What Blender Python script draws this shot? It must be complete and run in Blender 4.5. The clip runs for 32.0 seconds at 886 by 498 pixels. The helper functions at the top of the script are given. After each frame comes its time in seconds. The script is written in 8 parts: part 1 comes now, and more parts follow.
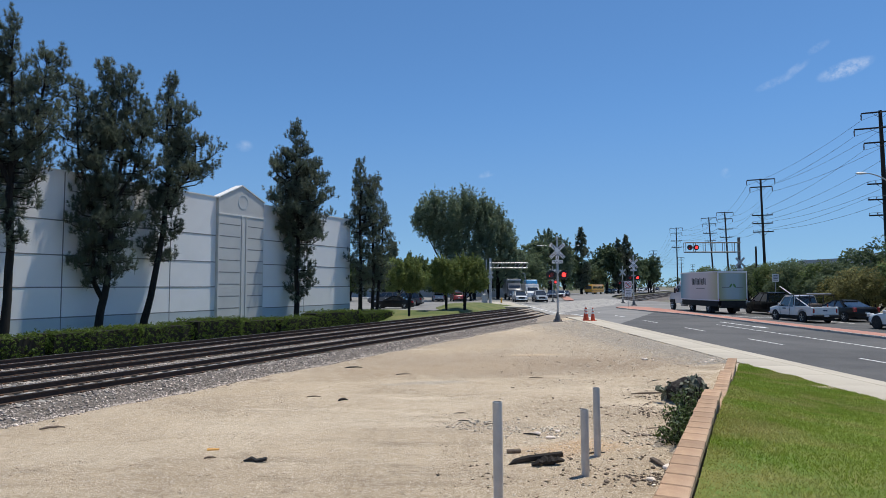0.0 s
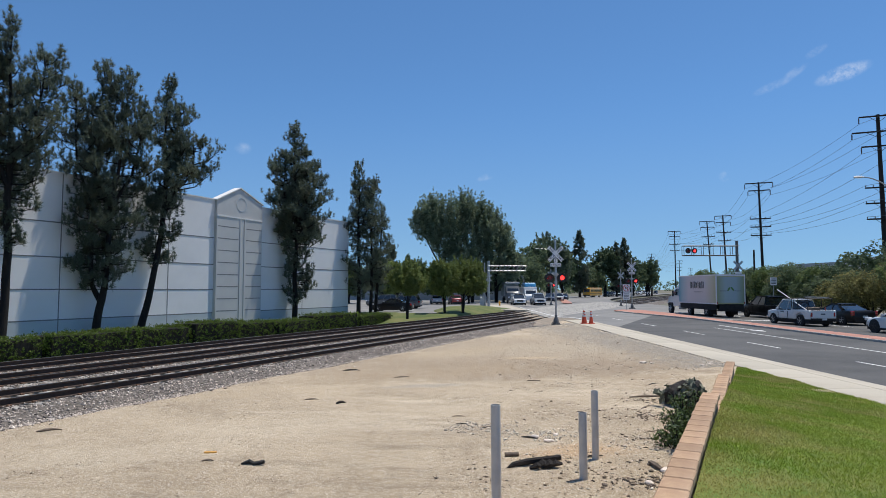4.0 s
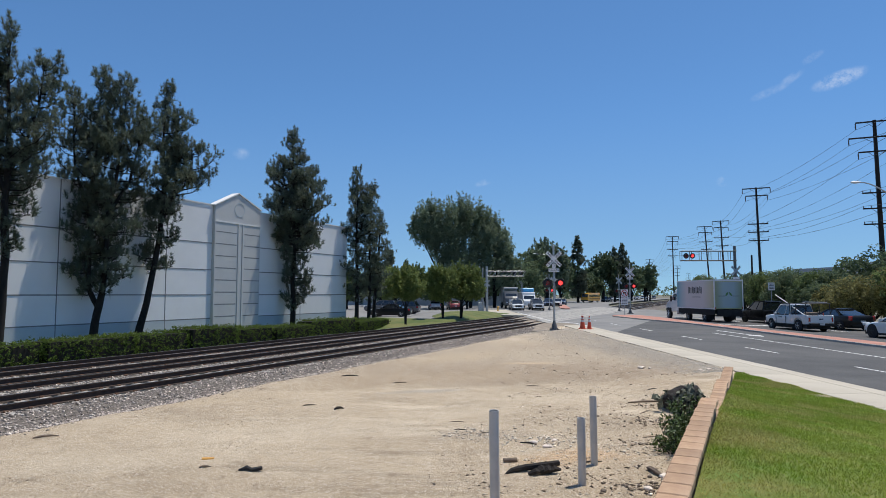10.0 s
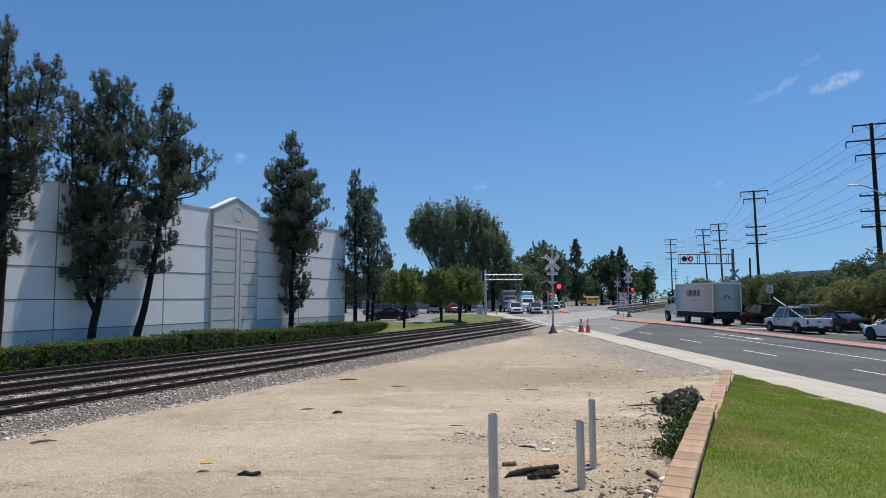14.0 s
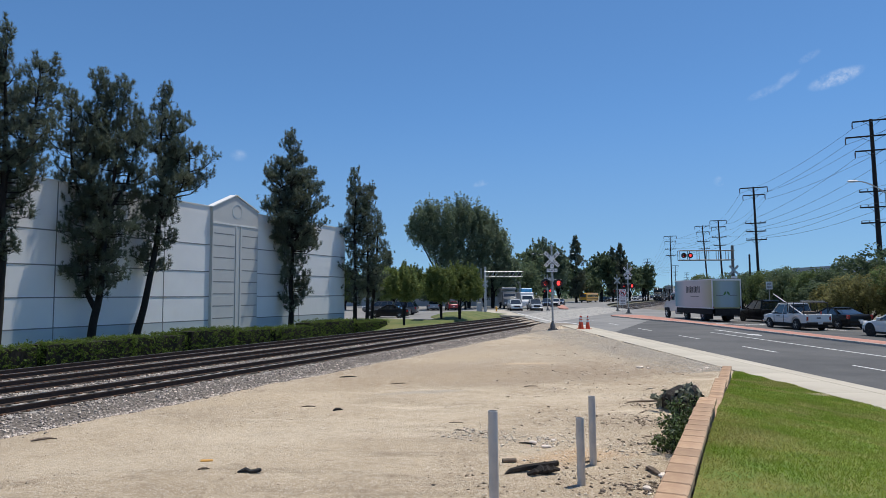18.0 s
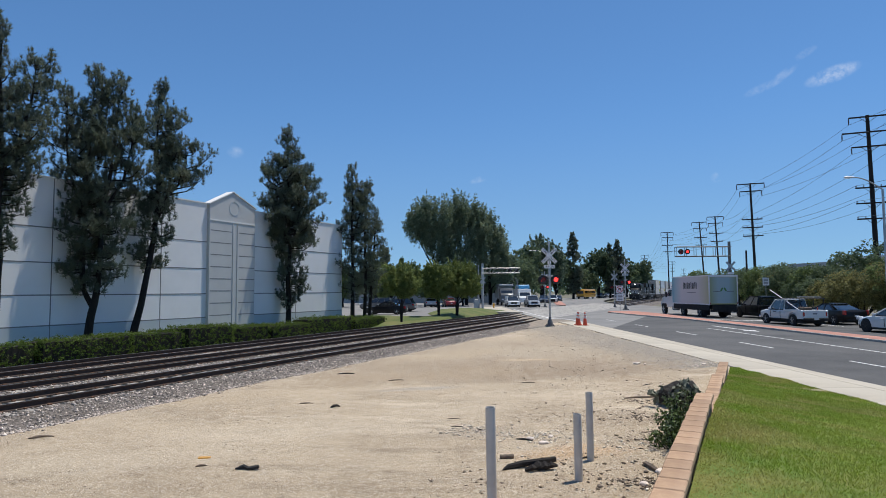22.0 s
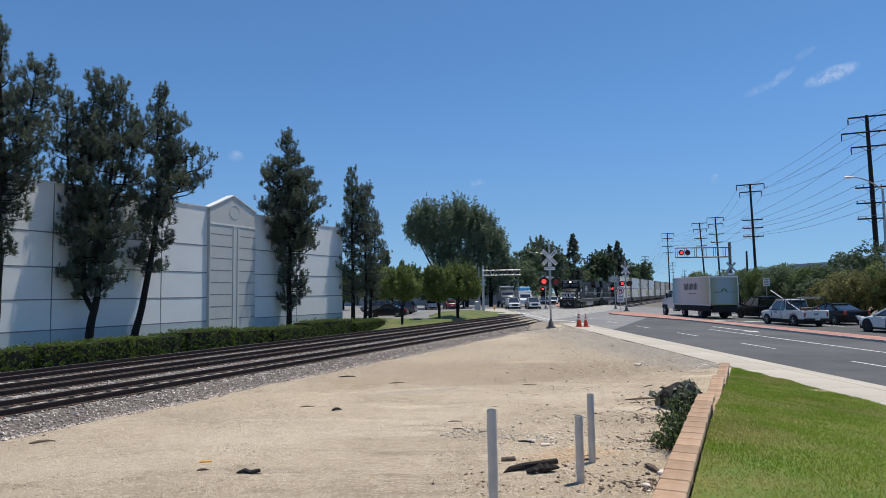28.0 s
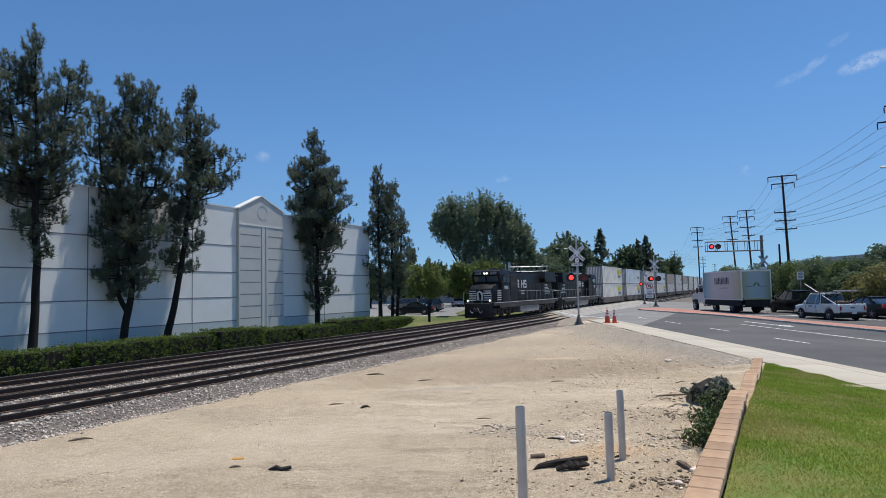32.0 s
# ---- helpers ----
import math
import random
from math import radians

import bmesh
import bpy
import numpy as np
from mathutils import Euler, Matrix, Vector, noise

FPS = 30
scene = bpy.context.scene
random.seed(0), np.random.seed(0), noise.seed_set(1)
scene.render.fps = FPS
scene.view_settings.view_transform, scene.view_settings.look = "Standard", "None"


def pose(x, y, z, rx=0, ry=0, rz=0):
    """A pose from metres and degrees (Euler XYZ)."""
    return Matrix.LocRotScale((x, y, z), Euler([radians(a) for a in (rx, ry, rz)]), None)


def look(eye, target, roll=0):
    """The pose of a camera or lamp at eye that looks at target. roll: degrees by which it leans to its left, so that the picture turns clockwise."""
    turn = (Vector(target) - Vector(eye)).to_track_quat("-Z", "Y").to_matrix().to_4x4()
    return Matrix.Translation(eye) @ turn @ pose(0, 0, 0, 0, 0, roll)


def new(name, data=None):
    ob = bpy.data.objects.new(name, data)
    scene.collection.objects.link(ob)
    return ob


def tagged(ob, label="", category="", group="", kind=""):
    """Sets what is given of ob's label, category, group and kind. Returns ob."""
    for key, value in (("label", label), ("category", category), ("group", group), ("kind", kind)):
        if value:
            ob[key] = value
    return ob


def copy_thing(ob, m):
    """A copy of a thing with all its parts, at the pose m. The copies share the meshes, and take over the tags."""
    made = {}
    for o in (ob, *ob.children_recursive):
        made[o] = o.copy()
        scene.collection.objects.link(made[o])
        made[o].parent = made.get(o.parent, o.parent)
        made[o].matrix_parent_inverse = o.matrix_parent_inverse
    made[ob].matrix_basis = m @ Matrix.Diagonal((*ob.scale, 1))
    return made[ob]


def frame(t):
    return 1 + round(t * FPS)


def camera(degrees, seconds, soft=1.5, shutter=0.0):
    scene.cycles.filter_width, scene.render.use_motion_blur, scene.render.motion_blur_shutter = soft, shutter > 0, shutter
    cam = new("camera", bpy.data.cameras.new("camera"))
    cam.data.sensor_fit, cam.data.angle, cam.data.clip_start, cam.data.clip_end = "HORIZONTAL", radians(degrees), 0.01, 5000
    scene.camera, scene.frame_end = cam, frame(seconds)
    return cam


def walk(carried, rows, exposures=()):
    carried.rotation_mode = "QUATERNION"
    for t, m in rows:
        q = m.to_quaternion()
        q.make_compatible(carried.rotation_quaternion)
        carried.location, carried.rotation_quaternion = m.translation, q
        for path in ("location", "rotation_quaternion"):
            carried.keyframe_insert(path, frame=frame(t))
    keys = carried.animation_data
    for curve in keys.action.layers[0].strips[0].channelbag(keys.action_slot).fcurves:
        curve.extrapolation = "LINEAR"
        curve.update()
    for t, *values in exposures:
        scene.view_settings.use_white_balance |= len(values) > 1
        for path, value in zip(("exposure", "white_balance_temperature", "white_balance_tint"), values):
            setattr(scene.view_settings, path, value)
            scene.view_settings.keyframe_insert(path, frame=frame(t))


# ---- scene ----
EYE = (0.0, 0.0, 2.65)
# seconds, tilt, lean and heading of the camera held in the hand
TURNS = (
    (0, 93.31, 0.07, 0.40), (0.5, 93.31, 0.09, 0.36), (1, 93.36, 0.16, 0.31), (1.5, 93.39, 0.06, 0.30), (2, 93.41, 0.07, 0.30),
    (2.5, 93.45, 0.06, 0.29), (3, 93.50, 0.10, 0.31), (3.5, 93.54, -0.07, 0.25), (5.5, 93.71, 0.16, 0.25), (6, 93.81, 0.13, 0.26),
    (6.5, 93.86, 0.05, 0.29), (7, 93.96, -0.04, 0.34), (7.5, 94.00, 0.01, 0.31), (8, 94.03, 0.00, 0.27), (8.5, 94.04, -0.02, 0.21),
    (9, 94.06, 0.06, 0.16), (9.5, 94.03, 0.11, 0.17), (10, 94.04, 0.01, 0.09), (10.5, 94.02, -0.01, -0.05), (11, 94.04, -0.10, -0.04),
    (11.5, 94.09, -0.10, -0.03), (12, 94.09, -0.02, 0.04), (12.5, 94.19, 0.10, 0.05), (13, 94.25, -0.00, 0.00),
    (13.5, 94.33, 0.18, 0.01), (14, 94.36, 0.14, -0.04), (14.5, 94.37, 0.11, -0.10), (16.5, 94.20, 0.46, 0.00),
    (17, 94.16, 0.35, -0.04), (17.5, 94.13, 0.33, -0.06), (18, 94.10, 0.28, -0.06), (18.5, 94.07, 0.28, -0.04),
    (19, 94.04, 0.39, -0.06), (19.5, 93.99, 0.30, -0.11), (20, 93.94, 0.22, -0.14), (20.5, 93.90, 0.16, -0.22),
    (21, 93.86, 0.26, -0.25), (21.5, 93.83, 0.51, -0.24), (22, 93.80, 0.40, -0.29), (22.5, 93.77, 0.56, -0.32),
    (23, 93.79, 0.65, -0.36), (23.5, 93.81, 0.65, -0.39), (24, 93.84, 0.71, -0.39), (24.5, 93.82, 0.83, -0.39),
    (25, 93.81, 0.86, -0.39), (25.5, 93.81, 0.85, -0.36), (27.5, 93.93, 0.72, -0.25), (28, 94.01, 0.72, -0.24),
    (28.5, 94.05, 0.81, -0.21), (29, 94.08, 1.13, -0.14), (29.5, 94.09, 1.07, 0.02), (30, 94.10, 1.22, 0.12), (30.5, 94.09, 1.25, 0.30),
    (31, 94.04, 1.39, 0.79), (31.5, 93.94, 1.46, 1.37), (32, 93.82, 1.33, 2.15),
)

cam = camera(69.5, 32.0, soft=0.55)
walk(cam, [(t, pose(*EYE, rx, ry, rz)) for t, rx, ry, rz in TURNS], exposures=((0, -0.08, 6080, 9), (32, -0.08, 6080, 9)))

# ---- daylight ----
SUN_TO = Vector((0.82, 0.57, 0.0)).normalized()
SUN_UP = radians(74)
world = bpy.data.worlds.new("sky")
scene.world = world
world.use_nodes = True


def build_sky(nt):
    nt.nodes.clear()
    out = nt.nodes.new("ShaderNodeOutputWorld")
    bg = nt.nodes.new("ShaderNodeBackground")
    sky = nt.nodes.new("ShaderNodeTexSky")
    sky.sky_type = "NISHITA"
    sky.sun_disc = False
    sky.sun_elevation = SUN_UP
    sky.sun_rotation = math.atan2(SUN_TO.x, SUN_TO.y)
    sky.altitude, sky.air_density, sky.dust_density, sky.ozone_density = 50, 0.85, 0.0, 6.8
    tilt = nt.nodes.new("ShaderNodeMapping")
    tilt.inputs["Location"].default_value = (0, 0, 0.055)
    bg.inputs["Strength"].default_value = 0.137
    # thin fair-weather clouds: noise kept inside a few soft windows of direction
    geo = nt.nodes.new("ShaderNodeTexCoord")
    nt.links.new(geo.outputs["Generated"], tilt.inputs["Vector"])
    nt.links.new(tilt.outputs[0], sky.inputs["Vector"])
    total = None
    for (x, y, z), wide, high, lean, power in CLOUDS:
        centre = Vector((x, y, z)).normalized()
        right = centre.cross(Vector((0, 0, 1))).normalized()
        up = right.cross(centre)
        c, s = math.cos(lean), math.sin(lean)
        ax, ay = (right * c + up * s) / wide, (up * c - right * s) / high
        sq = []
        for a in (ax, ay):
            dot = nt.nodes.new("ShaderNodeVectorMath")
            dot.operation = "DOT_PRODUCT"
            dot.inputs[1].default_value = a
            nt.links.new(geo.outputs["Generated"], dot.inputs[0])
            sub = nt.nodes.new("ShaderNodeMath")
            sub.operation = "SUBTRACT"
            sub.inputs[1].default_value = centre.dot(a)
            nt.links.new(dot.outputs["Value"], sub.inputs[0])
            m = nt.nodes.new("ShaderNodeMath")
            m.operation = "MULTIPLY"
            nt.links.new(sub.outputs[0], m.inputs[0])
            nt.links.new(sub.outputs[0], m.inputs[1])
            sq.append(m)
        add = nt.nodes.new("ShaderNodeMath")
        nt.links.new(sq[0].outputs[0], add.inputs[0])
        nt.links.new(sq[1].outputs[0], add.inputs[1])
        ramp = nt.nodes.new("ShaderNodeMapRange")
        ramp.interpolation_type = "SMOOTHSTEP"
        ramp.inputs["From Min"].default_value, ramp.inputs["From Max"].default_value = 1.0, 0.0
        ramp.inputs["To Max"].default_value = power
        nt.links.new(add.outputs[0], ramp.inputs["Value"])
        if total is None:
            total = ramp.outputs[0]
        else:
            mx = nt.nodes.new("ShaderNodeMath")
            mx.operation = "MAXIMUM"
            nt.links.new(total, mx.inputs[0])
            nt.links.new(ramp.outputs[0], mx.inputs[1])
            total = mx.outputs[0]
    tex = nt.nodes.new("ShaderNodeTexNoise")
    tex.inputs["Scale"].default_value, tex.inputs["Detail"].default_value, tex.inputs["Roughness"].default_value = 34, 8, 0.68
    nt.links.new(geo.outputs["Generated"], tex.inputs["Vector"])
    cut = nt.nodes.new("ShaderNodeMapRange")
    cut.inputs["From Min"].default_value, cut.inputs["From Max"].default_value = 0.42, 0.70
    nt.links.new(tex.outputs["Fac"], cut.inputs["Value"])
    both = nt.nodes.new("ShaderNodeMath")
    both.operation = "MULTIPLY"
    nt.links.new(total, both.inputs[0])
    nt.links.new(cut.outputs[0], both.inputs[1])
    mix = nt.nodes.new("ShaderNodeMixRGB")
    mix.inputs["Color2"].default_value = (6.6, 6.7, 6.9, 1)
    nt.links.new(both.outputs[0], mix.inputs["Fac"])
    # grey haze low over the horizon
    up = nt.nodes.new("ShaderNodeSeparateXYZ")
    nt.links.new(geo.outputs["Generated"], up.inputs[0])
    low = nt.nodes.new("ShaderNodeMapRange")
    low.interpolation_type = "SMOOTHSTEP"
    low.inputs["From Min"].default_value, low.inputs["From Max"].default_value = 0.0, 0.30
    low.inputs["To Min"].default_value, low.inputs["To Max"].default_value = 0.42, 0.0
    nt.links.new(up.outputs["Z"], low.inputs["Value"])
    haze = nt.nodes.new("ShaderNodeMixRGB")
    haze.inputs["Color2"].default_value = (1.66, 2.28, 2.90, 1)
    nt.links.new(low.outputs[0], haze.inputs["Fac"])
    air = nt.nodes.new("ShaderNodeMixRGB")
    air.blend_type = "MULTIPLY"
    air.inputs["Fac"].default_value = 1.0
    air.inputs["Color2"].default_value = (0.86, 1.0, 1.0, 1)
    nt.links.new(sky.outputs["Color"], air.inputs["Color1"])
    nt.links.new(air.outputs[0], haze.inputs["Color1"])
    nt.links.new(haze.outputs[0], mix.inputs["Color1"])
    nt.links.new(mix.outputs[0], bg.inputs["Color"])
    nt.links.new(bg.outputs[0], out.inputs[0])


CLOUDS = (
    ((0.632, 1.0, 0.343), 0.036, 0.012, 0.24, 0.70),
    ((0.520, 1.0, 0.322), 0.030, 0.007, 0.32, 0.24),
    ((0.556, 1.0, 0.345), 0.020, 0.007, 0.55, 0.24),
    ((0.590, 1.0, 0.378), 0.018, 0.006, 0.45, 0.22),
    ((-0.322, 1.0, 0.222), 0.014, 0.010, 0.10, 0.26),
    ((0.066, 1.0, 0.177), 0.020, 0.006, 0.30, 0.28),
    ((0.442, 1.0, 0.178), 0.012, 0.009, 0.30, 0.28),
)
build_sky(world.node_tree)
sun = new("sun", bpy.data.lights.new("sun", "SUN"))
sun.data.energy, sun.data.angle, sun.data.color = 4.6, radians(0.55), (1.0, 0.90, 0.745)
sun.matrix_world = look(Vector((0, 0, 60)), Vector((0, 0, 60)) - (SUN_TO * math.cos(SUN_UP) + Vector((0, 0, math.sin(SUN_UP)))))

# ---- materials ----
def mat(name, c1, c2=None, rough=0.7, metal=0.0, scale=4.0, fine=0.0, bump=0.0, c3=None, big=0.25, spread=(0.35, 0.65), piece=0.0,
        island=0.0, glow=0.0, spec=0.5, coat=0.0, stretch=(1, 1, 1), through_light=0.0):
    """A surface of two colours mixed by noise, a third laid over it in large stains, with fine relief."""
    m = bpy.data.materials.new(name)
    m.use_nodes = True
    nt = m.node_tree
    n, link = nt.nodes, nt.links
    b = n["Principled BSDF"]
    c2 = c2 or tuple(v * 0.82 for v in c1)
    tc = n.new("ShaderNodeTexCoord")
    mp = n.new("ShaderNodeMapping")
    mp.inputs["Scale"].default_value = stretch
    link.new(tc.outputs["Object"], mp.inputs["Vector"])
    t1 = n.new("ShaderNodeTexNoise")
    t1.inputs["Scale"].default_value, t1.inputs["Detail"].default_value, t1.inputs["Roughness"].default_value = scale, 6, 0.6
    link.new(mp.outputs[0], t1.inputs["Vector"])
    r1 = n.new("ShaderNodeMapRange")
    r1.inputs["From Min"].default_value, r1.inputs["From Max"].default_value = spread
    link.new(t1.outputs["Fac"], r1.inputs["Value"])
    mix = n.new("ShaderNodeMixRGB")
    mix.inputs["Color1"].default_value, mix.inputs["Color2"].default_value = (*c1, 1), (*c2, 1)
    link.new(r1.outputs[0], mix.inputs["Fac"])
    colour = mix.outputs[0]
    if c3:
        t2 = n.new("ShaderNodeTexNoise")
        t2.inputs["Scale"].default_value, t2.inputs["Detail"].default_value = scale * big, 4
        link.new(mp.outputs[0], t2.inputs["Vector"])
        r2 = n.new("ShaderNodeMapRange")
        r2.inputs["From Min"].default_value, r2.inputs["From Max"].default_value = 0.45, 0.72
        link.new(t2.outputs["Fac"], r2.inputs["Value"])
        mix2 = n.new("ShaderNodeMixRGB")
        mix2.inputs["Color2"].default_value = (*c3, 1)
        link.new(r2.outputs[0], mix2.inputs["Fac"])
        link.new(colour, mix2.inputs["Color1"])
        colour = mix2.outputs[0]
    if piece or island:
        if island:
            src = n.new("ShaderNodeNewGeometry").outputs["Random Per Island"]
        else:
            src = n.new("ShaderNodeObjectInfo").outputs["Random"]
        k = piece or island
        r3 = n.new("ShaderNodeMapRange")
        r3.inputs["To Min"].default_value, r3.inputs["To Max"].default_value = 1 - k, 1 + k
        link.new(src, r3.inputs["Value"])
        hsv = n.new("ShaderNodeHueSaturation")
        link.new(r3.outputs[0], hsv.inputs["Value"])
        link.new(colour, hsv.inputs["Color"])
        colour = hsv.outputs[0]
    link.new(colour, b.inputs["Base Color"])
    b.inputs["Roughness"].default_value, b.inputs["Metallic"].default_value = rough, metal
    b.inputs["Specular IOR Level"].default_value = spec
    b.inputs["Coat Weight"].default_value = coat
    if glow:
        b.inputs["Emission Color"].default_value = (*c1, 1)
        b.inputs["Emission Strength"].default_value = glow
    if bump:
        t3 = n.new("ShaderNodeTexNoise")
        t3.inputs["Scale"].default_value, t3.inputs["Detail"].default_value = fine or scale * 6, 5
        link.new(mp.outputs[0], t3.inputs["Vector"])
        bp = n.new("ShaderNodeBump")
        bp.inputs["Strength"].default_value, bp.inputs["Distance"].default_value = bump, 0.02
        link.new(t3.outputs["Fac"], bp.inputs["Height"])
        link.new(bp.outputs[0], b.inputs["Normal"])
    if through_light:
        tr = n.new("ShaderNodeBsdfTranslucent")
        link.new(colour, tr.inputs["Color"])
        ms = n.new("ShaderNodeMixShader")
        ms.inputs[0].default_value = through_light
        link.new(b.outputs[0], ms.inputs[1])
        link.new(tr.outputs[0], ms.inputs[2])
        link.new(ms.outputs[0], n["Material Output"].inputs[0])
    return m


def dirt_surface():
    """Sandy soil: pale and brown patches, streaks of traffic along the railway, gravel specks and clods."""
    m = mat("dirt", (0.40, 0.30, 0.20), rough=0.97)
    n, link = m.node_tree.nodes, m.node_tree.links
    b = n["Principled BSDF"]
    tc = n.new("ShaderNodeTexCoord")

    def grain(scale, lo, hi, detail=6, rough=0.6, stretch=None):
        t = n.new("ShaderNodeTexNoise")
        t.inputs["Scale"].default_value, t.inputs["Detail"].default_value, t.inputs["Roughness"].default_value = scale, detail, rough
        src = tc.outputs["Object"]
        if stretch:
            mp = n.new("ShaderNodeMapping")
            mp.inputs["Rotation"].default_value = (0, 0, radians(-62))
            mp.inputs["Scale"].default_value = stretch
            link.new(src, mp.inputs["Vector"])
            src = mp.outputs[0]
        link.new(src, t.inputs["Vector"])
        r = n.new("ShaderNodeMapRange")
        r.inputs["From Min"].default_value, r.inputs["From Max"].default_value = lo, hi
        link.new(t.outputs["Fac"], r.inputs["Value"])
        return r.outputs[0]

    def over(base, colour, fac):
        x = n.new("ShaderNodeMixRGB")
        x.inputs["Color2"].default_value = (*colour, 1)
        if isinstance(base, tuple):
            x.inputs["Color1"].default_value = (*base, 1)
        else:
            link.new(base, x.inputs["Color1"])
        link.new(fac, x.inputs["Fac"])
        return x.outputs[0]

    def blot(cx, cy, rx, ry, turn, power):
        """A patch of its own shape: an ellipse on the ground with a ragged edge."""
        mp = n.new("ShaderNodeMapping")
        mp.vector_type = "TEXTURE"
        mp.inputs["Location"].default_value = (cx, cy, 0)
        mp.inputs["Rotation"].default_value = (0, 0, radians(turn))
        mp.inputs["Scale"].default_value = (rx, ry, 1000)
        link.new(tc.outputs["Object"], mp.inputs["Vector"])
        far = n.new("ShaderNodeVectorMath")
        far.operation = "LENGTH"
        link.new(mp.outputs[0], far.inputs[0])
        ragged = n.new("ShaderNodeMath")
        ragged.operation = "ADD"
        link.new(far.outputs["Value"], ragged.inputs[0])
        link.new(grain(1.3, 0.2, 0.8, 8, 0.75), ragged.inputs[1])
        r = n.new("ShaderNodeMapRange")
        r.inputs["From Min"].default_value, r.inputs["From Max"].default_value = 1.55, 0.95
        r.inputs["To Max"].default_value = min(1.0, power + 0.15)
        link.new(ragged.outputs[0], r.inputs["Value"])
        return r.outputs[0]

    c = over((0.52, 0.41, 0.278), (0.385, 0.293, 0.19), grain(0.45, 0.42, 0.62, 9, 0.78))
    c = over(c, (0.63, 0.52, 0.375), grain(0.8, 0.52, 0.66, 9, 0.75, stretch=(0.35, 1.2, 1)))
    c = over(c, (0.285, 0.215, 0.14), grain(0.9, 0.54, 0.66, 10, 0.8, stretch=(0.28, 1.5, 1)))
    c = over(c, (0.29, 0.215, 0.138), grain(1.7, 0.535, 0.65, 10, 0.82))
    c = over(c, (0.27, 0.20, 0.13), grain(5.0, 0.55, 0.63, 9, 0.84))
    c = over(c, (0.72, 0.615, 0.47), grain(6.5, 0.56, 0.67, 9, 0.84))
    # worn hollows and scuffed ground towards the crossing, pale swept sand nearer the rails
    for cx, cy, rx, ry, turn, colour, power in (
            (3.4, 26.0, 8.0, 8.5, 0, (0.30, 0.23, 0.155), 0.55), (-1.5, 21.0, 6.5, 3.2, 30, (0.31, 0.23, 0.148), 0.6), (3.2, 19.6, 6.5, 2.8, 18, (0.27, 0.195, 0.122), 0.8), (-0.8, 18.2, 4.8, 1.6, 28, (0.34, 0.25, 0.155), 0.75), (5.4, 17.6, 1.7, 0.6, 12, (0.38, 0.28, 0.175), 0.6),
            (4.2, 26.0, 4.2, 2.4, 40, (0.40, 0.32, 0.225), 0.65), (0.5, 24.5, 3.6, 1.4, 50, (0.42, 0.32, 0.205), 0.6), (-6.5, 14.0, 4.5, 0.7, 24, (0.45, 0.345, 0.22), 0.5), (-0.4, 15.9, 1.2, 0.35, 12, (0.36, 0.31, 0.255), 0.75),
            (1.95, 9.6, 1.2, 0.5, 20, (0.56, 0.36, 0.19), 0.65), (3.0, 22.4, 1.2, 0.5, 15, (0.58, 0.42, 0.24), 0.5), (3.4, 12.2, 1.0, 1.2, 30, (0.36, 0.275, 0.18), 0.65), (2.4, 8.2, 1.2, 0.8, 20, (0.42, 0.32, 0.21), 0.55), (0.7, 11.0, 1.2, 0.45, 10, (0.36, 0.28, 0.19), 0.65),
            (-2.6, 11.4, 3.4, 1.1, 14, (0.64, 0.53, 0.385), 0.25), (2.2, 14.9, 2.2, 0.7, 5, (0.64, 0.53, 0.385), 0.25), (-4.6, 9.4, 2.6, 0.8, 12, (0.64, 0.53, 0.385), 0.25), (0.4, 13.2, 1.6, 0.5, 10, (0.64, 0.53, 0.385), 0.25)):
        c = over(c, colour, blot(cx, cy, rx, ry, turn, power))
    c = over(c, (0.82, 0.73, 0.59), grain(34, 0.56, 0.65, 4, 0.75))
    c = over(c, (0.27, 0.21, 0.145), grain(27, 0.585, 0.65, 4, 0.75))
    c = over(c, (0.25, 0.19, 0.13), grain(14, 0.60, 0.66, 7, 0.85))
    c = over(c, (0.84, 0.76, 0.63), grain(19, 0.60, 0.66, 6, 0.85))
    c = over(c, (0.28, 0.215, 0.15), grain(44, 0.60, 0.65, 3, 0.6))
    c = over(c, (0.92, 0.83, 0.69), grain(61, 0.59, 0.65, 3, 0.6))
    link.new(c, b.inputs["Base Color"])
    add = n.new("ShaderNodeMath")
    link.new(grain(38, 0, 1, 8, 0.85), add.inputs[0])
    link.new(grain(5, 0.2, 0.8, 9, 0.8), add.inputs[1])
    bp = n.new("ShaderNodeBump")
    bp.inputs["Strength"].default_value, bp.inputs["Distance"].default_value = 0.9, 0.022
    link.new(add.outputs[0], bp.inputs["Height"])
    link.new(bp.outputs[0], b.inputs["Normal"])
    return m


DIRT = dirt_surface()
LAND = mat("far_land", (0.13, 0.125, 0.085), (0.19, 0.17, 0.12), 0.95, scale=0.5, bump=0.2)
SOIL_CRUMB = mat("soil_crumb", (0.26, 0.195, 0.13), (0.13, 0.10, 0.07), 0.95, scale=9, island=0.5)
PACKED = mat("packed_gravel", (0.33, 0.28, 0.225), (0.20, 0.165, 0.13), 0.95, scale=3, fine=40, bump=0.7, c3=(0.40, 0.33, 0.25))
GRAVEL = mat("grey_gravel", (0.42, 0.385, 0.34), (0.23, 0.21, 0.185), 0.92, scale=9, island=0.5, fine=60, bump=0.5)
PEBBLE = mat("pebble", (0.74, 0.665, 0.555), (0.52, 0.44, 0.345), 0.9, scale=9, island=0.35)
STONE = mat("ballast_stone", (0.60, 0.52, 0.455), (0.27, 0.232, 0.20), 0.9, scale=7, island=0.6)
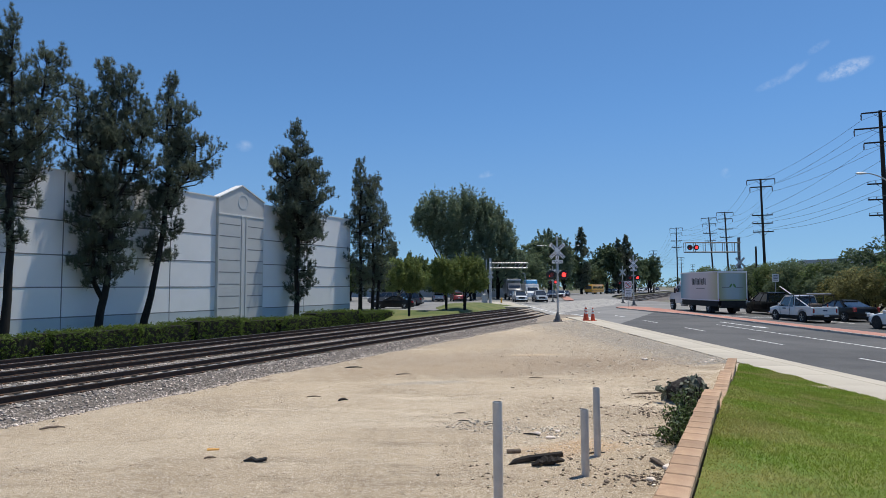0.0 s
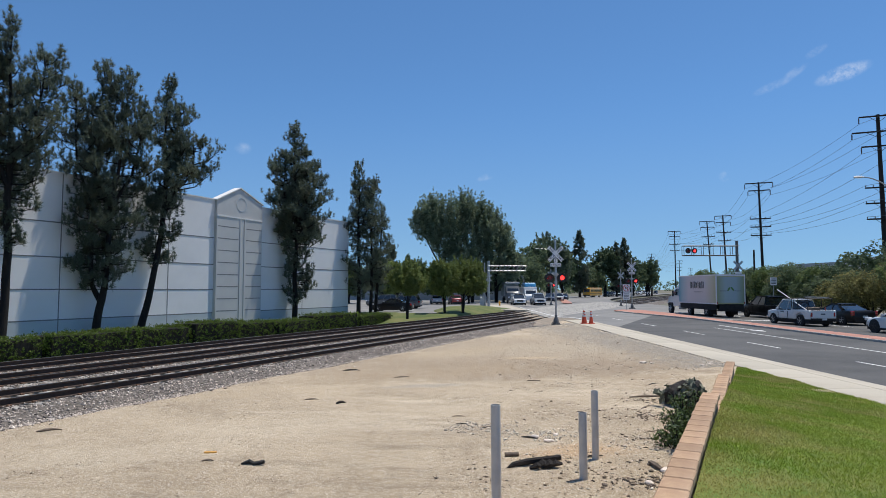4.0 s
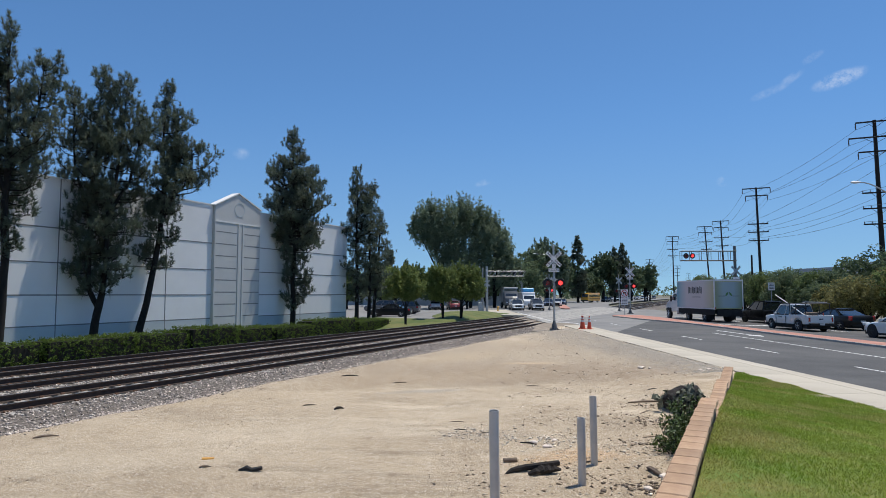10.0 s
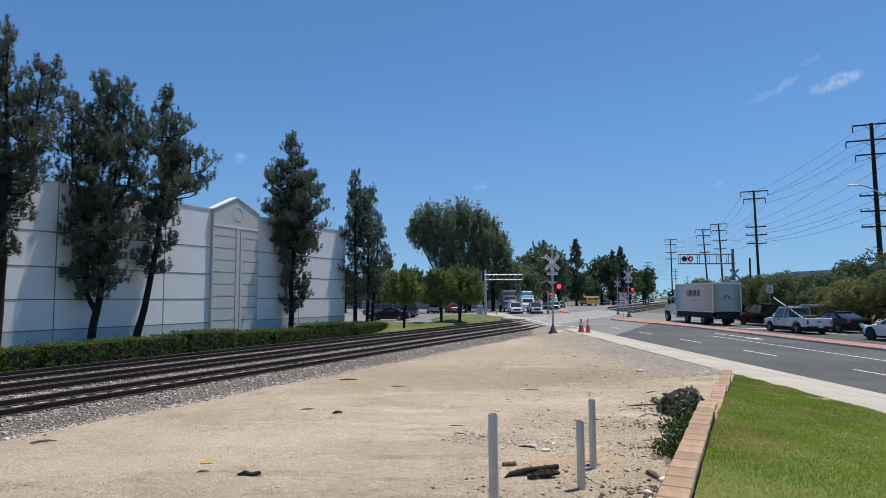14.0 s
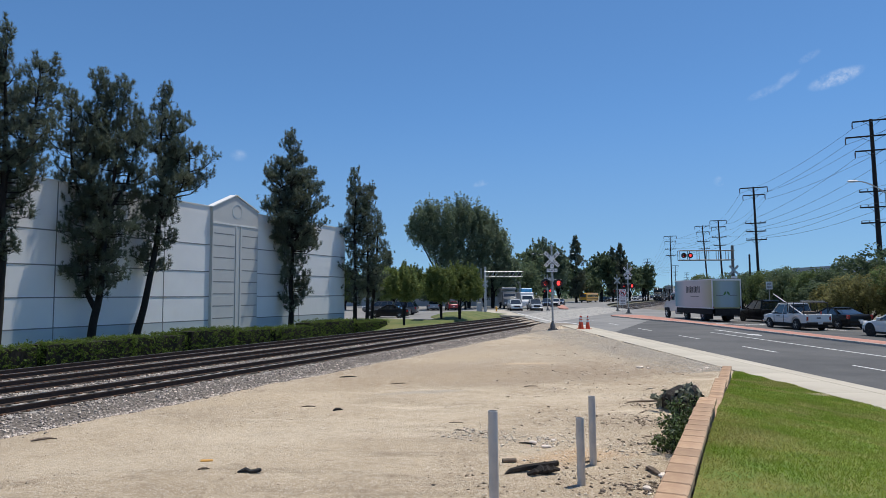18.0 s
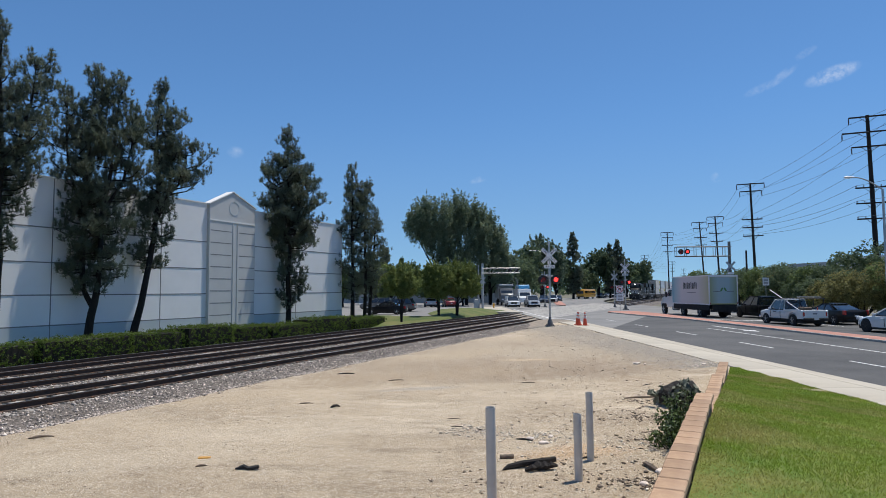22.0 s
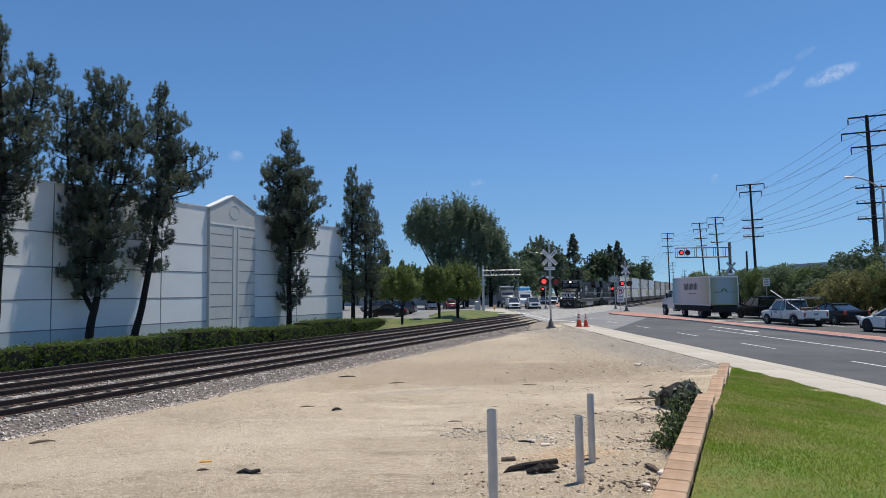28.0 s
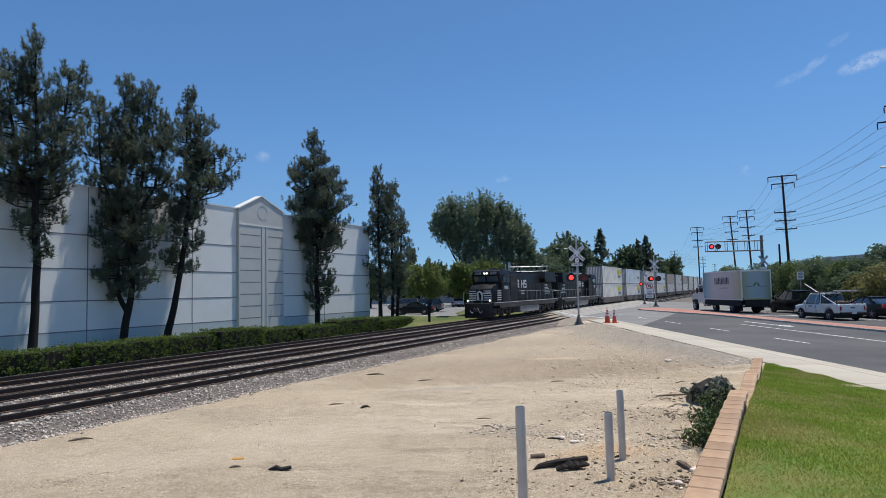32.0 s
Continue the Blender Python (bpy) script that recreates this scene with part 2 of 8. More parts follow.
# grey stone, with the shaded gaps between stones painted in as near-black mottling
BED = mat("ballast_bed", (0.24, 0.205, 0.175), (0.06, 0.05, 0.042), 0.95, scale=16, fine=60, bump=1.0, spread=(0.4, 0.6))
RAIL = mat("rusty_rail", (0.075, 0.048, 0.036), (0.045, 0.032, 0.026), 0.75, metal=0.3, scale=9, bump=0.2)
RAIL_TOP = mat("worn_rail_head", (0.42, 0.41, 0.40), (0.30, 0.29, 0.28), 0.35, metal=0.9, scale=12)
TIE = mat("concrete_tie", (0.44, 0.41, 0.37), (0.30, 0.275, 0.25), 0.9, scale=5, bump=0.2, piece=0.15)
CLIP = mat("rail_clip", (0.22, 0.12, 0.07), (0.11, 0.065, 0.045), 0.8, metal=0.4, scale=12)
ASPHALT = mat("asphalt", (0.100, 0.098, 0.096), (0.070, 0.069, 0.069), 0.88, scale=0.6, fine=70, bump=0.25, c3=(0.124, 0.121, 0.117), big=0.3)
OLD_ASPHALT = mat("worn_asphalt", (0.235, 0.23, 0.222), (0.185, 0.18, 0.175), 0.9, scale=0.5, fine=60, bump=0.25, c3=(0.28, 0.27, 0.255), big=0.3)
CONCRETE = mat("pavement_concrete", (0.50, 0.45, 0.365), (0.43, 0.385, 0.31), 0.9, scale=1.4, fine=50, bump=0.15, c3=(0.55, 0.50, 0.415), piece=0.05)
WHITE_LINE = mat("road_paint_white", (0.72, 0.72, 0.70), (0.52, 0.52, 0.51), 0.8, scale=9, spread=(0.45, 0.75))
RED_PAVER = mat("red_paver", (0.45, 0.225, 0.175), (0.38, 0.185, 0.145), 0.9, scale=3, fine=40, bump=0.3, c3=(0.52, 0.27, 0.20))
CROSS_PANEL = mat("crossing_panel_concrete", (0.44, 0.415, 0.375), (0.35, 0.33, 0.30), 0.9, scale=1.4, fine=40, bump=0.2)
KERB = mat("kerb_concrete", (0.50, 0.47, 0.42), (0.40, 0.375, 0.34), 0.9, scale=2, fine=40, bump=0.15)
GRASS_SOIL = mat("lawn_soil", (0.12, 0.19, 0.025), (0.19, 0.19, 0.045), 0.95, scale=3, fine=50, bump=0.6)
GRASS = mat("grass_blade", (0.215, 0.315, 0.024), (0.31, 0.365, 0.045), 0.6, scale=1.3, c3=(0.44, 0.36, 0.13), big=0.5, island=0.35, through_light=0.35)
VERGE = mat("verge_grass", (0.070, 0.105, 0.022), (0.115, 0.135, 0.035), 0.9, scale=0.6, fine=25, bump=0.6, c3=(0.17, 0.165, 0.055), big=0.5)
BRICK = mat("wall_cap_brick", (0.47, 0.315, 0.195), (0.36, 0.225, 0.14), 0.92, scale=7, fine=60, bump=0.4, c3=(0.50, 0.35, 0.235), piece=0.16)
MORTAR = mat("mortar", (0.24, 0.20, 0.165), (0.16, 0.135, 0.11), 0.95, scale=12, bump=0.3)
PVC = mat("grey_pvc_pipe", (0.62, 0.585, 0.54), (0.55, 0.52, 0.48), 0.45, scale=5, c3=(0.42, 0.42, 0.40))
WALL_WHITE = mat("white_stucco_panel", (0.84, 0.835, 0.83), (0.80, 0.795, 0.79), 0.85, scale=0.7, fine=30, bump=0.1, c3=(0.85, 0.845, 0.84), big=0.4)
WALL_GREY = mat("grey_stucco_panel", (0.58, 0.58, 0.565), (0.54, 0.54, 0.53), 0.85, scale=0.7, fine=30, bump=0.1)
WALL_BLUE = mat("blue_grey_base_band", (0.52, 0.565, 0.60), (0.48, 0.53, 0.56), 0.85, scale=0.7, fine=30, bump=0.1)
JOINT = mat("dark_joint", (0.23, 0.235, 0.245), (0.18, 0.185, 0.19), 0.9)
TRIM = mat("white_coping", (0.80, 0.79, 0.77), (0.74, 0.73, 0.71), 0.7)
ROOFING = mat("flat_roof", (0.42, 0.41, 0.40), (0.36, 0.35, 0.34), 0.95, scale=0.5)
FAR_WALL = mat("far_office_wall", (0.40, 0.42, 0.44), (0.36, 0.38, 0.40), 0.85, scale=0.5)
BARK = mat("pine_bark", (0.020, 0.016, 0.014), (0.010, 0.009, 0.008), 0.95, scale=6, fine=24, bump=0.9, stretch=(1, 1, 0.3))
NEEDLE = mat("pine_needles", (0.112, 0.145, 0.104), (0.170, 0.205, 0.150), 0.5, scale=0.8, island=0.4, c3=(0.155, 0.165, 0.112), big=0.8, through_light=0.45)
LEAF_DARK = mat("dark_leaves", (0.110, 0.152, 0.082), (0.168, 0.215, 0.120), 0.6, spec=0.2, scale=0.35, island=0.3, through_light=0.5)
LEAF_POPLAR = mat("poplar_leaves", (0.175, 0.225, 0.140), (0.250, 0.300, 0.200), 0.6, spec=0.2, scale=0.4, island=0.2, through_light=0.52)
LEAF_MID = mat("green_leaves", (0.108, 0.155, 0.056), (0.160, 0.205, 0.080), 0.6, spec=0.2, scale=0.5, island=0.35, through_light=0.5)
LEAF_BRIGHT = mat("bright_leaves", (0.195, 0.245, 0.075), (0.27, 0.315, 0.105), 0.6, spec=0.2, scale=0.6, island=0.35, through_light=0.45)
LEAF_OLIVE = mat("olive_leaves", (0.185, 0.180, 0.070), (0.26, 0.25, 0.105), 0.65, spec=0.2, scale=0.5, island=0.35, through_light=0.5)
HEDGE_LEAF = mat("hedge_leaves", (0.075, 0.120, 0.022), (0.135, 0.185, 0.036), 0.75, spec=0.2, scale=1.2, island=0.45, through_light=0.25)
WILTED = mat("wilted_leaves", (0.16, 0.17, 0.12), (0.09, 0.10, 0.075), 0.8, scale=5, island=0.4)
SHRUB_LEAF = mat("shrub_leaves", (0.035, 0.065, 0.012), (0.10, 0.14, 0.03), 0.45, scale=6, island=0.6, through_light=0.15)
POLE_WOOD = mat("creosoted_pole", (0.030, 0.022, 0.018), (0.018, 0.014, 0.012), 0.9, scale=3, fine=30, bump=0.5, stretch=(1, 1, 0.1))
WIRE = mat("wire", (0.06, 0.06, 0.065), (0.05, 0.05, 0.05), 0.6)
PORCELAIN = mat("insulator", (0.10, 0.085, 0.08), (0.07, 0.06, 0.06), 0.3)
STEEL = mat("galvanised_steel", (0.50, 0.51, 0.52), (0.40, 0.41, 0.42), 0.45, metal=0.7, scale=5, c3=(0.36, 0.36, 0.36))
# dark base castings, and steel darkened in colour for the cantilever's shaded side
DARK_SHADED_STEEL = mat("dull_dark_steel", (0.20, 0.195, 0.19), (0.13, 0.128, 0.125), 0.6, metal=0.4, scale=8)
BLACK_METAL = mat("black_metal", (0.022, 0.022, 0.024), (0.03, 0.03, 0.03), 0.6, scale=6)
SIGN_WHITE = mat("sign_white", (0.80, 0.80, 0.80), (0.74, 0.74, 0.74), 0.5, scale=3)
SIGN_BLACK = mat("sign_black", (0.03, 0.03, 0.032), rough=0.5)
SIGN_RED = mat("sign_red", (0.55, 0.03, 0.03), rough=0.5)
RED_LIT = mat("red_lamp_lit", (1.0, 0.035, 0.03), (1.0, 0.05, 0.035), 0.4, glow=2.6)
RED_DARK = mat("red_lamp_dark", (0.16, 0.012, 0.010), (0.12, 0.01, 0.01), 0.2)
LAMP_LIT = mat("white_lamp_lit", (1.0, 0.93, 0.78), (1.0, 0.93, 0.78), 0.3, glow=4.5)
CONE_ORANGE = mat("cone_orange", (0.62, 0.085, 0.03), (0.50, 0.07, 0.03), 0.55, scale=6)
CONE_BAND = mat("cone_reflective_band", (0.74, 0.73, 0.72), (0.6, 0.6, 0.6), 0.5, scale=9)
RUBBER = mat("rubber", (0.020, 0.020, 0.021), (0.03, 0.03, 0.03), 0.85, scale=9)
ALLOY = mat("alloy_wheel", (0.55, 0.56, 0.57), (0.45, 0.46, 0.47), 0.35, metal=0.8, scale=9)
DARK_WHEEL = mat("dark_wheel", (0.05, 0.05, 0.052), (0.035, 0.035, 0.036), 0.45, metal=0.5)
CHROME = mat("chrome_trim", (0.70, 0.71, 0.72), (0.6, 0.61, 0.62), 0.2, metal=1.0)
TAIL = mat("tail_lamp", (0.42, 0.015, 0.015), (0.30, 0.01, 0.01), 0.2, coat=0.6)
HEADLAMP = mat("headlamp", (0.72, 0.74, 0.76), (0.6, 0.62, 0.64), 0.15, coat=0.8)
PLATE = mat("number_plate", (0.72, 0.72, 0.70), rough=0.5)
UNDER = mat("underbody", (0.018, 0.018, 0.019), (0.028, 0.027, 0.026), 0.9, scale=5)
GLASS = mat("tinted_window", (0.020, 0.024, 0.028), (0.026, 0.03, 0.034), 0.06, spec=0.8, coat=0.6, scale=1)
PALE_GLASS = mat("bright_window", (0.10, 0.12, 0.14), (0.08, 0.10, 0.12), 0.06, spec=0.8, coat=0.6, scale=1)


def paint(name, c, rough=0.32, dirt=None):
    return mat(name, c, tuple(v * 0.93 for v in c), rough, scale=1.5, coat=0.7, c3=dirt)


PAINT_WHITE = paint("white_car_paint", (0.78, 0.78, 0.77))
PAINT_BLACK = mat("black_car_paint", (0.008, 0.008, 0.009), (0.007, 0.007, 0.008), 0.28, scale=1.5, spec=0.35)
PAINT_SILVER = paint("silver_car_paint", (0.36, 0.37, 0.39))
PAINT_BLUE = paint("dark_blue_car_paint", (0.035, 0.05, 0.10))
PAINT_RED = paint("red_car_paint", (0.33, 0.03, 0.03))
PAINT_GREY = paint("grey_car_paint", (0.10, 0.105, 0.11))
PAINT_YELLOW = paint("school_bus_yellow", (0.72, 0.36, 0.03))
PAINT_SKY = paint("light_blue_paint", (0.12, 0.48, 0.82))
LOCO_BLACK = mat("locomotive_black", (0.006, 0.006, 0.007), (0.009, 0.009, 0.009), 0.5, spec=0.25, scale=2, c3=(0.020, 0.018, 0.016), big=0.3, bump=0.05)
LOCO_GREY = mat("locomotive_underframe", (0.055, 0.052, 0.048), (0.035, 0.033, 0.031), 0.8, scale=2, c3=(0.085, 0.077, 0.068))
LOCO_RAILING = mat("pale_grey_handrail", (0.34, 0.34, 0.335), (0.26, 0.26, 0.255), 0.6, scale=4)
LOCO_WHITE = mat("locomotive_white_marking", (0.66, 0.66, 0.65), (0.54, 0.54, 0.53), 0.6, scale=4)
TANK = mat("fuel_tank_grey", (0.34, 0.335, 0.33), (0.27, 0.265, 0.26), 0.7, scale=3, c3=(0.14, 0.13, 0.12))
BOX_WHITE = mat("white_container_steel", (0.88, 0.815, 0.72), (0.80, 0.74, 0.655), 0.6, scale=1.2, c3=(0.60, 0.57, 0.52), big=0.5)
BOX_GREY = mat("grey_container_steel", (0.76, 0.71, 0.63), (0.67, 0.62, 0.555), 0.6, scale=1.2, c3=(0.40, 0.385, 0.36), big=0.5)
BOX_BLUE = mat("bluish_white_container_steel", (0.74, 0.78, 0.80), (0.66, 0.70, 0.72), 0.6, scale=1.2, c3=(0.55, 0.57, 0.58), big=0.5)
BOX_TAN = mat("tan_container_steel", (0.52, 0.44, 0.35), (0.43, 0.36, 0.29), 0.65, scale=1.2, c3=(0.36, 0.30, 0.25), big=0.5)
BOX_END = mat("container_end_steel", (0.30, 0.275, 0.25), (0.22, 0.20, 0.18), 0.65, scale=2)
LOGO_YELLOW = mat("yellow_green_marking", (0.66, 0.60, 0.05), rough=0.6)
LOGO_GREY = mat("grey_marking", (0.22, 0.23, 0.24), rough=0.6)
WELL_CAR = mat("well_car_steel", (0.15, 0.125, 0.11), (0.11, 0.095, 0.085), 0.75, scale=2, c3=(0.19, 0.15, 0.12))
DEBRIS_DARK = mat("charred_wood", (0.016, 0.013, 0.012), (0.032, 0.026, 0.022), 0.9, scale=14, bump=0.6)
DEBRIS_WOOD = mat("weathered_wood", (0.20, 0.155, 0.115), (0.13, 0.10, 0.08), 0.9, scale=14, bump=0.4, stretch=(0.2, 1, 1))


# ---- mesh helpers ----
def part(name, bm, material, parent=None, label="", smooth=False, m=None):
    """Link a bmesh as one mesh object under a thing or part."""
    me = bpy.data.meshes.new(name)
    bm.to_mesh(me)
    bm.free()
    me.materials.append(material)
    if smooth:
        me.shade_smooth()
        me.set_sharp_from_angle(angle=radians(40))
    ob = new(name, me)
    ob.parent = parent
    if m is not None:
        ob.matrix_basis = m
    if label:
        ob["label"] = label
    return ob


def repeat(ob, m, parent=None):
    """Another object of its own on the same mesh."""
    o = new(ob.name.split(".")[0], ob.data)
    o.parent = parent if parent is not None else ob.parent
    o.matrix_basis = m
    return o


def thing(name, label, category, m=None, group="", kind=""):
    e = new(name)
    e.empty_display_size = 0.3
    if m is not None:
        e.matrix_basis = m
    return tagged(e, label, category, group, kind)


def sheet(name, verts, faces, material, parent=None, label="", smooth=False):
    """Link arrays of vertices and of triangles or quads as one mesh object."""
    v, f = np.asarray(verts, dtype=np.float32), np.asarray(faces, dtype=np.int32)
    k = f.shape[1]
    me = bpy.data.meshes.new(name)
    me.vertices.add(len(v))
    me.vertices.foreach_set("co", v.ravel())
    me.loops.add(f.size)
    me.loops.foreach_set("vertex_index", f.ravel())
    me.polygons.add(len(f))
    me.polygons.foreach_set("loop_start", np.arange(0, f.size, k, dtype=np.int32))
    me.update(calc_edges=True)
    me.validate()
    me.materials.append(material)
    if smooth:
        me.shade_smooth()
    ob = new(name, me)
    ob.parent = parent
    if label:
        ob["label"] = label
    return ob


def box(bm, x0, x1, y0, y1, z0, z1, bevel=0.0):
    v = [bm.verts.new(c) for c in ((x0, y0, z0), (x1, y0, z0), (x1, y1, z0), (x0, y1, z0), (x0, y0, z1), (x1, y0, z1), (x1, y1, z1), (x0, y1, z1))]
    fs = [bm.faces.new([v[i] for i in q]) for q in ((0, 3, 2, 1), (4, 5, 6, 7), (0, 1, 5, 4), (1, 2, 6, 5), (2, 3, 7, 6), (3, 0, 4, 7))]
    if bevel:
        es = list({e for f in fs for e in f.edges})
        bmesh.ops.bevel(bm, geom=es, offset=bevel, segments=1, affect="EDGES", profile=0.5)
    return bm


def boxes(*specs, bevel=0.0):
    bm = bmesh.new()
    for s in specs:
        box(bm, *s, bevel=bevel)
    return bm


def tube(bm, p, q, r0, r1=None, n=8, caps=True):
    p, q = Vector(p), Vector(q)
    r1 = r0 if r1 is None else r1
    z = (q - p).normalized()
    x = z.orthogonal().normalized()
    y = z.cross(x)
    rings = []
    for c, r in ((p, r0), (q, r1)):
        rings.append([bm.verts.new(c + (x * math.cos(2 * math.pi * i / n) + y * math.sin(2 * math.pi * i / n)) * r) for i in range(n)])
    for i in range(n):
        bm.faces.new((rings[0][i], rings[0][(i + 1) % n], rings[1][(i + 1) % n], rings[1][i]))
    if caps:
        bm.faces.new(rings[0][::-1])
        bm.faces.new(rings[1])
    return bm


def bent_tube(bm, pts, radii, n=7):
    """A tapering limb through several points."""
    pts = [Vector(p) for p in pts]
    rings = []
    for i, p in enumerate(pts):
        z = (pts[min(i + 1, len(pts) - 1)] - pts[max(i - 1, 0)]).normalized()
        x = z.cross(Vector((0.3, 1, 0.1))).normalized()
        y = z.cross(x)
        rings.append([bm.verts.new(p + (x * math.cos(2 * math.pi * j / n) + y * math.sin(2 * math.pi * j / n)) * radii[i]) for j in range(n)])
    for a, b in zip(rings, rings[1:]):
        for j in range(n):
            bm.faces.new((a[j], a[(j + 1) % n], b[(j + 1) % n], b[j]))
    bm.faces.new(rings[0][::-1])
    bm.faces.new(rings[-1])
    return bm


def prism(bm, outline, x0, x1, inset=None):
    """A side outline of (y, z) points drawn out from x0 to x1; inset(y, z) narrows it there."""
    sides = []
    for x, sign in ((x0, 1), (x1, -1)):
        sides.append([bm.verts.new((x + sign * (inset(y, z) if inset else 0), y, z)) for y, z in outline])
    n = len(outline)
    for i in range(n):
        bm.faces.new((sides[0][i], sides[0][(i + 1) % n], sides[1][(i + 1) % n], sides[1][i]))
    bm.faces.new(sides[0][::-1])
    bm.faces.new(sides[1])
    bmesh.ops.recalc_face_normals(bm, faces=bm.faces[:])
    return bm


def soften(bm, width, angle=30, segments=2):
    es = [e for e in bm.edges if len(e.link_faces) == 2 and e.calc_face_angle(0) > radians(angle)]
    bmesh.ops.bevel(bm, geom=es, offset=width, segments=segments, affect="EDGES", profile=0.6, clamp_overlap=True)
    return bm


def lathe(bm, rows, n=12, axis="z"):
    """A solid of revolution from (radius, height) rows."""
    rings = []
    for r, h in rows:
        ring = []
        for i in range(n):
            c, s = r * math.cos(2 * math.pi * i / n), r * math.sin(2 * math.pi * i / n)
            ring.append(bm.verts.new((c, s, h) if axis == "z" else (h, c, s) if axis == "x" else (s, h, c)))
        rings.append(ring)
    for a, b in zip(rings, rings[1:]):
        for i in range(n):
            bm.faces.new((a[i], a[(i + 1) % n], b[(i + 1) % n], b[i]))
    bm.faces.new(rings[0][::-1])
    bm.faces.new(rings[-1])
    bmesh.ops.recalc_face_normals(bm, faces=bm.faces[:])
    return bm


def words(text, size, material, parent, m, name="lettering", label=""):
    c = bpy.data.curves.new(name, "FONT")
    c.body, c.size, c.align_x, c.align_y, c.extrude = text, size, "CENTER", "CENTER", 0.002
    c.materials.append(material)
    ob = new(name, c)
    ob.parent = parent
    ob.matrix_basis = m
    if label:
        ob["label"] = label
    return ob


# ---- plan: the railway's own axes, x along it away from the eye, y to its left ----
HEADING = 65.9
ALONG = pose(0, 0, 0, 0, 0, HEADING)


def rail_axes(x, y):
    p = ALONG.inverted() @ Vector((x, y, 0))
    return p.x, p.y


def smooth(lo, hi, v):
    k = min(1, max(0, (v - lo) / (hi - lo)))
    return k * k * (3 - 2 * k)


TRACKS = (16.75, 20.1, 23.4)
ROAD_Z = 0.30
ROAD_LEFT, ROAD_RIGHT = 10.2, 31.2
MEDIAN = (19.35, 20.45)


def level(s):
    """Height of the made ground by the distance from the eye's line along the railway."""
    if s > 20:
        return -0.34 + 0.36 * smooth(25.2, 26.6, s)
    return ROAD_Z - 0.64 * smooth(11.0, 14.4, s)


def swale(a, s):
    """Depth of the hollow along the hedge, before the warehouse."""
    return (0.36 * smooth(25.2, 26.6, s) + 0.55 * smooth(25.6, 28.6, s)) * smooth(41, 37, s) * smooth(59.5, 52.0, a)


def road_level(s):
    return ROAD_Z - 0.30 * smooth(11.0, 15.8, s)


# ---- ground ----
def spaced(*runs):
    out = []
    for lo, hi, step in runs:
        out += list(np.arange(lo, hi, step))
    return out + [runs[-1][1]]


def ground_z(x, y):
    """Height of the uneven dirt at a place in the lot."""
    a, s = rail_axes(x, y)
    z = level(s)
    if -5 < a < 60 and -3 < s < 14:
        z += 0.05 * noise.noise((x * 0.35, y * 0.35, 0)) + 0.022 * noise.noise((x * 1.7, y * 1.7, 3)) - 0.03 + 0.06 * smooth(ROAD_LEFT - 3, ROAD_LEFT - 1.7, x)
    return z - 0.02


def build_ground():
    a_lines = spaced((-2600, -200, 400), (-200, -20, 30), (-20, -4, 2), (-4, 45, 0.3), (45, 90, 1.5), (90, 300, 15), (300, 2600, 230))
    s_lines = spaced((-2600, -200, 400), (-200, -30, 17), (-30, 0, 2), (0, 15, 0.3), (15, 25, 1.5), (25, 28, 0.4), (28, 44, 1.6), (44, 100, 12), (100, 2600, 250))
    verts = []
    for a in a_lines:
        for s in s_lines:
            p = ALONG @ Vector((a, s, 0))
            z = level(s) - swale(a, s) - 0.14 * smooth(25.4, 26.2, s) - (0.32 if p.x > ROAD_LEFT - 1.25 else 0)
            if -5 < a < 60 and -3 < s < 14:
                z += 0.05 * noise.noise((p.x * 0.35, p.y * 0.35, 0)) + 0.022 * noise.noise((p.x * 1.7, p.y * 1.7, 3)) - 0.03 + 0.06 * smooth(ROAD_LEFT - 3, ROAD_LEFT - 1.7, p.x)
            verts.append((p.x, p.y, z - 0.02))
    k = len(s_lines)
    faces = [(i * k + j, (i + 1) * k + j, (i + 1) * k + j + 1, i * k + j + 1) for i in range(len(a_lines) - 1) for j in range(k - 1)]
    ob = sheet("ground", verts, faces, DIRT, smooth=True)
    ob.data.materials.append(LAND)
    away = [1 if np.hypot(*np.mean([verts[i][:2] for i in f], axis=0)) > 110 or np.mean([verts[i][0] for i in f]) > 33 else 0 for f in faces]
    ob.data.polygons.foreach_set("material_index", away)
    tagged(ob, "bare sandy dirt lot with tyre marks beside the railway", "ground", kind="structure")


build_ground()
RNG = np.random.default_rng(7)


def stones(name, pos, size, material, label, flat=0.65):
    """Irregular eight-sided stones at the given places."""
    n = len(pos)
    base = np.array(((1, 0, 0), (0, 1, 0), (-1, 0, 0), (0, -1, 0), (0, 0, 1), (0, 0, -1)), dtype=np.float32)
    v = base[None] * RNG.uniform(0.55, 1.3, (n, 6, 1)) + RNG.normal(0, 0.26, (n, 6, 3))
    ang = RNG.uniform(0, 6.283, n)
    c, s = np.cos(ang)[:, None], np.sin(ang)[:, None]
    x, y = v[..., 0] * c - v[..., 1] * s, v[..., 0] * s + v[..., 1] * c
    v = np.stack((x, y, v[..., 2] * flat), -1) * np.asarray(size)[:, None, None] + np.asarray(pos)[:, None, :]
    f = np.array(((0, 1, 4), (1, 2, 4), (2, 3, 4), (3, 0, 4), (1, 0, 5), (2, 1, 5), (3, 2, 5), (0, 3, 5)))
    faces = (f[None] + 6 * np.arange(n)[:, None, None]).reshape(-1, 3)
    return tagged(sheet(name, v.reshape(-1, 3), faces, material), label, name.replace("_", " "), kind="stuff")


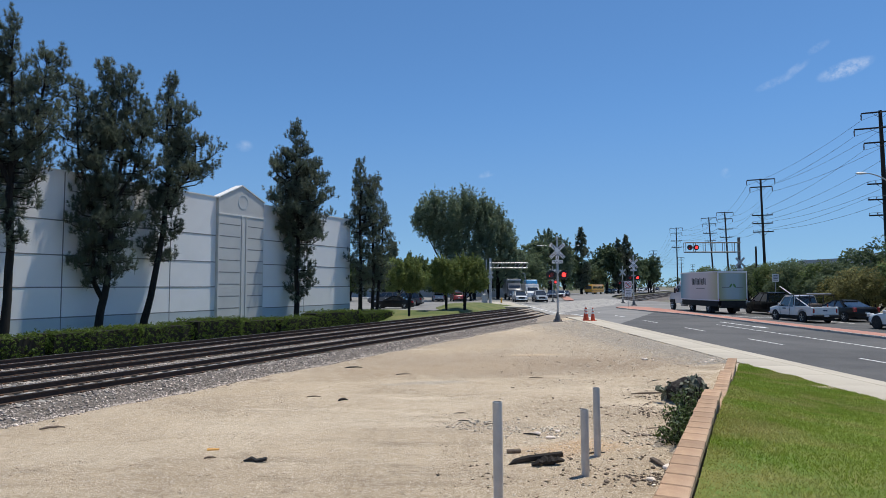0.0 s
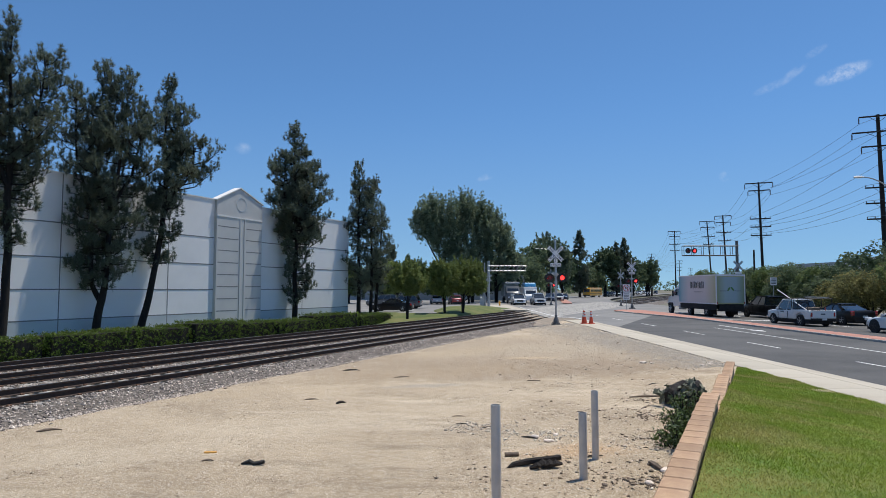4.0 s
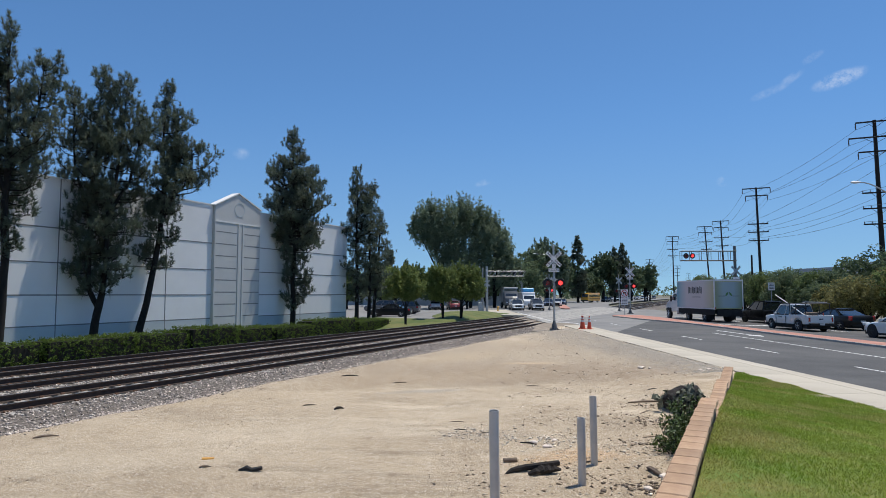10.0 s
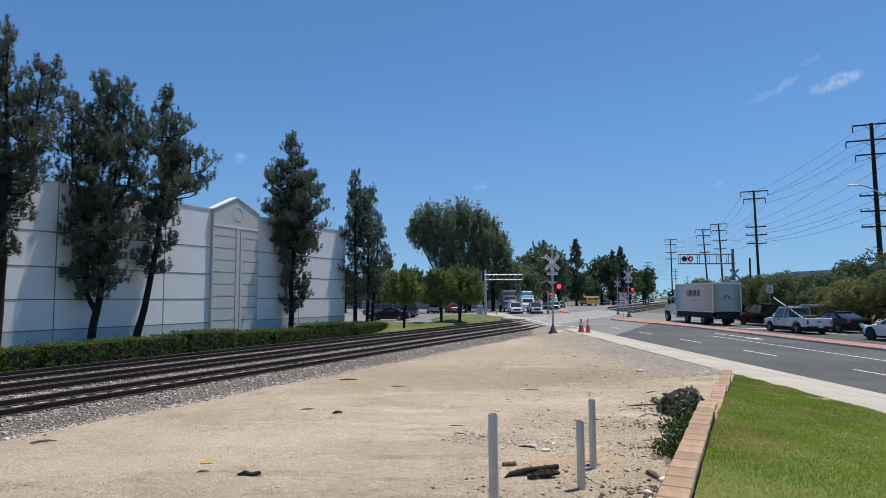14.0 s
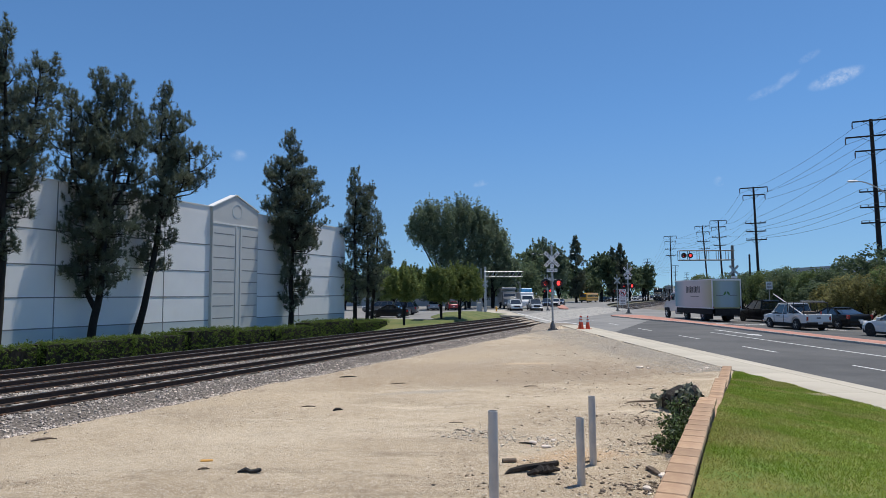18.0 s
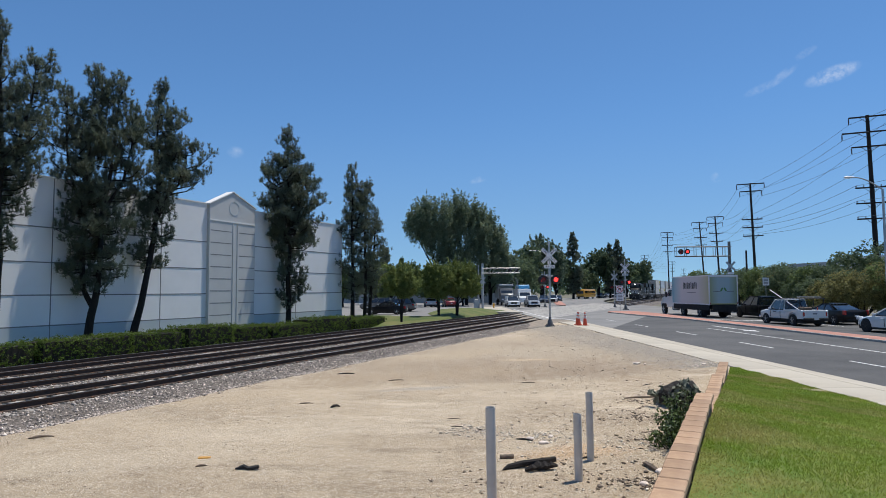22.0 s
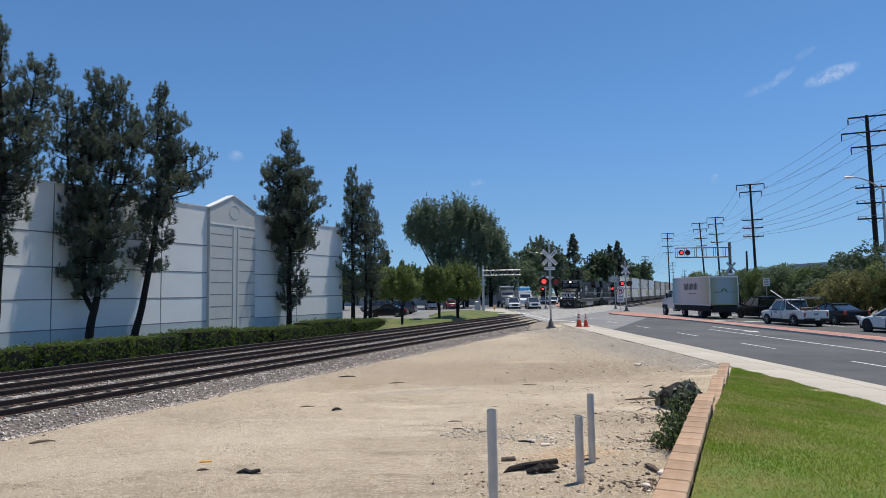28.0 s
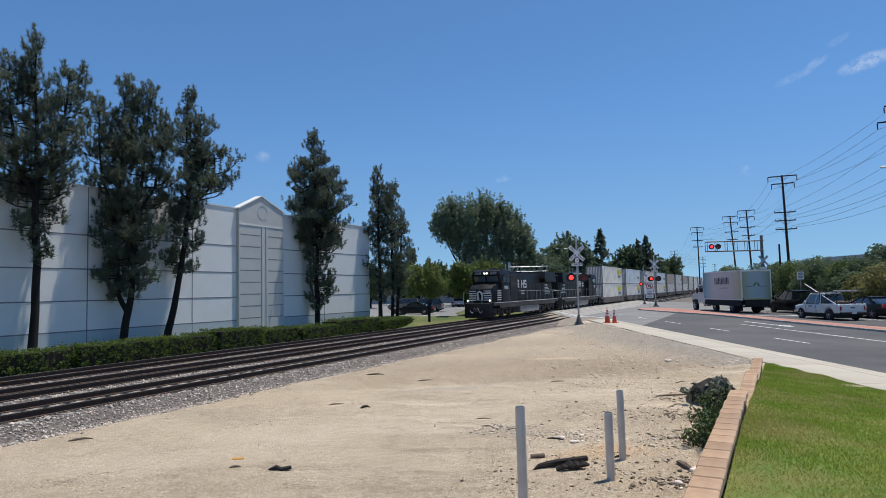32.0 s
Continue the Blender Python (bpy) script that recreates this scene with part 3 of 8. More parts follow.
def crumbs(name, pos, size, material, label):
    """Tiny sharp grains, four-sided."""
    n = len(pos)
    base = np.array(((1, 0, 0), (-0.5, 0.87, 0), (-0.5, -0.87, 0), (0, 0, 1.1)), dtype=np.float32)
    v = base[None] * RNG.uniform(0.6, 1.4, (n, 4, 1)) + RNG.normal(0, 0.2, (n, 4, 3))
    ang = RNG.uniform(0, 6.283, n)
    c, s = np.cos(ang)[:, None], np.sin(ang)[:, None]
    v = np.stack((v[..., 0] * c - v[..., 1] * s, v[..., 0] * s + v[..., 1] * c, v[..., 2] * 0.7), -1) * np.asarray(size)[:, None, None] + np.asarray(pos)[:, None, :]
    f = np.array(((0, 1, 3), (1, 2, 3), (2, 0, 3)))
    faces = (f[None] + 4 * np.arange(n)[:, None, None]).reshape(-1, 3)
    return tagged(sheet(name, v.reshape(-1, 3), faces, material), label, name.replace("_", " "), kind="stuff")


def placed(a, s, z):
    h = radians(HEADING)
    return np.stack((a * math.cos(h) - s * math.sin(h), a * math.sin(h) + s * math.cos(h), z), -1)


def in_road(a, s):
    p = placed(a, s, np.zeros_like(a))
    return (p[:, 0] > ROAD_LEFT - 1.6) & (p[:, 1] > 20)


def build_ballast():
    a_lines = spaced((-60, 0, 6), (0, 90, 0.8), (90, 700, 20))
    s_lines, tops = [13.0, 13.5, 14.2, 14.9], [-0.42, -0.32, -0.24, -0.185]
    for c in TRACKS:
        s_lines += [c - 0.95, c - 0.80, c + 0.80, c + 0.95]
        tops += [-0.185, -0.27, -0.27, -0.185]
    s_lines += [25.0, 25.5, 26.0, 26.6]
    tops += [-0.185, -0.22, -0.32, -0.42]
    verts = []
    for a in a_lines:
        for s, z in zip(s_lines, tops):
            p = ALONG @ Vector((a, s, 0))
            wob = 0.03 * noise.noise((p.x * 1.1, p.y * 1.1, 0))
            verts.append((p.x, p.y, z + wob * 0.6))
    k = len(s_lines)
    faces = [(i * k + j, (i + 1) * k + j, (i + 1) * k + j + 1, i * k + j + 1) for i in range(len(a_lines) - 1) for j in range(k - 1)]
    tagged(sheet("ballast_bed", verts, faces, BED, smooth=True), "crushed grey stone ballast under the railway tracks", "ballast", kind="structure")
    n = 42000
    a, s = 2 + 68 * RNG.beta(1.0, 1.9, n), RNG.uniform(13.2, 25.4, n)
    keep = ~in_road(a, s)
    a, s = a[keep], s[keep]
    inner = np.min(np.abs(s[:, None] - np.array(TRACKS)[None]), axis=1) < 0.86
    z = np.where(inner, -0.26, -0.18) + RNG.normal(0, 0.012, len(a)) - 0.13 * np.clip((14.9 - s) / 1.6, 0, 1)
    stones("ballast_stones", placed(a, s, z), RNG.uniform(0.022, 0.052, len(a)), STONE, "loose pale crushed ballast stones between the rails")
    n = 44000
    a = 3 + 50 * RNG.beta(1.0, 1.9, n)
    edge = 12.75 + np.array([0.45 * noise.noise((v * 0.22, 3, 0)) + 0.3 * noise.noise((v * 0.9, 8, 0)) for v in a])
    s = np.where(RNG.random(n) < 0.68, edge + 1.75 * RNG.random(n), edge + 0.35 - np.abs(RNG.normal(0, 0.55, n)))
    keep = ~in_road(a, s)
    a, s = a[keep], s[keep]
    p = placed(a, s, s)
    z = np.array([ground_z(*q) for q in p[:, :2]]) + 0.006
    z = np.maximum(z, -0.27)
    stones("spilled_stones", placed(a, s, z), 0.012 + 0.038 * RNG.random(len(a)) ** 1.3, STONE, "ballast stones spilled onto the edge of the dirt")
    # grey gravel strewn between the lot and the pavement
    n = 36000
    y = 19.5 + 24.5 * RNG.random(n)
    x = ROAD_LEFT - 1.45 - np.abs(RNG.normal(0, 1.6, n)) * (0.25 + (y / 36) ** 2)
    s = -x * math.sin(radians(HEADING)) + y * math.cos(radians(HEADING))
    keep = s < 12.5
    x, y, s = x[keep], y[keep], s[keep]
    z = np.array([ground_z(*q) for q in zip(x, y)]) + 0.004
    crumbs("roadside_gravel", np.stack((x, y, z), -1), RNG.uniform(0.008, 0.026, len(x)), GRAVEL, "grey gravel strewn along the edge of the pavement")


build_ballast()


def rail_profile():
    return ((-0.075, -0.18), (0.075, -0.18), (0.075, -0.165), (0.012, -0.145), (0.010, -0.045), (0.036, -0.035), (0.036, -0.004), (-0.036, -0.004), (-0.036, -0.035), (-0.010, -0.045), (-0.012, -0.145), (-0.075, -0.165))


def build_tracks():
    prof = rail_profile()
    rail_bm = bmesh.new()
    ends = [[rail_bm.verts.new((a, y, z)) for y, z in prof] for a in (-80, 760)]
    for i in range(len(prof)):
        rail_bm.faces.new((ends[0][i], ends[0][(i + 1) % 12], ends[1][(i + 1) % 12], ends[1][i]))
    bmesh.ops.recalc_face_normals(rail_bm, faces=rail_bm.faces[:])
    head_bm = boxes((-80, 760, -0.033, 0.033, -0.004, 0.0))
    tie_bm = bmesh.new()
    box(tie_bm, -0.13, 0.13, -1.3, 1.3, -0.36, -0.185, bevel=0.02)
    clip_bm = bmesh.new()
    for y in (-0.7175, 0.7175):
        for d in (-0.105, 0.105):
            box(clip_bm, -0.055, 0.055, y + d - 0.035, y + d + 0.035, -0.186, -0.135, bevel=0.012)
    rail = head = tie = clip = None
    for s in TRACKS:
        track = thing("railway_track", "rusty steel rails on concrete ties in ballast", "railway track", ALONG @ pose(0, s, 0), "three parallel tracks")
        for y in (-0.7175, 0.7175):
            if rail is None:
                rail = part("rail", rail_bm, RAIL, track, m=pose(0, y, 0))
                head = part("rail_head", head_bm, RAIL_TOP, rail, "worn bright rail head")
            else:
                r = repeat(rail, pose(0, y, 0), track)
                repeat(head, Matrix(), r)
        for i in range(96):
            a = 5 + 0.61 * i
            if i == 0 and tie is None:
                tie = part("tie", tie_bm, TIE, track, m=pose(a, 0, 0))
                clip = part("clip_plate", clip_bm, CLIP, tie, "rusty rail clips")
                clip["kind"] = "stuff"
            else:
                t = repeat(tie, pose(a, 0, 0), track)
                repeat(clip, Matrix(), t)["kind"] = "stuff"
        far = bmesh.new()
        for i in range(150):
            a = 5 + 0.61 * (96 + i)
            box(far, a - 0.13, a + 0.13, -1.3, 1.3, -0.36, -0.185)
        part("far_ties", far, TIE, track)["kind"] = "stuff"


build_tracks()


# ---- road ----
BEND_Y, BEND_R = 85.0, 300.0
BEND = radians(90 - HEADING)


def road_point(d, off):
    """A point d metres along the road's middle (from y=0) and off metres to its right."""
    mid = (ROAD_LEFT + ROAD_RIGHT) / 2
    if d <= BEND_Y:
        return mid + off, d
    arc = min((d - BEND_Y) / BEND_R, BEND)
    c, s = math.cos(arc), math.sin(arc)
    x, y = mid + BEND_R * (1 - c), BEND_Y + BEND_R * s
    rest = d - BEND_Y - arc * BEND_R
    x, y = x + s * rest, y + c * rest
    return x + off * c, y - off * s


def road_strip(name, d0, d1, o0, o1, lift, material, step=2.0, cross=1, parent=None, label="", thick=0.0):
    n = max(1, int((d1 - d0) / step))
    verts = []
    for i in range(n + 1):
        d = d0 + (d1 - d0) * i / n
        for j in range(cross + 1):
            x, y = road_point(d, o0 + (o1 - o0) * j / cross)
            s = rail_axes(x, y)[1]
            fall = 0.15 * smooth(0.5, 3.5, o0 + (o1 - o0) * j / cross) * (1 - smooth(72, 95, d))
            verts.append((x, y, road_level(s) - fall + lift))
    k = cross + 1
    faces = [(i * k + j, i * k + j + 1, (i + 1) * k + j + 1, (i + 1) * k + j) for i in range(n) for j in range(cross)]
    if thick:
        m = len(verts)
        verts += [(x, y, z - thick) for x, y, z in verts]
        edge = [i * k for i in range(n + 1)] + [n * k + j for j in range(1, k)] + [i * k + cross for i in range(n - 1, -1, -1)] + [j for j in range(cross - 1, 0, -1)]
        faces += [(edge[i], edge[(i + 1) % len(edge)], edge[(i + 1) % len(edge)] + m, edge[i] + m) for i in range(len(edge))]
    return sheet(name, verts, faces, material, parent, label)


HALF = (ROAD_RIGHT - ROAD_LEFT) / 2
MID = (ROAD_LEFT + ROAD_RIGHT) / 2


def build_road():
    road = thing("road", "grey asphalt road with a raised median and a railway crossing", "road", kind="structure")
    # the newer asphalt ends along a line parallel to the rails
    seam = lambda x: min(62.0, (6.5 + 0.913 * x) / 0.408)
    cols = np.linspace(-HALF, HALF, 13)
    for nm, mt, lab, start in (("carriageway", ASPHALT, "dark newer asphalt", -60), ("worn_carriageway", OLD_ASPHALT, "pale worn asphalt", 420)):
        n = 60 if start < 0 else 190
        verts = []
        for i in range(n + 1):
            for o in cols:
                end = seam(MID + o)
                d = start + (end - start) * i / n
                x, y = road_point(d, o)
                fall = 0.15 * smooth(0.5, 3.5, o) * (1 - smooth(72, 95, d))
                verts.append((x, y, road_level(rail_axes(x, y)[1]) - fall))
        k = len(cols)
        faces = [(i * k + j, i * k + j + 1, (i + 1) * k + j + 1, (i + 1) * k + j)[:: 1 if start < 0 else -1] for i in range(n) for j in range(k - 1)]
        sheet(nm, verts, faces, mt, road, lab)
    off = lambda x: x - MID
    # long solid line of the turning lane and the broken lane line
    road_strip("solid_line", -40, 39, off(16.2), off(16.32), 0.005, WHITE_LINE, 2, 1, road, "white road paint")
    for i in range(-3, 6):
        road_strip("lane_dash", 18.0 + 7.6 * i, 20.9 + 7.6 * i, off(13.25), off(13.36), 0.005, WHITE_LINE, 1.5, 1, road)
    for i in range(-2, 6):
        road_strip("lane_dash", 27 + 7.6 * i, 29.8 + 7.6 * i, off(26.55), off(26.66), 0.005, WHITE_LINE, 1.5, 1, road)
    # turn arrow
    road_strip("arrow_shaft", 38.0, 41.6, off(17.55), off(17.75), 0.005, WHITE_LINE, 1, 1, road)
    bm = bmesh.new()
    bm.faces.new([bm.verts.new((x, y, ROAD_Z + 0.006)) for x, y in ((17.3, 36.6), (17.65, 35.4), (18.0, 36.6), (17.73, 37.0), (17.73, 38.1), (17.57, 38.1), (17.57, 37.0))])
    part("arrow_head", bm, WHITE_LINE, road)
    # stop lines and edge lines at the crossing
    for d, o0, o1 in ((50.6, off(20.8), off(30.8)), (104, -HALF + 0.5, off(19.0))):
        road_strip("stop_line", d, d + 0.6, o0, o1, 0.005, WHITE_LINE, 1, 6, road)
    road_strip("edge_line", 47, 96, -HALF + 0.22, -HALF + 0.44, 0.022, WHITE_LINE, 2, 1, road)
    for i in range(5):
        road_strip("lane_dash", 106 + 8 * i, 109 + 8 * i, off(13.25), off(13.36), 0.005, WHITE_LINE, 1.5, 1, road)
    return road


ROAD = build_road()


def build_crossing():
    """Concrete panels between and beside the rails where they pass through the road, with dark flangeways and bright rail heads."""
    x0, x1 = ROAD_LEFT - 0.8, ROAD_RIGHT + 0.8
    h = radians(HEADING)
    crossing = thing("crossing_surface", "pale concrete grade crossing panels between the rails", "railway crossing", kind="structure")

    def strip(name, lo, hi, lift, material):
        verts = []
        for y in (lo, hi):
            for x in (x0, x1):
                p = ALONG @ Vector(((x + y * math.sin(h)) / math.cos(h), y, 0))
                verts.append((p.x, p.y, lift))
        sheet(name, verts, [(0, 1, 3, 2)], material, crossing)

    for s in TRACKS:
        for lo, hi in ((-1.55, -0.80), (-0.62, 0.62), (0.80, 1.55)):
            strip("panel", s + lo, s + hi, 0.010, CROSS_PANEL)
        for side in (-1, 1):
            c = s + side * 0.7175
            strip("flangeway", c - 0.10, c + 0.10, 0.014, BLACK_METAL)
            strip("rail_head", c - 0.034, c + 0.034, 0.018, RAIL_TOP)


build_crossing()


def build_shoulder():
    """Packed earth that ramps up to the road's edge where the tracks run into it."""
    verts, n = [], 30
    for i in range(n + 1):
        d = 44.5 + (82 - 44.5) * i / n
        for o, drop in ((-HALF - 3.4, 0.30), (-HALF - 1.6, 0.10), (-HALF + 0.02, -0.004)):
            x, y = road_point(d, o)
            sy = rail_axes(x, y)[1]
            verts.append((x, y, road_level(sy) - drop * smooth(10, 14, sy)))
    faces = [(i * 3 + j, i * 3 + j + 1, (i + 1) * 3 + j + 1, (i + 1) * 3 + j) for i in range(n) for j in range(2)]
    tagged(sheet("shoulder", verts, faces, PACKED), "dusty packed earth shoulder at the crossing", "shoulder", kind="structure")


build_shoulder()


def build_pavement():
    walkway = thing("pavement", "pale concrete pavement slabs beside the road", "pavement", kind="structure")
    slab = boxes((ROAD_LEFT - 1.36, ROAD_LEFT - 0.14, 0.008, 1.812, -0.16, 0.03), bevel=0.006)
    first = None
    for i in range(34):
        m = pose(0, -14 + 1.82 * i, ROAD_Z)
        if first is None:
            first = part("slab", slab, CONCRETE, walkway, m=m)
        else:
            repeat(first, m, walkway)
    # concrete apron at the crossing's foot
    part("apron", boxes((8.0, ROAD_LEFT - 1.38, 41.6, 43.8, -0.3, 0.01)), CONCRETE, walkway, m=pose(0, 0, ROAD_Z))
    kerb = thing("kerb", "low concrete kerb along the pavement", "kerb", kind="structure")
    part("kerb_stone", boxes((ROAD_LEFT - 0.135, ROAD_LEFT + 0.02, -14, 47.8, -0.15, 0.035), bevel=0.01), CONCRETE, kerb, m=pose(0, 0, ROAD_Z))
    part("gutter", boxes((ROAD_LEFT + 0.02, ROAD_LEFT + 0.45, -14, 47.8, -0.15, 0.006)), CONCRETE, kerb, m=pose(0, 0, ROAD_Z))
    far = thing("far_kerb", "concrete kerb and pavement under the roadside bushes", "kerb", kind="structure")
    part("kerb_stone", boxes((ROAD_RIGHT - 0.02, ROAD_RIGHT + 0.14, -14, 78, -0.5, 0.0), bevel=0.02), KERB, far, m=pose(0, 0, ROAD_Z))
    part("slab", boxes((ROAD_RIGHT + 0.14, ROAD_RIGHT + 1.9, -14, 78, -0.5, -0.02)), CONCRETE, far, m=pose(0, 0, ROAD_Z))


build_pavement()


def build_median():
    """A raised strip paved in red between pale kerbs, rounded at its nose."""
    med = thing("median", "raised median strip paved with red pavers", "median", kind="structure")
    nose, lo, hi = 70.0, MEDIAN[0], MEDIAN[1]
    wide = 3.3
    bm = bmesh.new()
    ring = [(lo, -20), (hi + 0.1, -20), (hi + 0.1, 52), (hi + 0.6, 60), (hi + 0.6, nose - 3)]
    ring += [(hi + 0.6 - (wide / 2) * (1 - math.cos(a)), nose - 3 + 3 * math.sin(a)) for a in np.linspace(0.3, math.pi - 0.1, 9)]
    ring += [(hi + 0.6 - wide, nose - 4), (lo - 1.2, 60), (lo, 50)]
    low = [bm.verts.new((x, y, road_level(rail_axes(x, y)[1]) - 0.1)) for x, y in ring]
    top = [bm.verts.new((x, y, road_level(rail_axes(x, y)[1]) + 0.10)) for x, y in ring]
    for i in range(len(ring)):
        j = (i + 1) % len(ring)
        bm.faces.new((low[i], low[j], top[j], top[i]))
    bm.faces.new(top)
    bmesh.ops.triangulate(bm, faces=[f for f in bm.faces if len(f.verts) > 4])
    part("red_paving", bm, RED_PAVER, med)
    # pale line of the kerb on the near side
    bm = bmesh.new()
    for (xa, ya), (xb, yb) in zip([(lo, -20), (lo, 50), (lo - 1.2, 60)], [(lo, 50), (lo - 1.2, 60), (hi + 0.6 - wide, nose - 4)]):
        za, zb = (road_level(rail_axes(x, y)[1]) for x, y in ((xa, ya), (xb, yb)))
        q = [(xa - 0.14, ya, za), (xb - 0.14, yb, zb), (xb + 0.02, yb, zb), (xa + 0.02, ya, za)]
        lo_v = [bm.verts.new((x, y, z - 0.05)) for x, y, z in q]
        hi_v = [bm.verts.new((x, y, z + 0.095)) for x, y, z in q]
        bm.faces.new(hi_v)
        for i in range(4):
            bm.faces.new((lo_v[i], lo_v[(i + 1) % 4], hi_v[(i + 1) % 4], hi_v[i]))
    part("kerb_edge", bm, KERB, med)
    # far side median beyond the tracks
    far = thing("far_median", "red paved median beyond the railway tracks", "median", kind="structure")
    bm = bmesh.new()
    lowv, topv = [], []
    pts = [road_point(d, o - 0.1) for d, o in ((112, -0.6), (116, -1.1), (150, -1.1), (150, 0.6), (116, 0.6), (112, 0.2))]
    for x, y in pts:
        lowv.append(bm.verts.new((x, y, -0.1)))
        topv.append(bm.verts.new((x, y, 0.15)))
    bm.faces.new(topv)
    for i in range(6):
        bm.faces.new((lowv[i], lowv[(i + 1) % 6], topv[(i + 1) % 6], topv[i]))
    bmesh.ops.recalc_face_normals(bm, faces=bm.faces[:])
    part("red_paving", bm, RED_PAVER, far)


build_median()


# ---- lawn and its brick edging wall ----
WALL_DIR = Vector((0.43, 0.903, 0)).normalized()
WALL_AT = Vector((1.64, 4.75, 0))
WALL_TURN = math.degrees(math.atan2(WALL_DIR.y, WALL_DIR.x))
LAWN_EDGE = ROAD_LEFT - 1.38


def lawn_z(x):
    return ROAD_Z + 0.05 + 0.72 * smooth(0, 6.2, LAWN_EDGE - x)


def wall_x(y):
    return WALL_AT.x + WALL_DIR.x / WALL_DIR.y * (y - WALL_AT.y) + 0.13


def build_lawn():
    verts, rows = [], np.arange(-8, 19.3, 0.35)
    k = 24
    for y in rows:
        x0 = min(wall_x(y), LAWN_EDGE - 0.05)
        for j in range(k + 1):
            x = x0 + (LAWN_EDGE - x0) * j / k
            verts.append((x, y, lawn_z(x) - 0.03 + 0.03 * noise.noise((x, y, 1))))
    k += 1
    faces = [(i * k + j, i * k + j + 1, (i + 1) * k + j + 1, (i + 1) * k + j) for i in range(len(rows) - 1) for j in range(k - 1)]
    tagged(sheet("lawn", verts, faces, GRASS_SOIL, smooth=True), "mown green lawn sloping to the pavement", "lawn", kind="structure")
    # blades, thinned with distance
    n = 330000
    y = 3.2 + 16.0 * RNG.beta(1.15, 1.8, n)
    x = np.array([RNG.uniform(min(wall_x(v), LAWN_EDGE), LAWN_EDGE + 0.06) for v in y])
    z = np.array([lawn_z(u) + 0.03 * noise.noise((u, v, 1)) for u, v in zip(x, y)]) - 0.032
    keep = x < 0.95 * y + 1.5
    x, y, z = x[keep], y[keep], z[keep]
    n = len(x)
    ang, lean = RNG.uniform(0, 6.283, n), RNG.normal(0, 0.018, (n, 2))
    patch = np.array([noise.noise((a * 0.8, b * 0.8, 5)) for a, b in zip(x, y)])
    high = RNG.uniform(0.012, 0.030, n) * (1 + 0.5 * np.clip(patch, -0.6, 1)) * np.where(RNG.random(n) < 0.02, 1.7, 1)
    w = 0.0018 + 0.00042 * y
    dx, dy = np.cos(ang) * w, np.sin(ang) * w
    v = np.stack((np.stack((x - dx, y - dy, z), -1), np.stack((x + dx, y + dy, z), -1), np.stack((x + lean[:, 0], y + lean[:, 1], z + high), -1)), 1)
    tagged(sheet("grass_blades", v.reshape(-1, 3), np.arange(3 * n).reshape(-1, 3), GRASS), "short green and straw-tinged lawn grass", "grass", kind="stuff")


build_lawn()


def build_brick_wall():
    wall = thing("wall_planter", "low garden wall capped with tan bricks beside the lawn", "wall", pose(WALL_AT.x, WALL_AT.y, 0, 0, 0, WALL_TURN), kind="structure")
    runs = ((-13.0, 5.0, 1.17), (5.0, 9.9, 0.86), (9.9, 14.2, 0.68))
    cap = None
    for lo, hi, top in runs:
        part("wall_core", boxes((lo, hi, -0.09, 0.09, 0.0, top - 0.07)), MORTAR, wall)
        step = 0.305
        a = hi - step
        while a > max(lo - 0.01, -2.5):
            m = pose(a, RNG.uniform(-0.004, 0.004), top, 0, RNG.normal(0, 0.25), RNG.normal(0, 0.4))
            if cap is None:
                cap = part("brick", boxes((0.007, 0.295, -0.115, 0.115, -0.075, 0.0), bevel=0.010), BRICK, wall, m=m)
            else:
                repeat(cap, m, wall)
            a -= step


build_brick_wall()


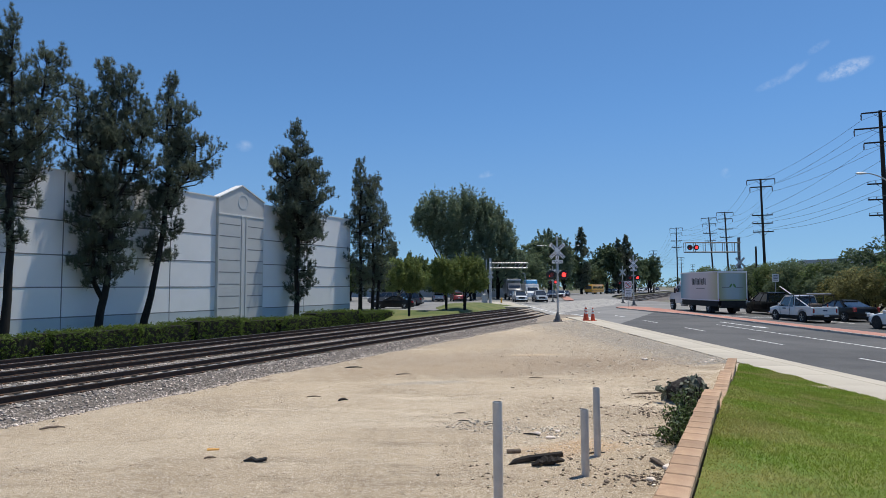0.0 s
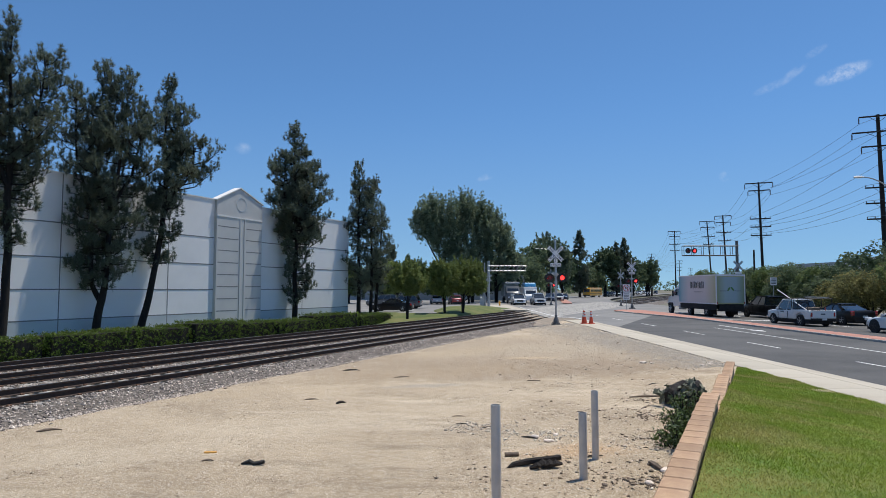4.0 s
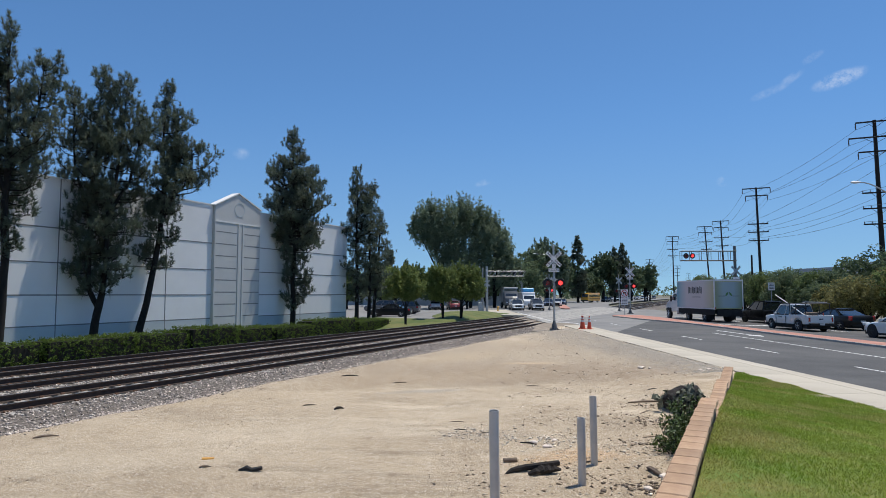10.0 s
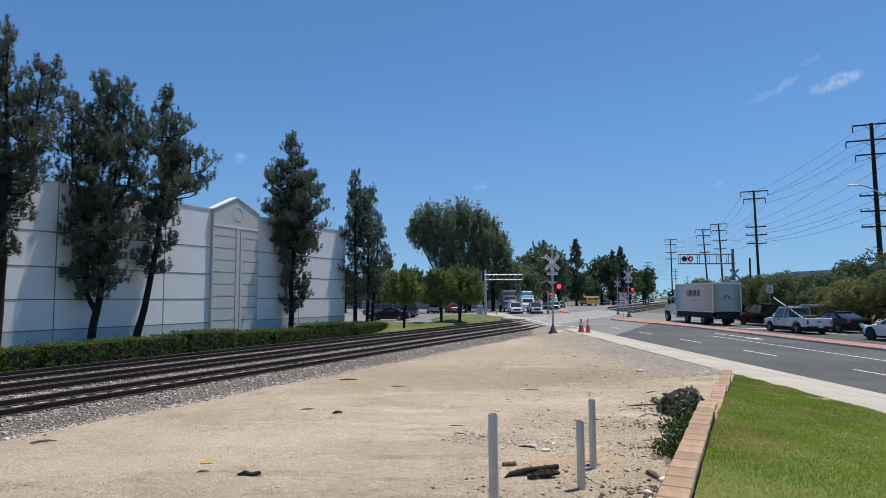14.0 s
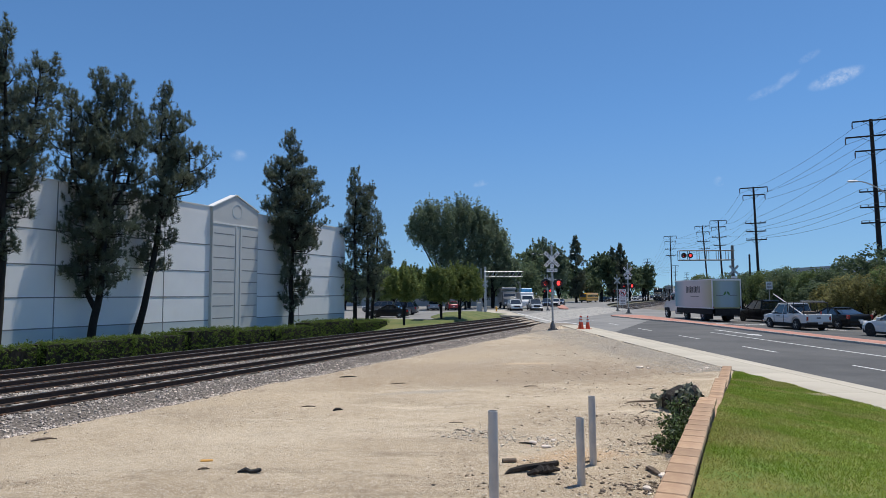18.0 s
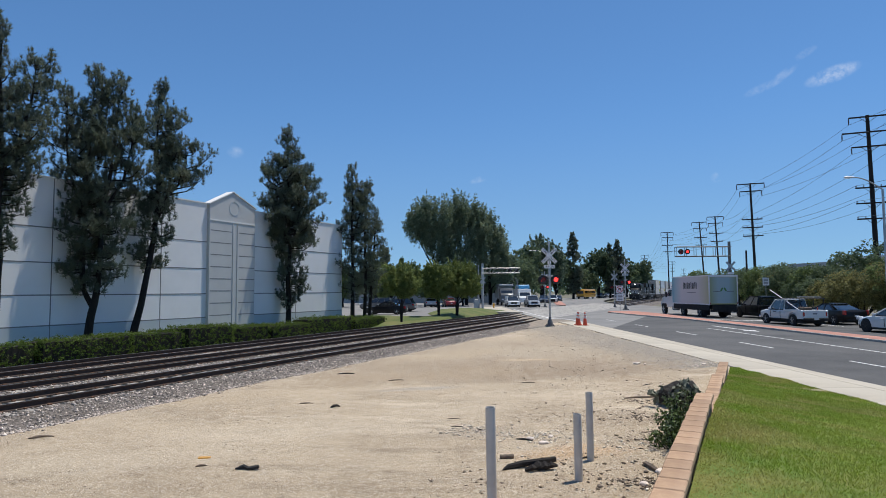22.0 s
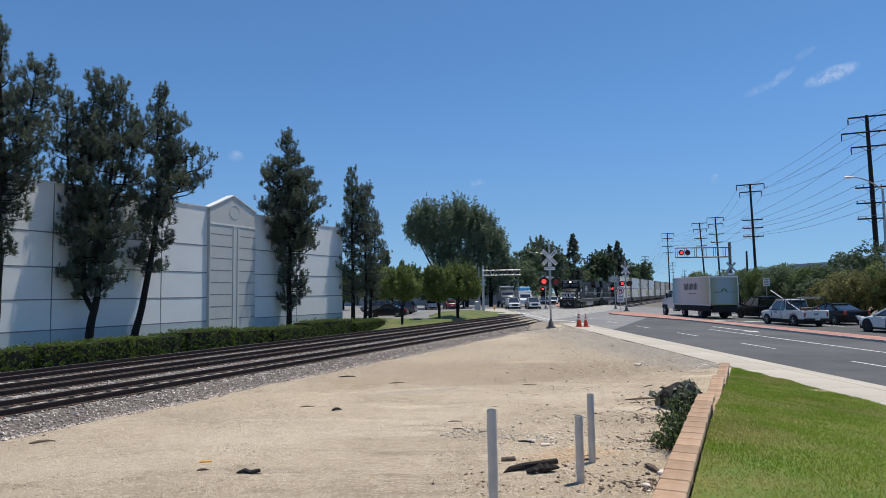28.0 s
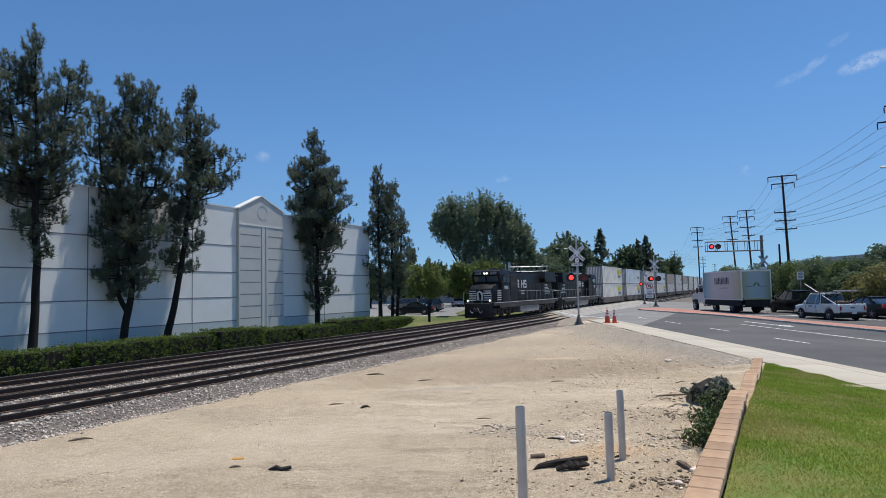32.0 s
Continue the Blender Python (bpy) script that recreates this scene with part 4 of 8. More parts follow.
# ---- white warehouse along the railway ----
def build_warehouse():
    front, corner, top = 36.2, 56.2, 9.38
    house = thing("warehouse", "long white tilt-up warehouse with a grey gabled bay", "building", ALONG @ pose(0, front, 0.1))
    part("wall", boxes((-30, 37.3, 0, 0.35, -1.2, top), (42.45, corner, 0, 0.35, -1.2, top), (37.3, 42.45, 0.1, 0.35, -1.2, top)), WALL_WHITE, house, "white painted concrete wall panels")
    part("end_wall", boxes((corner - 0.35, corner, 0.35, 40, -1.2, top)), WALL_WHITE, house)
    part("roof", boxes((-30, corner - 0.4, 0.35, 40, top - 0.9, top - 0.7)), ROOFING, house, "flat pale roof")
    part("coping", boxes((-30, 37.25, -0.05, 0.4, top, top + 0.09), (42.5, corner + 0.05, -0.05, 0.4, top, top + 0.09)), TRIM, house, "white coping along the parapet")
    part("base_band", boxes((-30, 37.25, -0.012, 0.0, -1.2, 0.74), (42.5, corner + 0.004, -0.012, 0.0, -1.2, 0.74)), WALL_BLUE, house, "blue-grey painted base band")
    for z in (0.72, 2.5, 4.4, 6.45):
        for lo, hi in ((-30, 37.5), (42.55, corner + 0.006)):
            part("groove", boxes((lo, hi, -0.016, 0.01, z - 0.035, z + 0.035)), JOINT, house)
    for a in (-14.8, -6.8, 1.2, 9.1, 17.1, 25.05, 33.0, 48.45):
        part("panel_joint", boxes((a - 0.03, a + 0.03, -0.015, 0.01, -1.2, top)), JOINT, house)
    # gabled bay: two fields of grey panels either side of a double rib
    bay = bmesh.new()
    outline = [(37.3, -1.2), (42.45, -1.2), (42.45, 9.52), (39.8, 10.55), (37.3, 9.35)]
    lo = [bay.verts.new((a, -0.28, z)) for a, z in outline]
    hi = [bay.verts.new((a, 0.1, z)) for a, z in outline]
    bay.faces.new(lo)
    bay.faces.new(hi[::-1])
    for i in range(5):
        bay.faces.new((lo[i], lo[(i + 1) % 5], hi[(i + 1) % 5], hi[i]))
    bmesh.ops.recalc_face_normals(bay, faces=bay.faces[:])
    b = part("gable_bay", bay, WALL_GREY, house, "grey gabled bay")
    for lo_a, hi_a in ((37.42, 39.68), (40.55, 42.4)):
        for i in range(8):
            z = 0.84 + 0.935 * i
            part("groove", boxes((lo_a, hi_a, -0.285, -0.27, z - 0.035, z + 0.035)), JOINT, b)
    part("cornice", boxes((37.3, 42.45, -0.31, -0.28, 8.14, 8.25)), TRIM, b)
    for a in (39.85, 40.35):
        part("rib", boxes((a - 0.05, a + 0.05, -0.33, -0.28, -1.2, 8.14)), WALL_GREY, b)
    ring = bmesh.new()
    n = 28
    vs = []
    for r, y in ((0.52, -0.284), (0.57, -0.284), (0.57, -0.30), (0.52, -0.30)):
        vs.append([ring.verts.new((39.95 + r * math.cos(2 * math.pi * i / n), y, 9.30 + r * math.sin(2 * math.pi * i / n))) for i in range(n)])
    for k in range(4):
        for i in range(n):
            ring.faces.new((vs[k][i], vs[k][(i + 1) % n], vs[(k + 1) % 4][(i + 1) % n], vs[(k + 1) % 4][i]))
    part("round_moulding", ring, WALL_BLUE, b)
    slopes = bmesh.new()
    for (a0, z0), (a1, z1) in (((37.2, 9.35), (39.8, 10.58)), ((39.8, 10.58), (42.55, 9.52))):
        q = [slopes.verts.new(p) for p in ((a0, -0.34, z0), (a1, -0.34, z1), (a1, 0.4, z1), (a0, 0.4, z0))]
        t = [slopes.verts.new((v.co.x, v.co.y, v.co.z + 0.09)) for v in q]
        slopes.faces.new(t)
        slopes.faces.new(q[::-1])
        for i in range(4):
            slopes.faces.new((q[i], q[(i + 1) % 4], t[(i + 1) % 4], t[i]))
    part("gable_coping", slopes, TRIM, b, "white gable coping")


build_warehouse()


def build_far_side():
    """Verge, car park and grass mound across the railway."""
    verts, faces = [], []
    lines = np.arange(-40, 61, 2.0)
    cols = (25.5, 26.4, 27.6, 29, 31, 33, 36.0)
    for a in lines:
        for s in cols:
            p = ALONG @ Vector((a, s, 0))
            verts.append((p.x, p.y, level(s) - swale(a, s) + 0.02 + 0.08 * smooth(26.5, 29, s) + 0.02 * noise.noise((p.x, p.y, 0))))
    k = len(cols)
    faces = [(i * k + j, (i + 1) * k + j, (i + 1) * k + j + 1, i * k + j + 1) for i in range(len(lines) - 1) for j in range(k - 1)]
    tagged(sheet("verge", verts, faces, VERGE, smooth=True), "rough green verge between the railway and the hedge", "grass", kind="structure")
    lot = boxes((60.0, 130, 28.0, 110, -0.3, 0.06), (56.3, 60.0, 38.5, 110, -0.3, 0.06))
    ob = part("car_park", lot, OLD_ASPHALT, m=ALONG)
    tagged(ob, "grey asphalt car park behind the trees", "car park", kind="structure")
    # mound of mown grass beside the road
    verts, k = [], 18
    for i in range(k + 1):
        for j in range(k + 1):
            u, v = i / k, j / k
            a, s = 57 + 25 * u, 25.5 + (2.8 + 4.6 * smooth(0.1, 0.55, u)) * v
            p = ALONG @ Vector((a, s, 0))
            h = 0.45 * smooth(0.1, 0.5, u) * smooth(0, 0.3, 1 - u) * smooth(0, 0.45, v) * smooth(0, 0.3, 1 - v)
            verts.append((p.x, p.y, max(level(s) + 0.05, 0.03 if v else -1) + 0.06 * smooth(0, 0.3, v) + h - (0.3 if v == 1.0 or u in (0.0, 1.0) else 0)))
    faces = [(i * (k + 1) + j, (i + 1) * (k + 1) + j, (i + 1) * (k + 1) + j + 1, i * (k + 1) + j + 1) for i in range(k) for j in range(k)]
    tagged(sheet("grass_mound", verts, faces, VERGE, smooth=True), "bright mown grass mound under young trees", "grass", kind="structure")
    bed = part("planting_bed", boxes((57.2, 61.5, 33.2, 37.4, -0.9, 0.10), bevel=0.05), VERGE, m=ALONG)
    tagged(bed, "grassy planting bed under slim pines", "grass", kind="structure")
    # pale concrete plaza at the far corner of the crossing
    bm = bmesh.new()
    ring = [(6.2, 80), (9.9, 76.5), (9.9, 104), (6.9, 104), (6.4, 90)]
    lo = [bm.verts.new((x, y, -0.2)) for x, y in ring]
    hi = [bm.verts.new((x, y, 0.10)) for x, y in ring]
    bm.faces.new(hi)
    for i in range(5):
        bm.faces.new((lo[i], lo[(i + 1) % 5], hi[(i + 1) % 5], hi[i]))
    bmesh.ops.recalc_face_normals(bm, faces=bm.faces[:])
    tagged(part("far_pavement", bm, CONCRETE), "pale concrete corner pavement across the tracks", "pavement", kind="structure")


build_far_side()


# ---- trees and planting ----
def leaves(name, centres, radius, material, parent, each=14, size=0.12, label="", flat=1.0):
    """Small clumps of kite-shaped leaves facing all ways, mostly outward and up."""
    n = len(centres)
    c = np.asarray(centres, dtype=np.float32)
    d = RNG.normal(0, 1, (n, each, 3))
    d /= np.linalg.norm(d, axis=-1, keepdims=True)
    p = c[:, None, :] + d * (np.asarray(radius)[:, None] * RNG.uniform(0.3, 1.0, (n, each)))[..., None] * np.array((1, 1, flat))
    nrm = d + RNG.normal(0, 0.6, d.shape) + np.array((0, 0, 0.5))
    nrm /= np.linalg.norm(nrm, axis=-1, keepdims=True)
    u = np.cross(nrm, RNG.normal(0, 1, d.shape))
    u /= np.linalg.norm(u, axis=-1, keepdims=True) + 1e-6
    w = np.cross(nrm, u)
    s = size * RNG.uniform(0.6, 1.3, (n, each, 1))
    v = np.stack((p - u * s, p - w * s * 0.55, p + u * s, p + w * s * 0.55), 2).reshape(-1, 3)
    return sheet(name, v, np.arange(len(v)).reshape(-1, 4), material, parent, label)


def build_pine(at, stems, envelope, seed, limb_gap=0.20, twigs=9.6, tuft=0.38, trunk_r=0.21, bias=0.0, label="", group="pines along the warehouse", blades=26, needle=0.0150, size=1.085, room=0.0):
    """A pine: stems as lines of (x, z, girth), limbs that turn up at their ends, bunched needles; envelope gives the reach by height."""
    rnd = random.Random(seed)
    tree = thing("pine_tree", label or "tall dark-green pine with bare dark limbs and bunched needles", "tree", at, group)
    stems = [[(x * size, z * size, g) for x, z, g in stem] for stem in stems]
    envelope = [(z * size, r * size) for z, r in envelope]
    wood, limbs = bmesh.new(), bmesh.new()
    wallward = at.to_3x3().inverted() @ (ALONG.to_3x3() @ Vector((0, 1, 0)))
    tuft_at, tuft_r, aim = [], [], []
    heights, reaches = [e[0] for e in envelope], [e[1] for e in envelope]

    def bunch(p, way, r):
        tuft_at.append(p)
        tuft_r.append(r)
        aim.append(way)

    for n_stem, stem in enumerate(stems):
        pts = []
        for i, (x, z, g) in enumerate(stem):
            depth = 0.55 * noise.noise((z * 0.35, seed * 1.7, n_stem * 3.1)) * min(1, z / 4)
            pts.append(Vector((x + 0.05 * noise.noise((z, seed, n_stem)), depth, z)))
        fine, girth = [], []
        for i in range(len(pts) - 1):
            for f in (0, 0.5):
                p = pts[i].lerp(pts[i + 1], f)
                fine.append(p + Vector((rnd.gauss(0, 0.03), rnd.gauss(0, 0.03), 0)) if f else p)
                girth.append(trunk_r * (stem[i][2] * (1 - f) + stem[i + 1][2] * f))
        fine.append(pts[-1])
        girth.append(trunk_r * stem[-1][2])
        bent_tube(wood, fine, girth, 9)
        z, z1 = max(pts[0].z, heights[0]), pts[-1].z
        while z < z1 - 0.15:
            k = next(i for i in range(len(pts) - 1) if pts[i + 1].z >= z)
            base = pts[k].lerp(pts[k + 1], (z - pts[k].z) / max(0.01, pts[k + 1].z - pts[k].z))
            reach = float(np.interp(z, heights, reaches)) * (0.78 + 0.4 * noise.noise((z * 0.9, seed, n_stem * 2.0)))
            reach = min(reach, 0.35 + 0.8 * (z1 - z))
            ang = rnd.uniform(0, 6.283)
            length = max(0.25, reach * rnd.uniform(0.55, 1.12) * (1 + bias * math.cos(ang)))
            toward = math.cos(ang) * wallward.x + math.sin(ang) * wallward.y
            if room and toward > 0.05 and z < 9.6:
                length = min(length, max(0.3, room / toward))
            body = z / z1
            droop = rnd.uniform(-0.25, 0.1) + 0.75 * max(0, body - 0.35)
            out = Vector((math.cos(ang), math.sin(ang), 0))
            mid = base + out * length * 0.55 + Vector((0, 0, length * droop * 0.4))
            tip = base + out * length + Vector((0, 0, length * droop + 0.22 * length))
            bent_tube(limbs, (base, mid, tip), (0.026 + 0.016 * length, 0.020 + 0.006 * length, 0.010), 5)
            bunch(tip, out * 0.5 + Vector((0, 0, 0.8)), tuft * rnd.uniform(0.8, 1.1))
            for _ in range(int(2 + twigs * length)):
                f = rnd.uniform(0.28, 1.0) ** 0.8
                p = base.lerp(mid, f * 2) if f < 0.5 else mid.lerp(tip, f * 2 - 1)
                side = Vector((rnd.gauss(0, 1), rnd.gauss(0, 1), rnd.gauss(0.45, 0.6))).normalized()
                q = p + side * rnd.uniform(0.15, 0.30 + 0.16 * length)
                end = q + (side * 0.35 + Vector((0, 0, 1))) * rnd.uniform(0.12, 0.32)
                tube(limbs, p, q, 0.012, 0.008, 3, False)
                tube(limbs, q, end, 0.008, 0.005, 3, False)
                bunch(q.lerp(end, 0.3), side * 0.6 + Vector((0, 0, 0.75)), tuft * rnd.uniform(0.62, 0.98))
                bunch(end, side * 0.25 + Vector((0, 0, 1.35)), tuft * rnd.uniform(0.6, 0.9))
            z += limb_gap * rnd.uniform(0.6, 1.4)
        for i in range(22):
            k = 0.02 + 0.011 * i
            bunch(pts[-1] + Vector((rnd.gauss(0, k), rnd.gauss(0, k), -0.13 * i + 0.1)), Vector((rnd.gauss(0, 0.4), rnd.gauss(0, 0.4), 1.3)), tuft * (0.50 + 0.022 * i))
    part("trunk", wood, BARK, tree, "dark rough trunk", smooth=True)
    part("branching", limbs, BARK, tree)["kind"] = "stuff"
    n = len(tuft_at)
    c, r = np.array([tuple(p) for p in tuft_at]), np.array(tuft_r)
    d = RNG.normal(0, 1, (n, blades, 3)) * 0.75 + np.array([tuple(p) for p in aim])[:, None, :]
    d /= np.linalg.norm(d, axis=-1, keepdims=True)
    side = np.cross(d, RNG.normal(0, 1, d.shape))
    side /= np.linalg.norm(side, axis=-1, keepdims=True) + 1e-6
    far = (r[:, None] * RNG.uniform(0.65, 1.1, (n, blades)))[..., None]
    root = c[:, None, :] - d * 0.02
    v = np.stack((root - side * needle, root + side * needle, c[:, None, :] + d * far), 2).reshape(-1, 3)
    sheet("crown", v, np.arange(len(v)).reshape(-1, 3), NEEDLE, tree, "needles in spiky bunches")
    return tree


def by_rail(a, s, z=0.0, turn=0):
    return ALONG @ pose(a, s, z, 0, 0, turn)


def broadside(a, s):
    return by_rail(a, s, -0.1, math.degrees(math.atan2(s, a)) - 90)


def build_pines():
    # next in the row, shading the wall
    build_pine(broadside(14.54, 35.05), (((0, -0.2, 1.2), (0.1, 4.0, 0.95), (0.2, 8.0, 0.7), (0.1, 12.0, 0.35), (0.2, 15.0, 0.05)), ((0.2, 7.0, 0.6), (1.1, 9.0, 0.45), (1.3, 13.0, 0.05))),
        ((3.0, 1.0), (5.0, 2.6), (8.0, 2.8), (11.0, 2.0), (15, 0.3)), 2, room=0.85)
    # by the left edge: forked halfway up, bare below
    build_pine(broadside(21.15, 35.05), (
        ((0, -0.2, 1.2), (0.1, 2.0, 1), (0.15, 4.5, 0.92), (0.0, 7.0, 0.85), (0.05, 9.0, 0.7), (0.05, 11.0, 0.5), (-0.1, 13.5, 0.3), (-0.05, 16.0, 0.06)),
        ((0.05, 8.3, 0.6), (0.8, 10.2, 0.45), (1.25, 12.2, 0.3), (1.45, 14.4, 0.06)),
        ((0.0, 7.6, 0.6), (-0.8, 9.5, 0.5), (-1.1, 12.0, 0.3), (-1.2, 14.6, 0.06))),
        ((4.4, 0.5), (5.6, 0.9), (6.6, 2.0), (8.0, 2.7), (9.0, 2.1), (12.0, 1.7), (14.0, 0.9), (16, 0.3)), 3, 0.20, room=0.85)
    # forks near the ground into two dark stems, several pointed tops
    build_pine(broadside(26.85, 35.38), (
        ((0, -0.2, 1.25), (0.12, 1.0, 1.1), (0.28, 1.9, 1.05), (0.45, 3.2, 0.8), (0.5, 5.0, 0.72), (0.55, 7.0, 0.62), (0.9, 9.0, 0.48), (1.1, 11.5, 0.32), (1.4, 15.1, 0.05)),
        ((0.22, 1.8, 0.8), (-0.25, 2.8, 0.7), (-0.3, 5.0, 0.62), (-0.35, 7.5, 0.52), (-0.2, 9.5, 0.44), (-0.1, 12.0, 0.3), (0.1, 15.5, 0.05)),
        ((0.6, 7.2, 0.5), (1.6, 9.0, 0.4), (2.0, 11.0, 0.28), (2.2, 13.4, 0.05)),
        ((-0.33, 7.0, 0.45), (-1.1, 9.4, 0.36), (-1.3, 11.5, 0.25), (-1.25, 13.9, 0.05)),
        ((0.0, 10.0, 0.3), (0.6, 12.0, 0.22), (0.75, 14.7, 0.05))),
        ((2.5, 0.8), (3.6, 2.1), (5.2, 1.8), (6.6, 2.3), (8.5, 2.0), (10.5, 1.6), (12.5, 1.0), (14.5, 0.5), (16, 0.2)), 4, room=0.85)
    # leaning stem, crown heavier on its far side
    build_pine(broadside(30.15, 35.27), (
        ((-0.1, -0.2, 1.25), (0.2, 1.3, 1.05), (0.45, 2.7, 0.95), (0.75, 4.6, 0.85), (1.05, 7.2, 0.72), (1.1, 9.5, 0.52), (1.0, 12.0, 0.34), (1.1, 15.7, 0.05)),
        ((1.05, 7.1, 0.6), (1.7, 8.6, 0.5), (1.9, 11.0, 0.32), (1.8, 13.7, 0.05)),
        ((1.7, 8.6, 0.45), (2.5, 9.6, 0.35), (2.7, 10.8, 0.25), (2.6, 11.9, 0.05))),
        ((3.8, 0.4), (4.2, 1.5), (5.8, 1.6), (7.5, 1.95), (9.2, 2.0), (11.0, 1.6), (13.0, 1.1), (14.5, 0.6), (16, 0.2)), 5, bias=0.12, room=0.85)
    # dense single pine by the gabled bay
    build_pine(broadside(45.79, 35.15), (
        ((0.1, -0.2, 1.25), (0.15, 2.0, 1.0), (0.1, 4.0, 0.92), (0.2, 6.5, 0.8), (0.1, 9.0, 0.6), (0.0, 12.0, 0.36), (-0.1, 15.8, 0.05)),
        ((0.15, 6.0, 0.6), (0.8, 8.0, 0.45), (1.0, 10.0, 0.3), (1.2, 12.6, 0.05)),
        ((0.1, 6.5, 0.6), (-0.7, 8.5, 0.45), (-0.9, 10.5, 0.3), (-0.8, 13.3, 0.05))),
        ((1.2, 0.5), (2.4, 1.7), (3.8, 1.6), (4.6, 1.3), (6.0, 2.4), (8.0, 2.5), (10.2, 2.3), (12.5, 1.5), (14.2, 0.9), (16, 0.3)), 6, 0.14, bias=0.12, room=0.85)
    # three slim pines past the corner
    build_pine(broadside(56.71, 35.24), (
        ((0, -0.2, 1.1), (0.0, 4.0, 0.85), (-0.1, 8.0, 0.6), (0.0, 11.0, 0.4), (-0.1, 14.6, 0.05)),
        ((0.0, 7.5, 0.5), (0.7, 10.0, 0.35), (0.8, 12.8, 0.05))),
        ((1.6, 0.8), (3.0, 1.8), (6.0, 1.9), (9.0, 1.7), (11.5, 1.3), (13.5, 0.7), (15, 0.2)), 7, 0.15, 6.5)
    build_pine(broadside(58.71, 35.03), (((0, -0.2, 1), (0.1, 4.0, 0.8), (0.0, 8.0, 0.5), (0.3, 13.2, 0.05)),),
        ((2.0, 0.8), (3.4, 1.7), (6.0, 1.8), (9.0, 1.4), (11.5, 0.9), (13.5, 0.3)), 8, 0.14, 6.5, trunk_r=0.2)
    build_pine(broadside(60.45, 35.45), (((0, -0.2, 1), (0.3, 4.0, 0.8), (0.5, 7.0, 0.5), (0.6, 10.6, 0.05)),),
        ((2.2, 0.8), (3.6, 2.0), (5.5, 1.9), (8.0, 1.3), (10.8, 0.3)), 9, 0.16, 6.5, trunk_r=0.2)


build_pines()


def shell_points(rnd, blobs, count):
    """Places near the surface of a heap of ellipsoids given as (x, y, z, rx, ry, rz)."""
    vol = [b[3] * b[4] + b[5] * b[3] for b in blobs]
    total = sum(vol)
    out = []
    for b, w in zip(blobs, vol):
        for _ in range(max(3, int(count * w / total))):
            d = Vector((rnd.gauss(0, 1), rnd.gauss(0, 1), rnd.gauss(0.15, 1))).normalized()
            k = rnd.uniform(0.62, 1.0) ** 0.5
            lump = 1 + 0.16 * noise.noise(d * 2.3 + Vector((b[0], b[1], b[2])))
            out.append((b[0] + d.x * b[3] * k * lump, b[1] + d.y * b[4] * k * lump, b[2] + d.z * b[5] * k * lump))
    return out


def build_tree(at, height, width, trunk_h, seed, leaf, count=420, size=0.16, each=14, clump=0.5, upright=False, label="", group="", crowns=9, trunk_r=0.16, category="tree"):
    rnd = random.Random(seed)
    tree = thing("tree", label, category, at, group)
    wood = bmesh.new()
    bent_tube(wood, ((0, 0, -0.2), (0.05, 0.03, trunk_h * 0.6), (0.0, 0.1, trunk_h * 1.15), (0.05, 0.05, height * 0.72)), (trunk_r * 1.3, trunk_r, trunk_r * 0.8, trunk_r * 0.2), 8)
    blobs = []
    for i in range(crowns):
        k = (i + 0.5) / crowns
        ang = rnd.uniform(0, 6.283)
        if upright:
            z = trunk_h + (height - trunk_h) * (0.12 + 0.76 * k)
            r = width / 2 * (0.30 + 0.70 * math.sin(math.pi * (0.26 + 0.70 * k)))
            off = width * 0.42 * (1 - 0.75 * k * k) * math.sqrt(rnd.random())
            blobs.append((math.cos(ang) * off, math.sin(ang) * off, z - 0.02 * height, r * 0.42, r * 0.42, (height - trunk_h) * rnd.uniform(0.09, 0.13)))
        else:
            z = trunk_h + (height - trunk_h) * rnd.uniform(0.32, 0.74)
            off = width * 0.30 * math.sqrt(rnd.random())
            r = width * rnd.uniform(0.17, 0.26)
            blobs.append((math.cos(ang) * off, math.sin(ang) * off, z, r, r, min(r * 0.95, (height - trunk_h) * 0.3)))
            bent_tube(wood, ((0, 0.05, trunk_h), (math.cos(ang) * off * 0.5, math.sin(ang) * off * 0.5, (trunk_h + z) / 2), (math.cos(ang) * off, math.sin(ang) * off, z)), (trunk_r * 0.5, trunk_r * 0.3, trunk_r * 0.1), 5)
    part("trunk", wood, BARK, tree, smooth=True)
    c = shell_points(rnd, blobs, count)
    leaves("crown", c, [clump * rnd.uniform(0.6, 1.2) for _ in c], leaf, tree, each, size)
    return tree


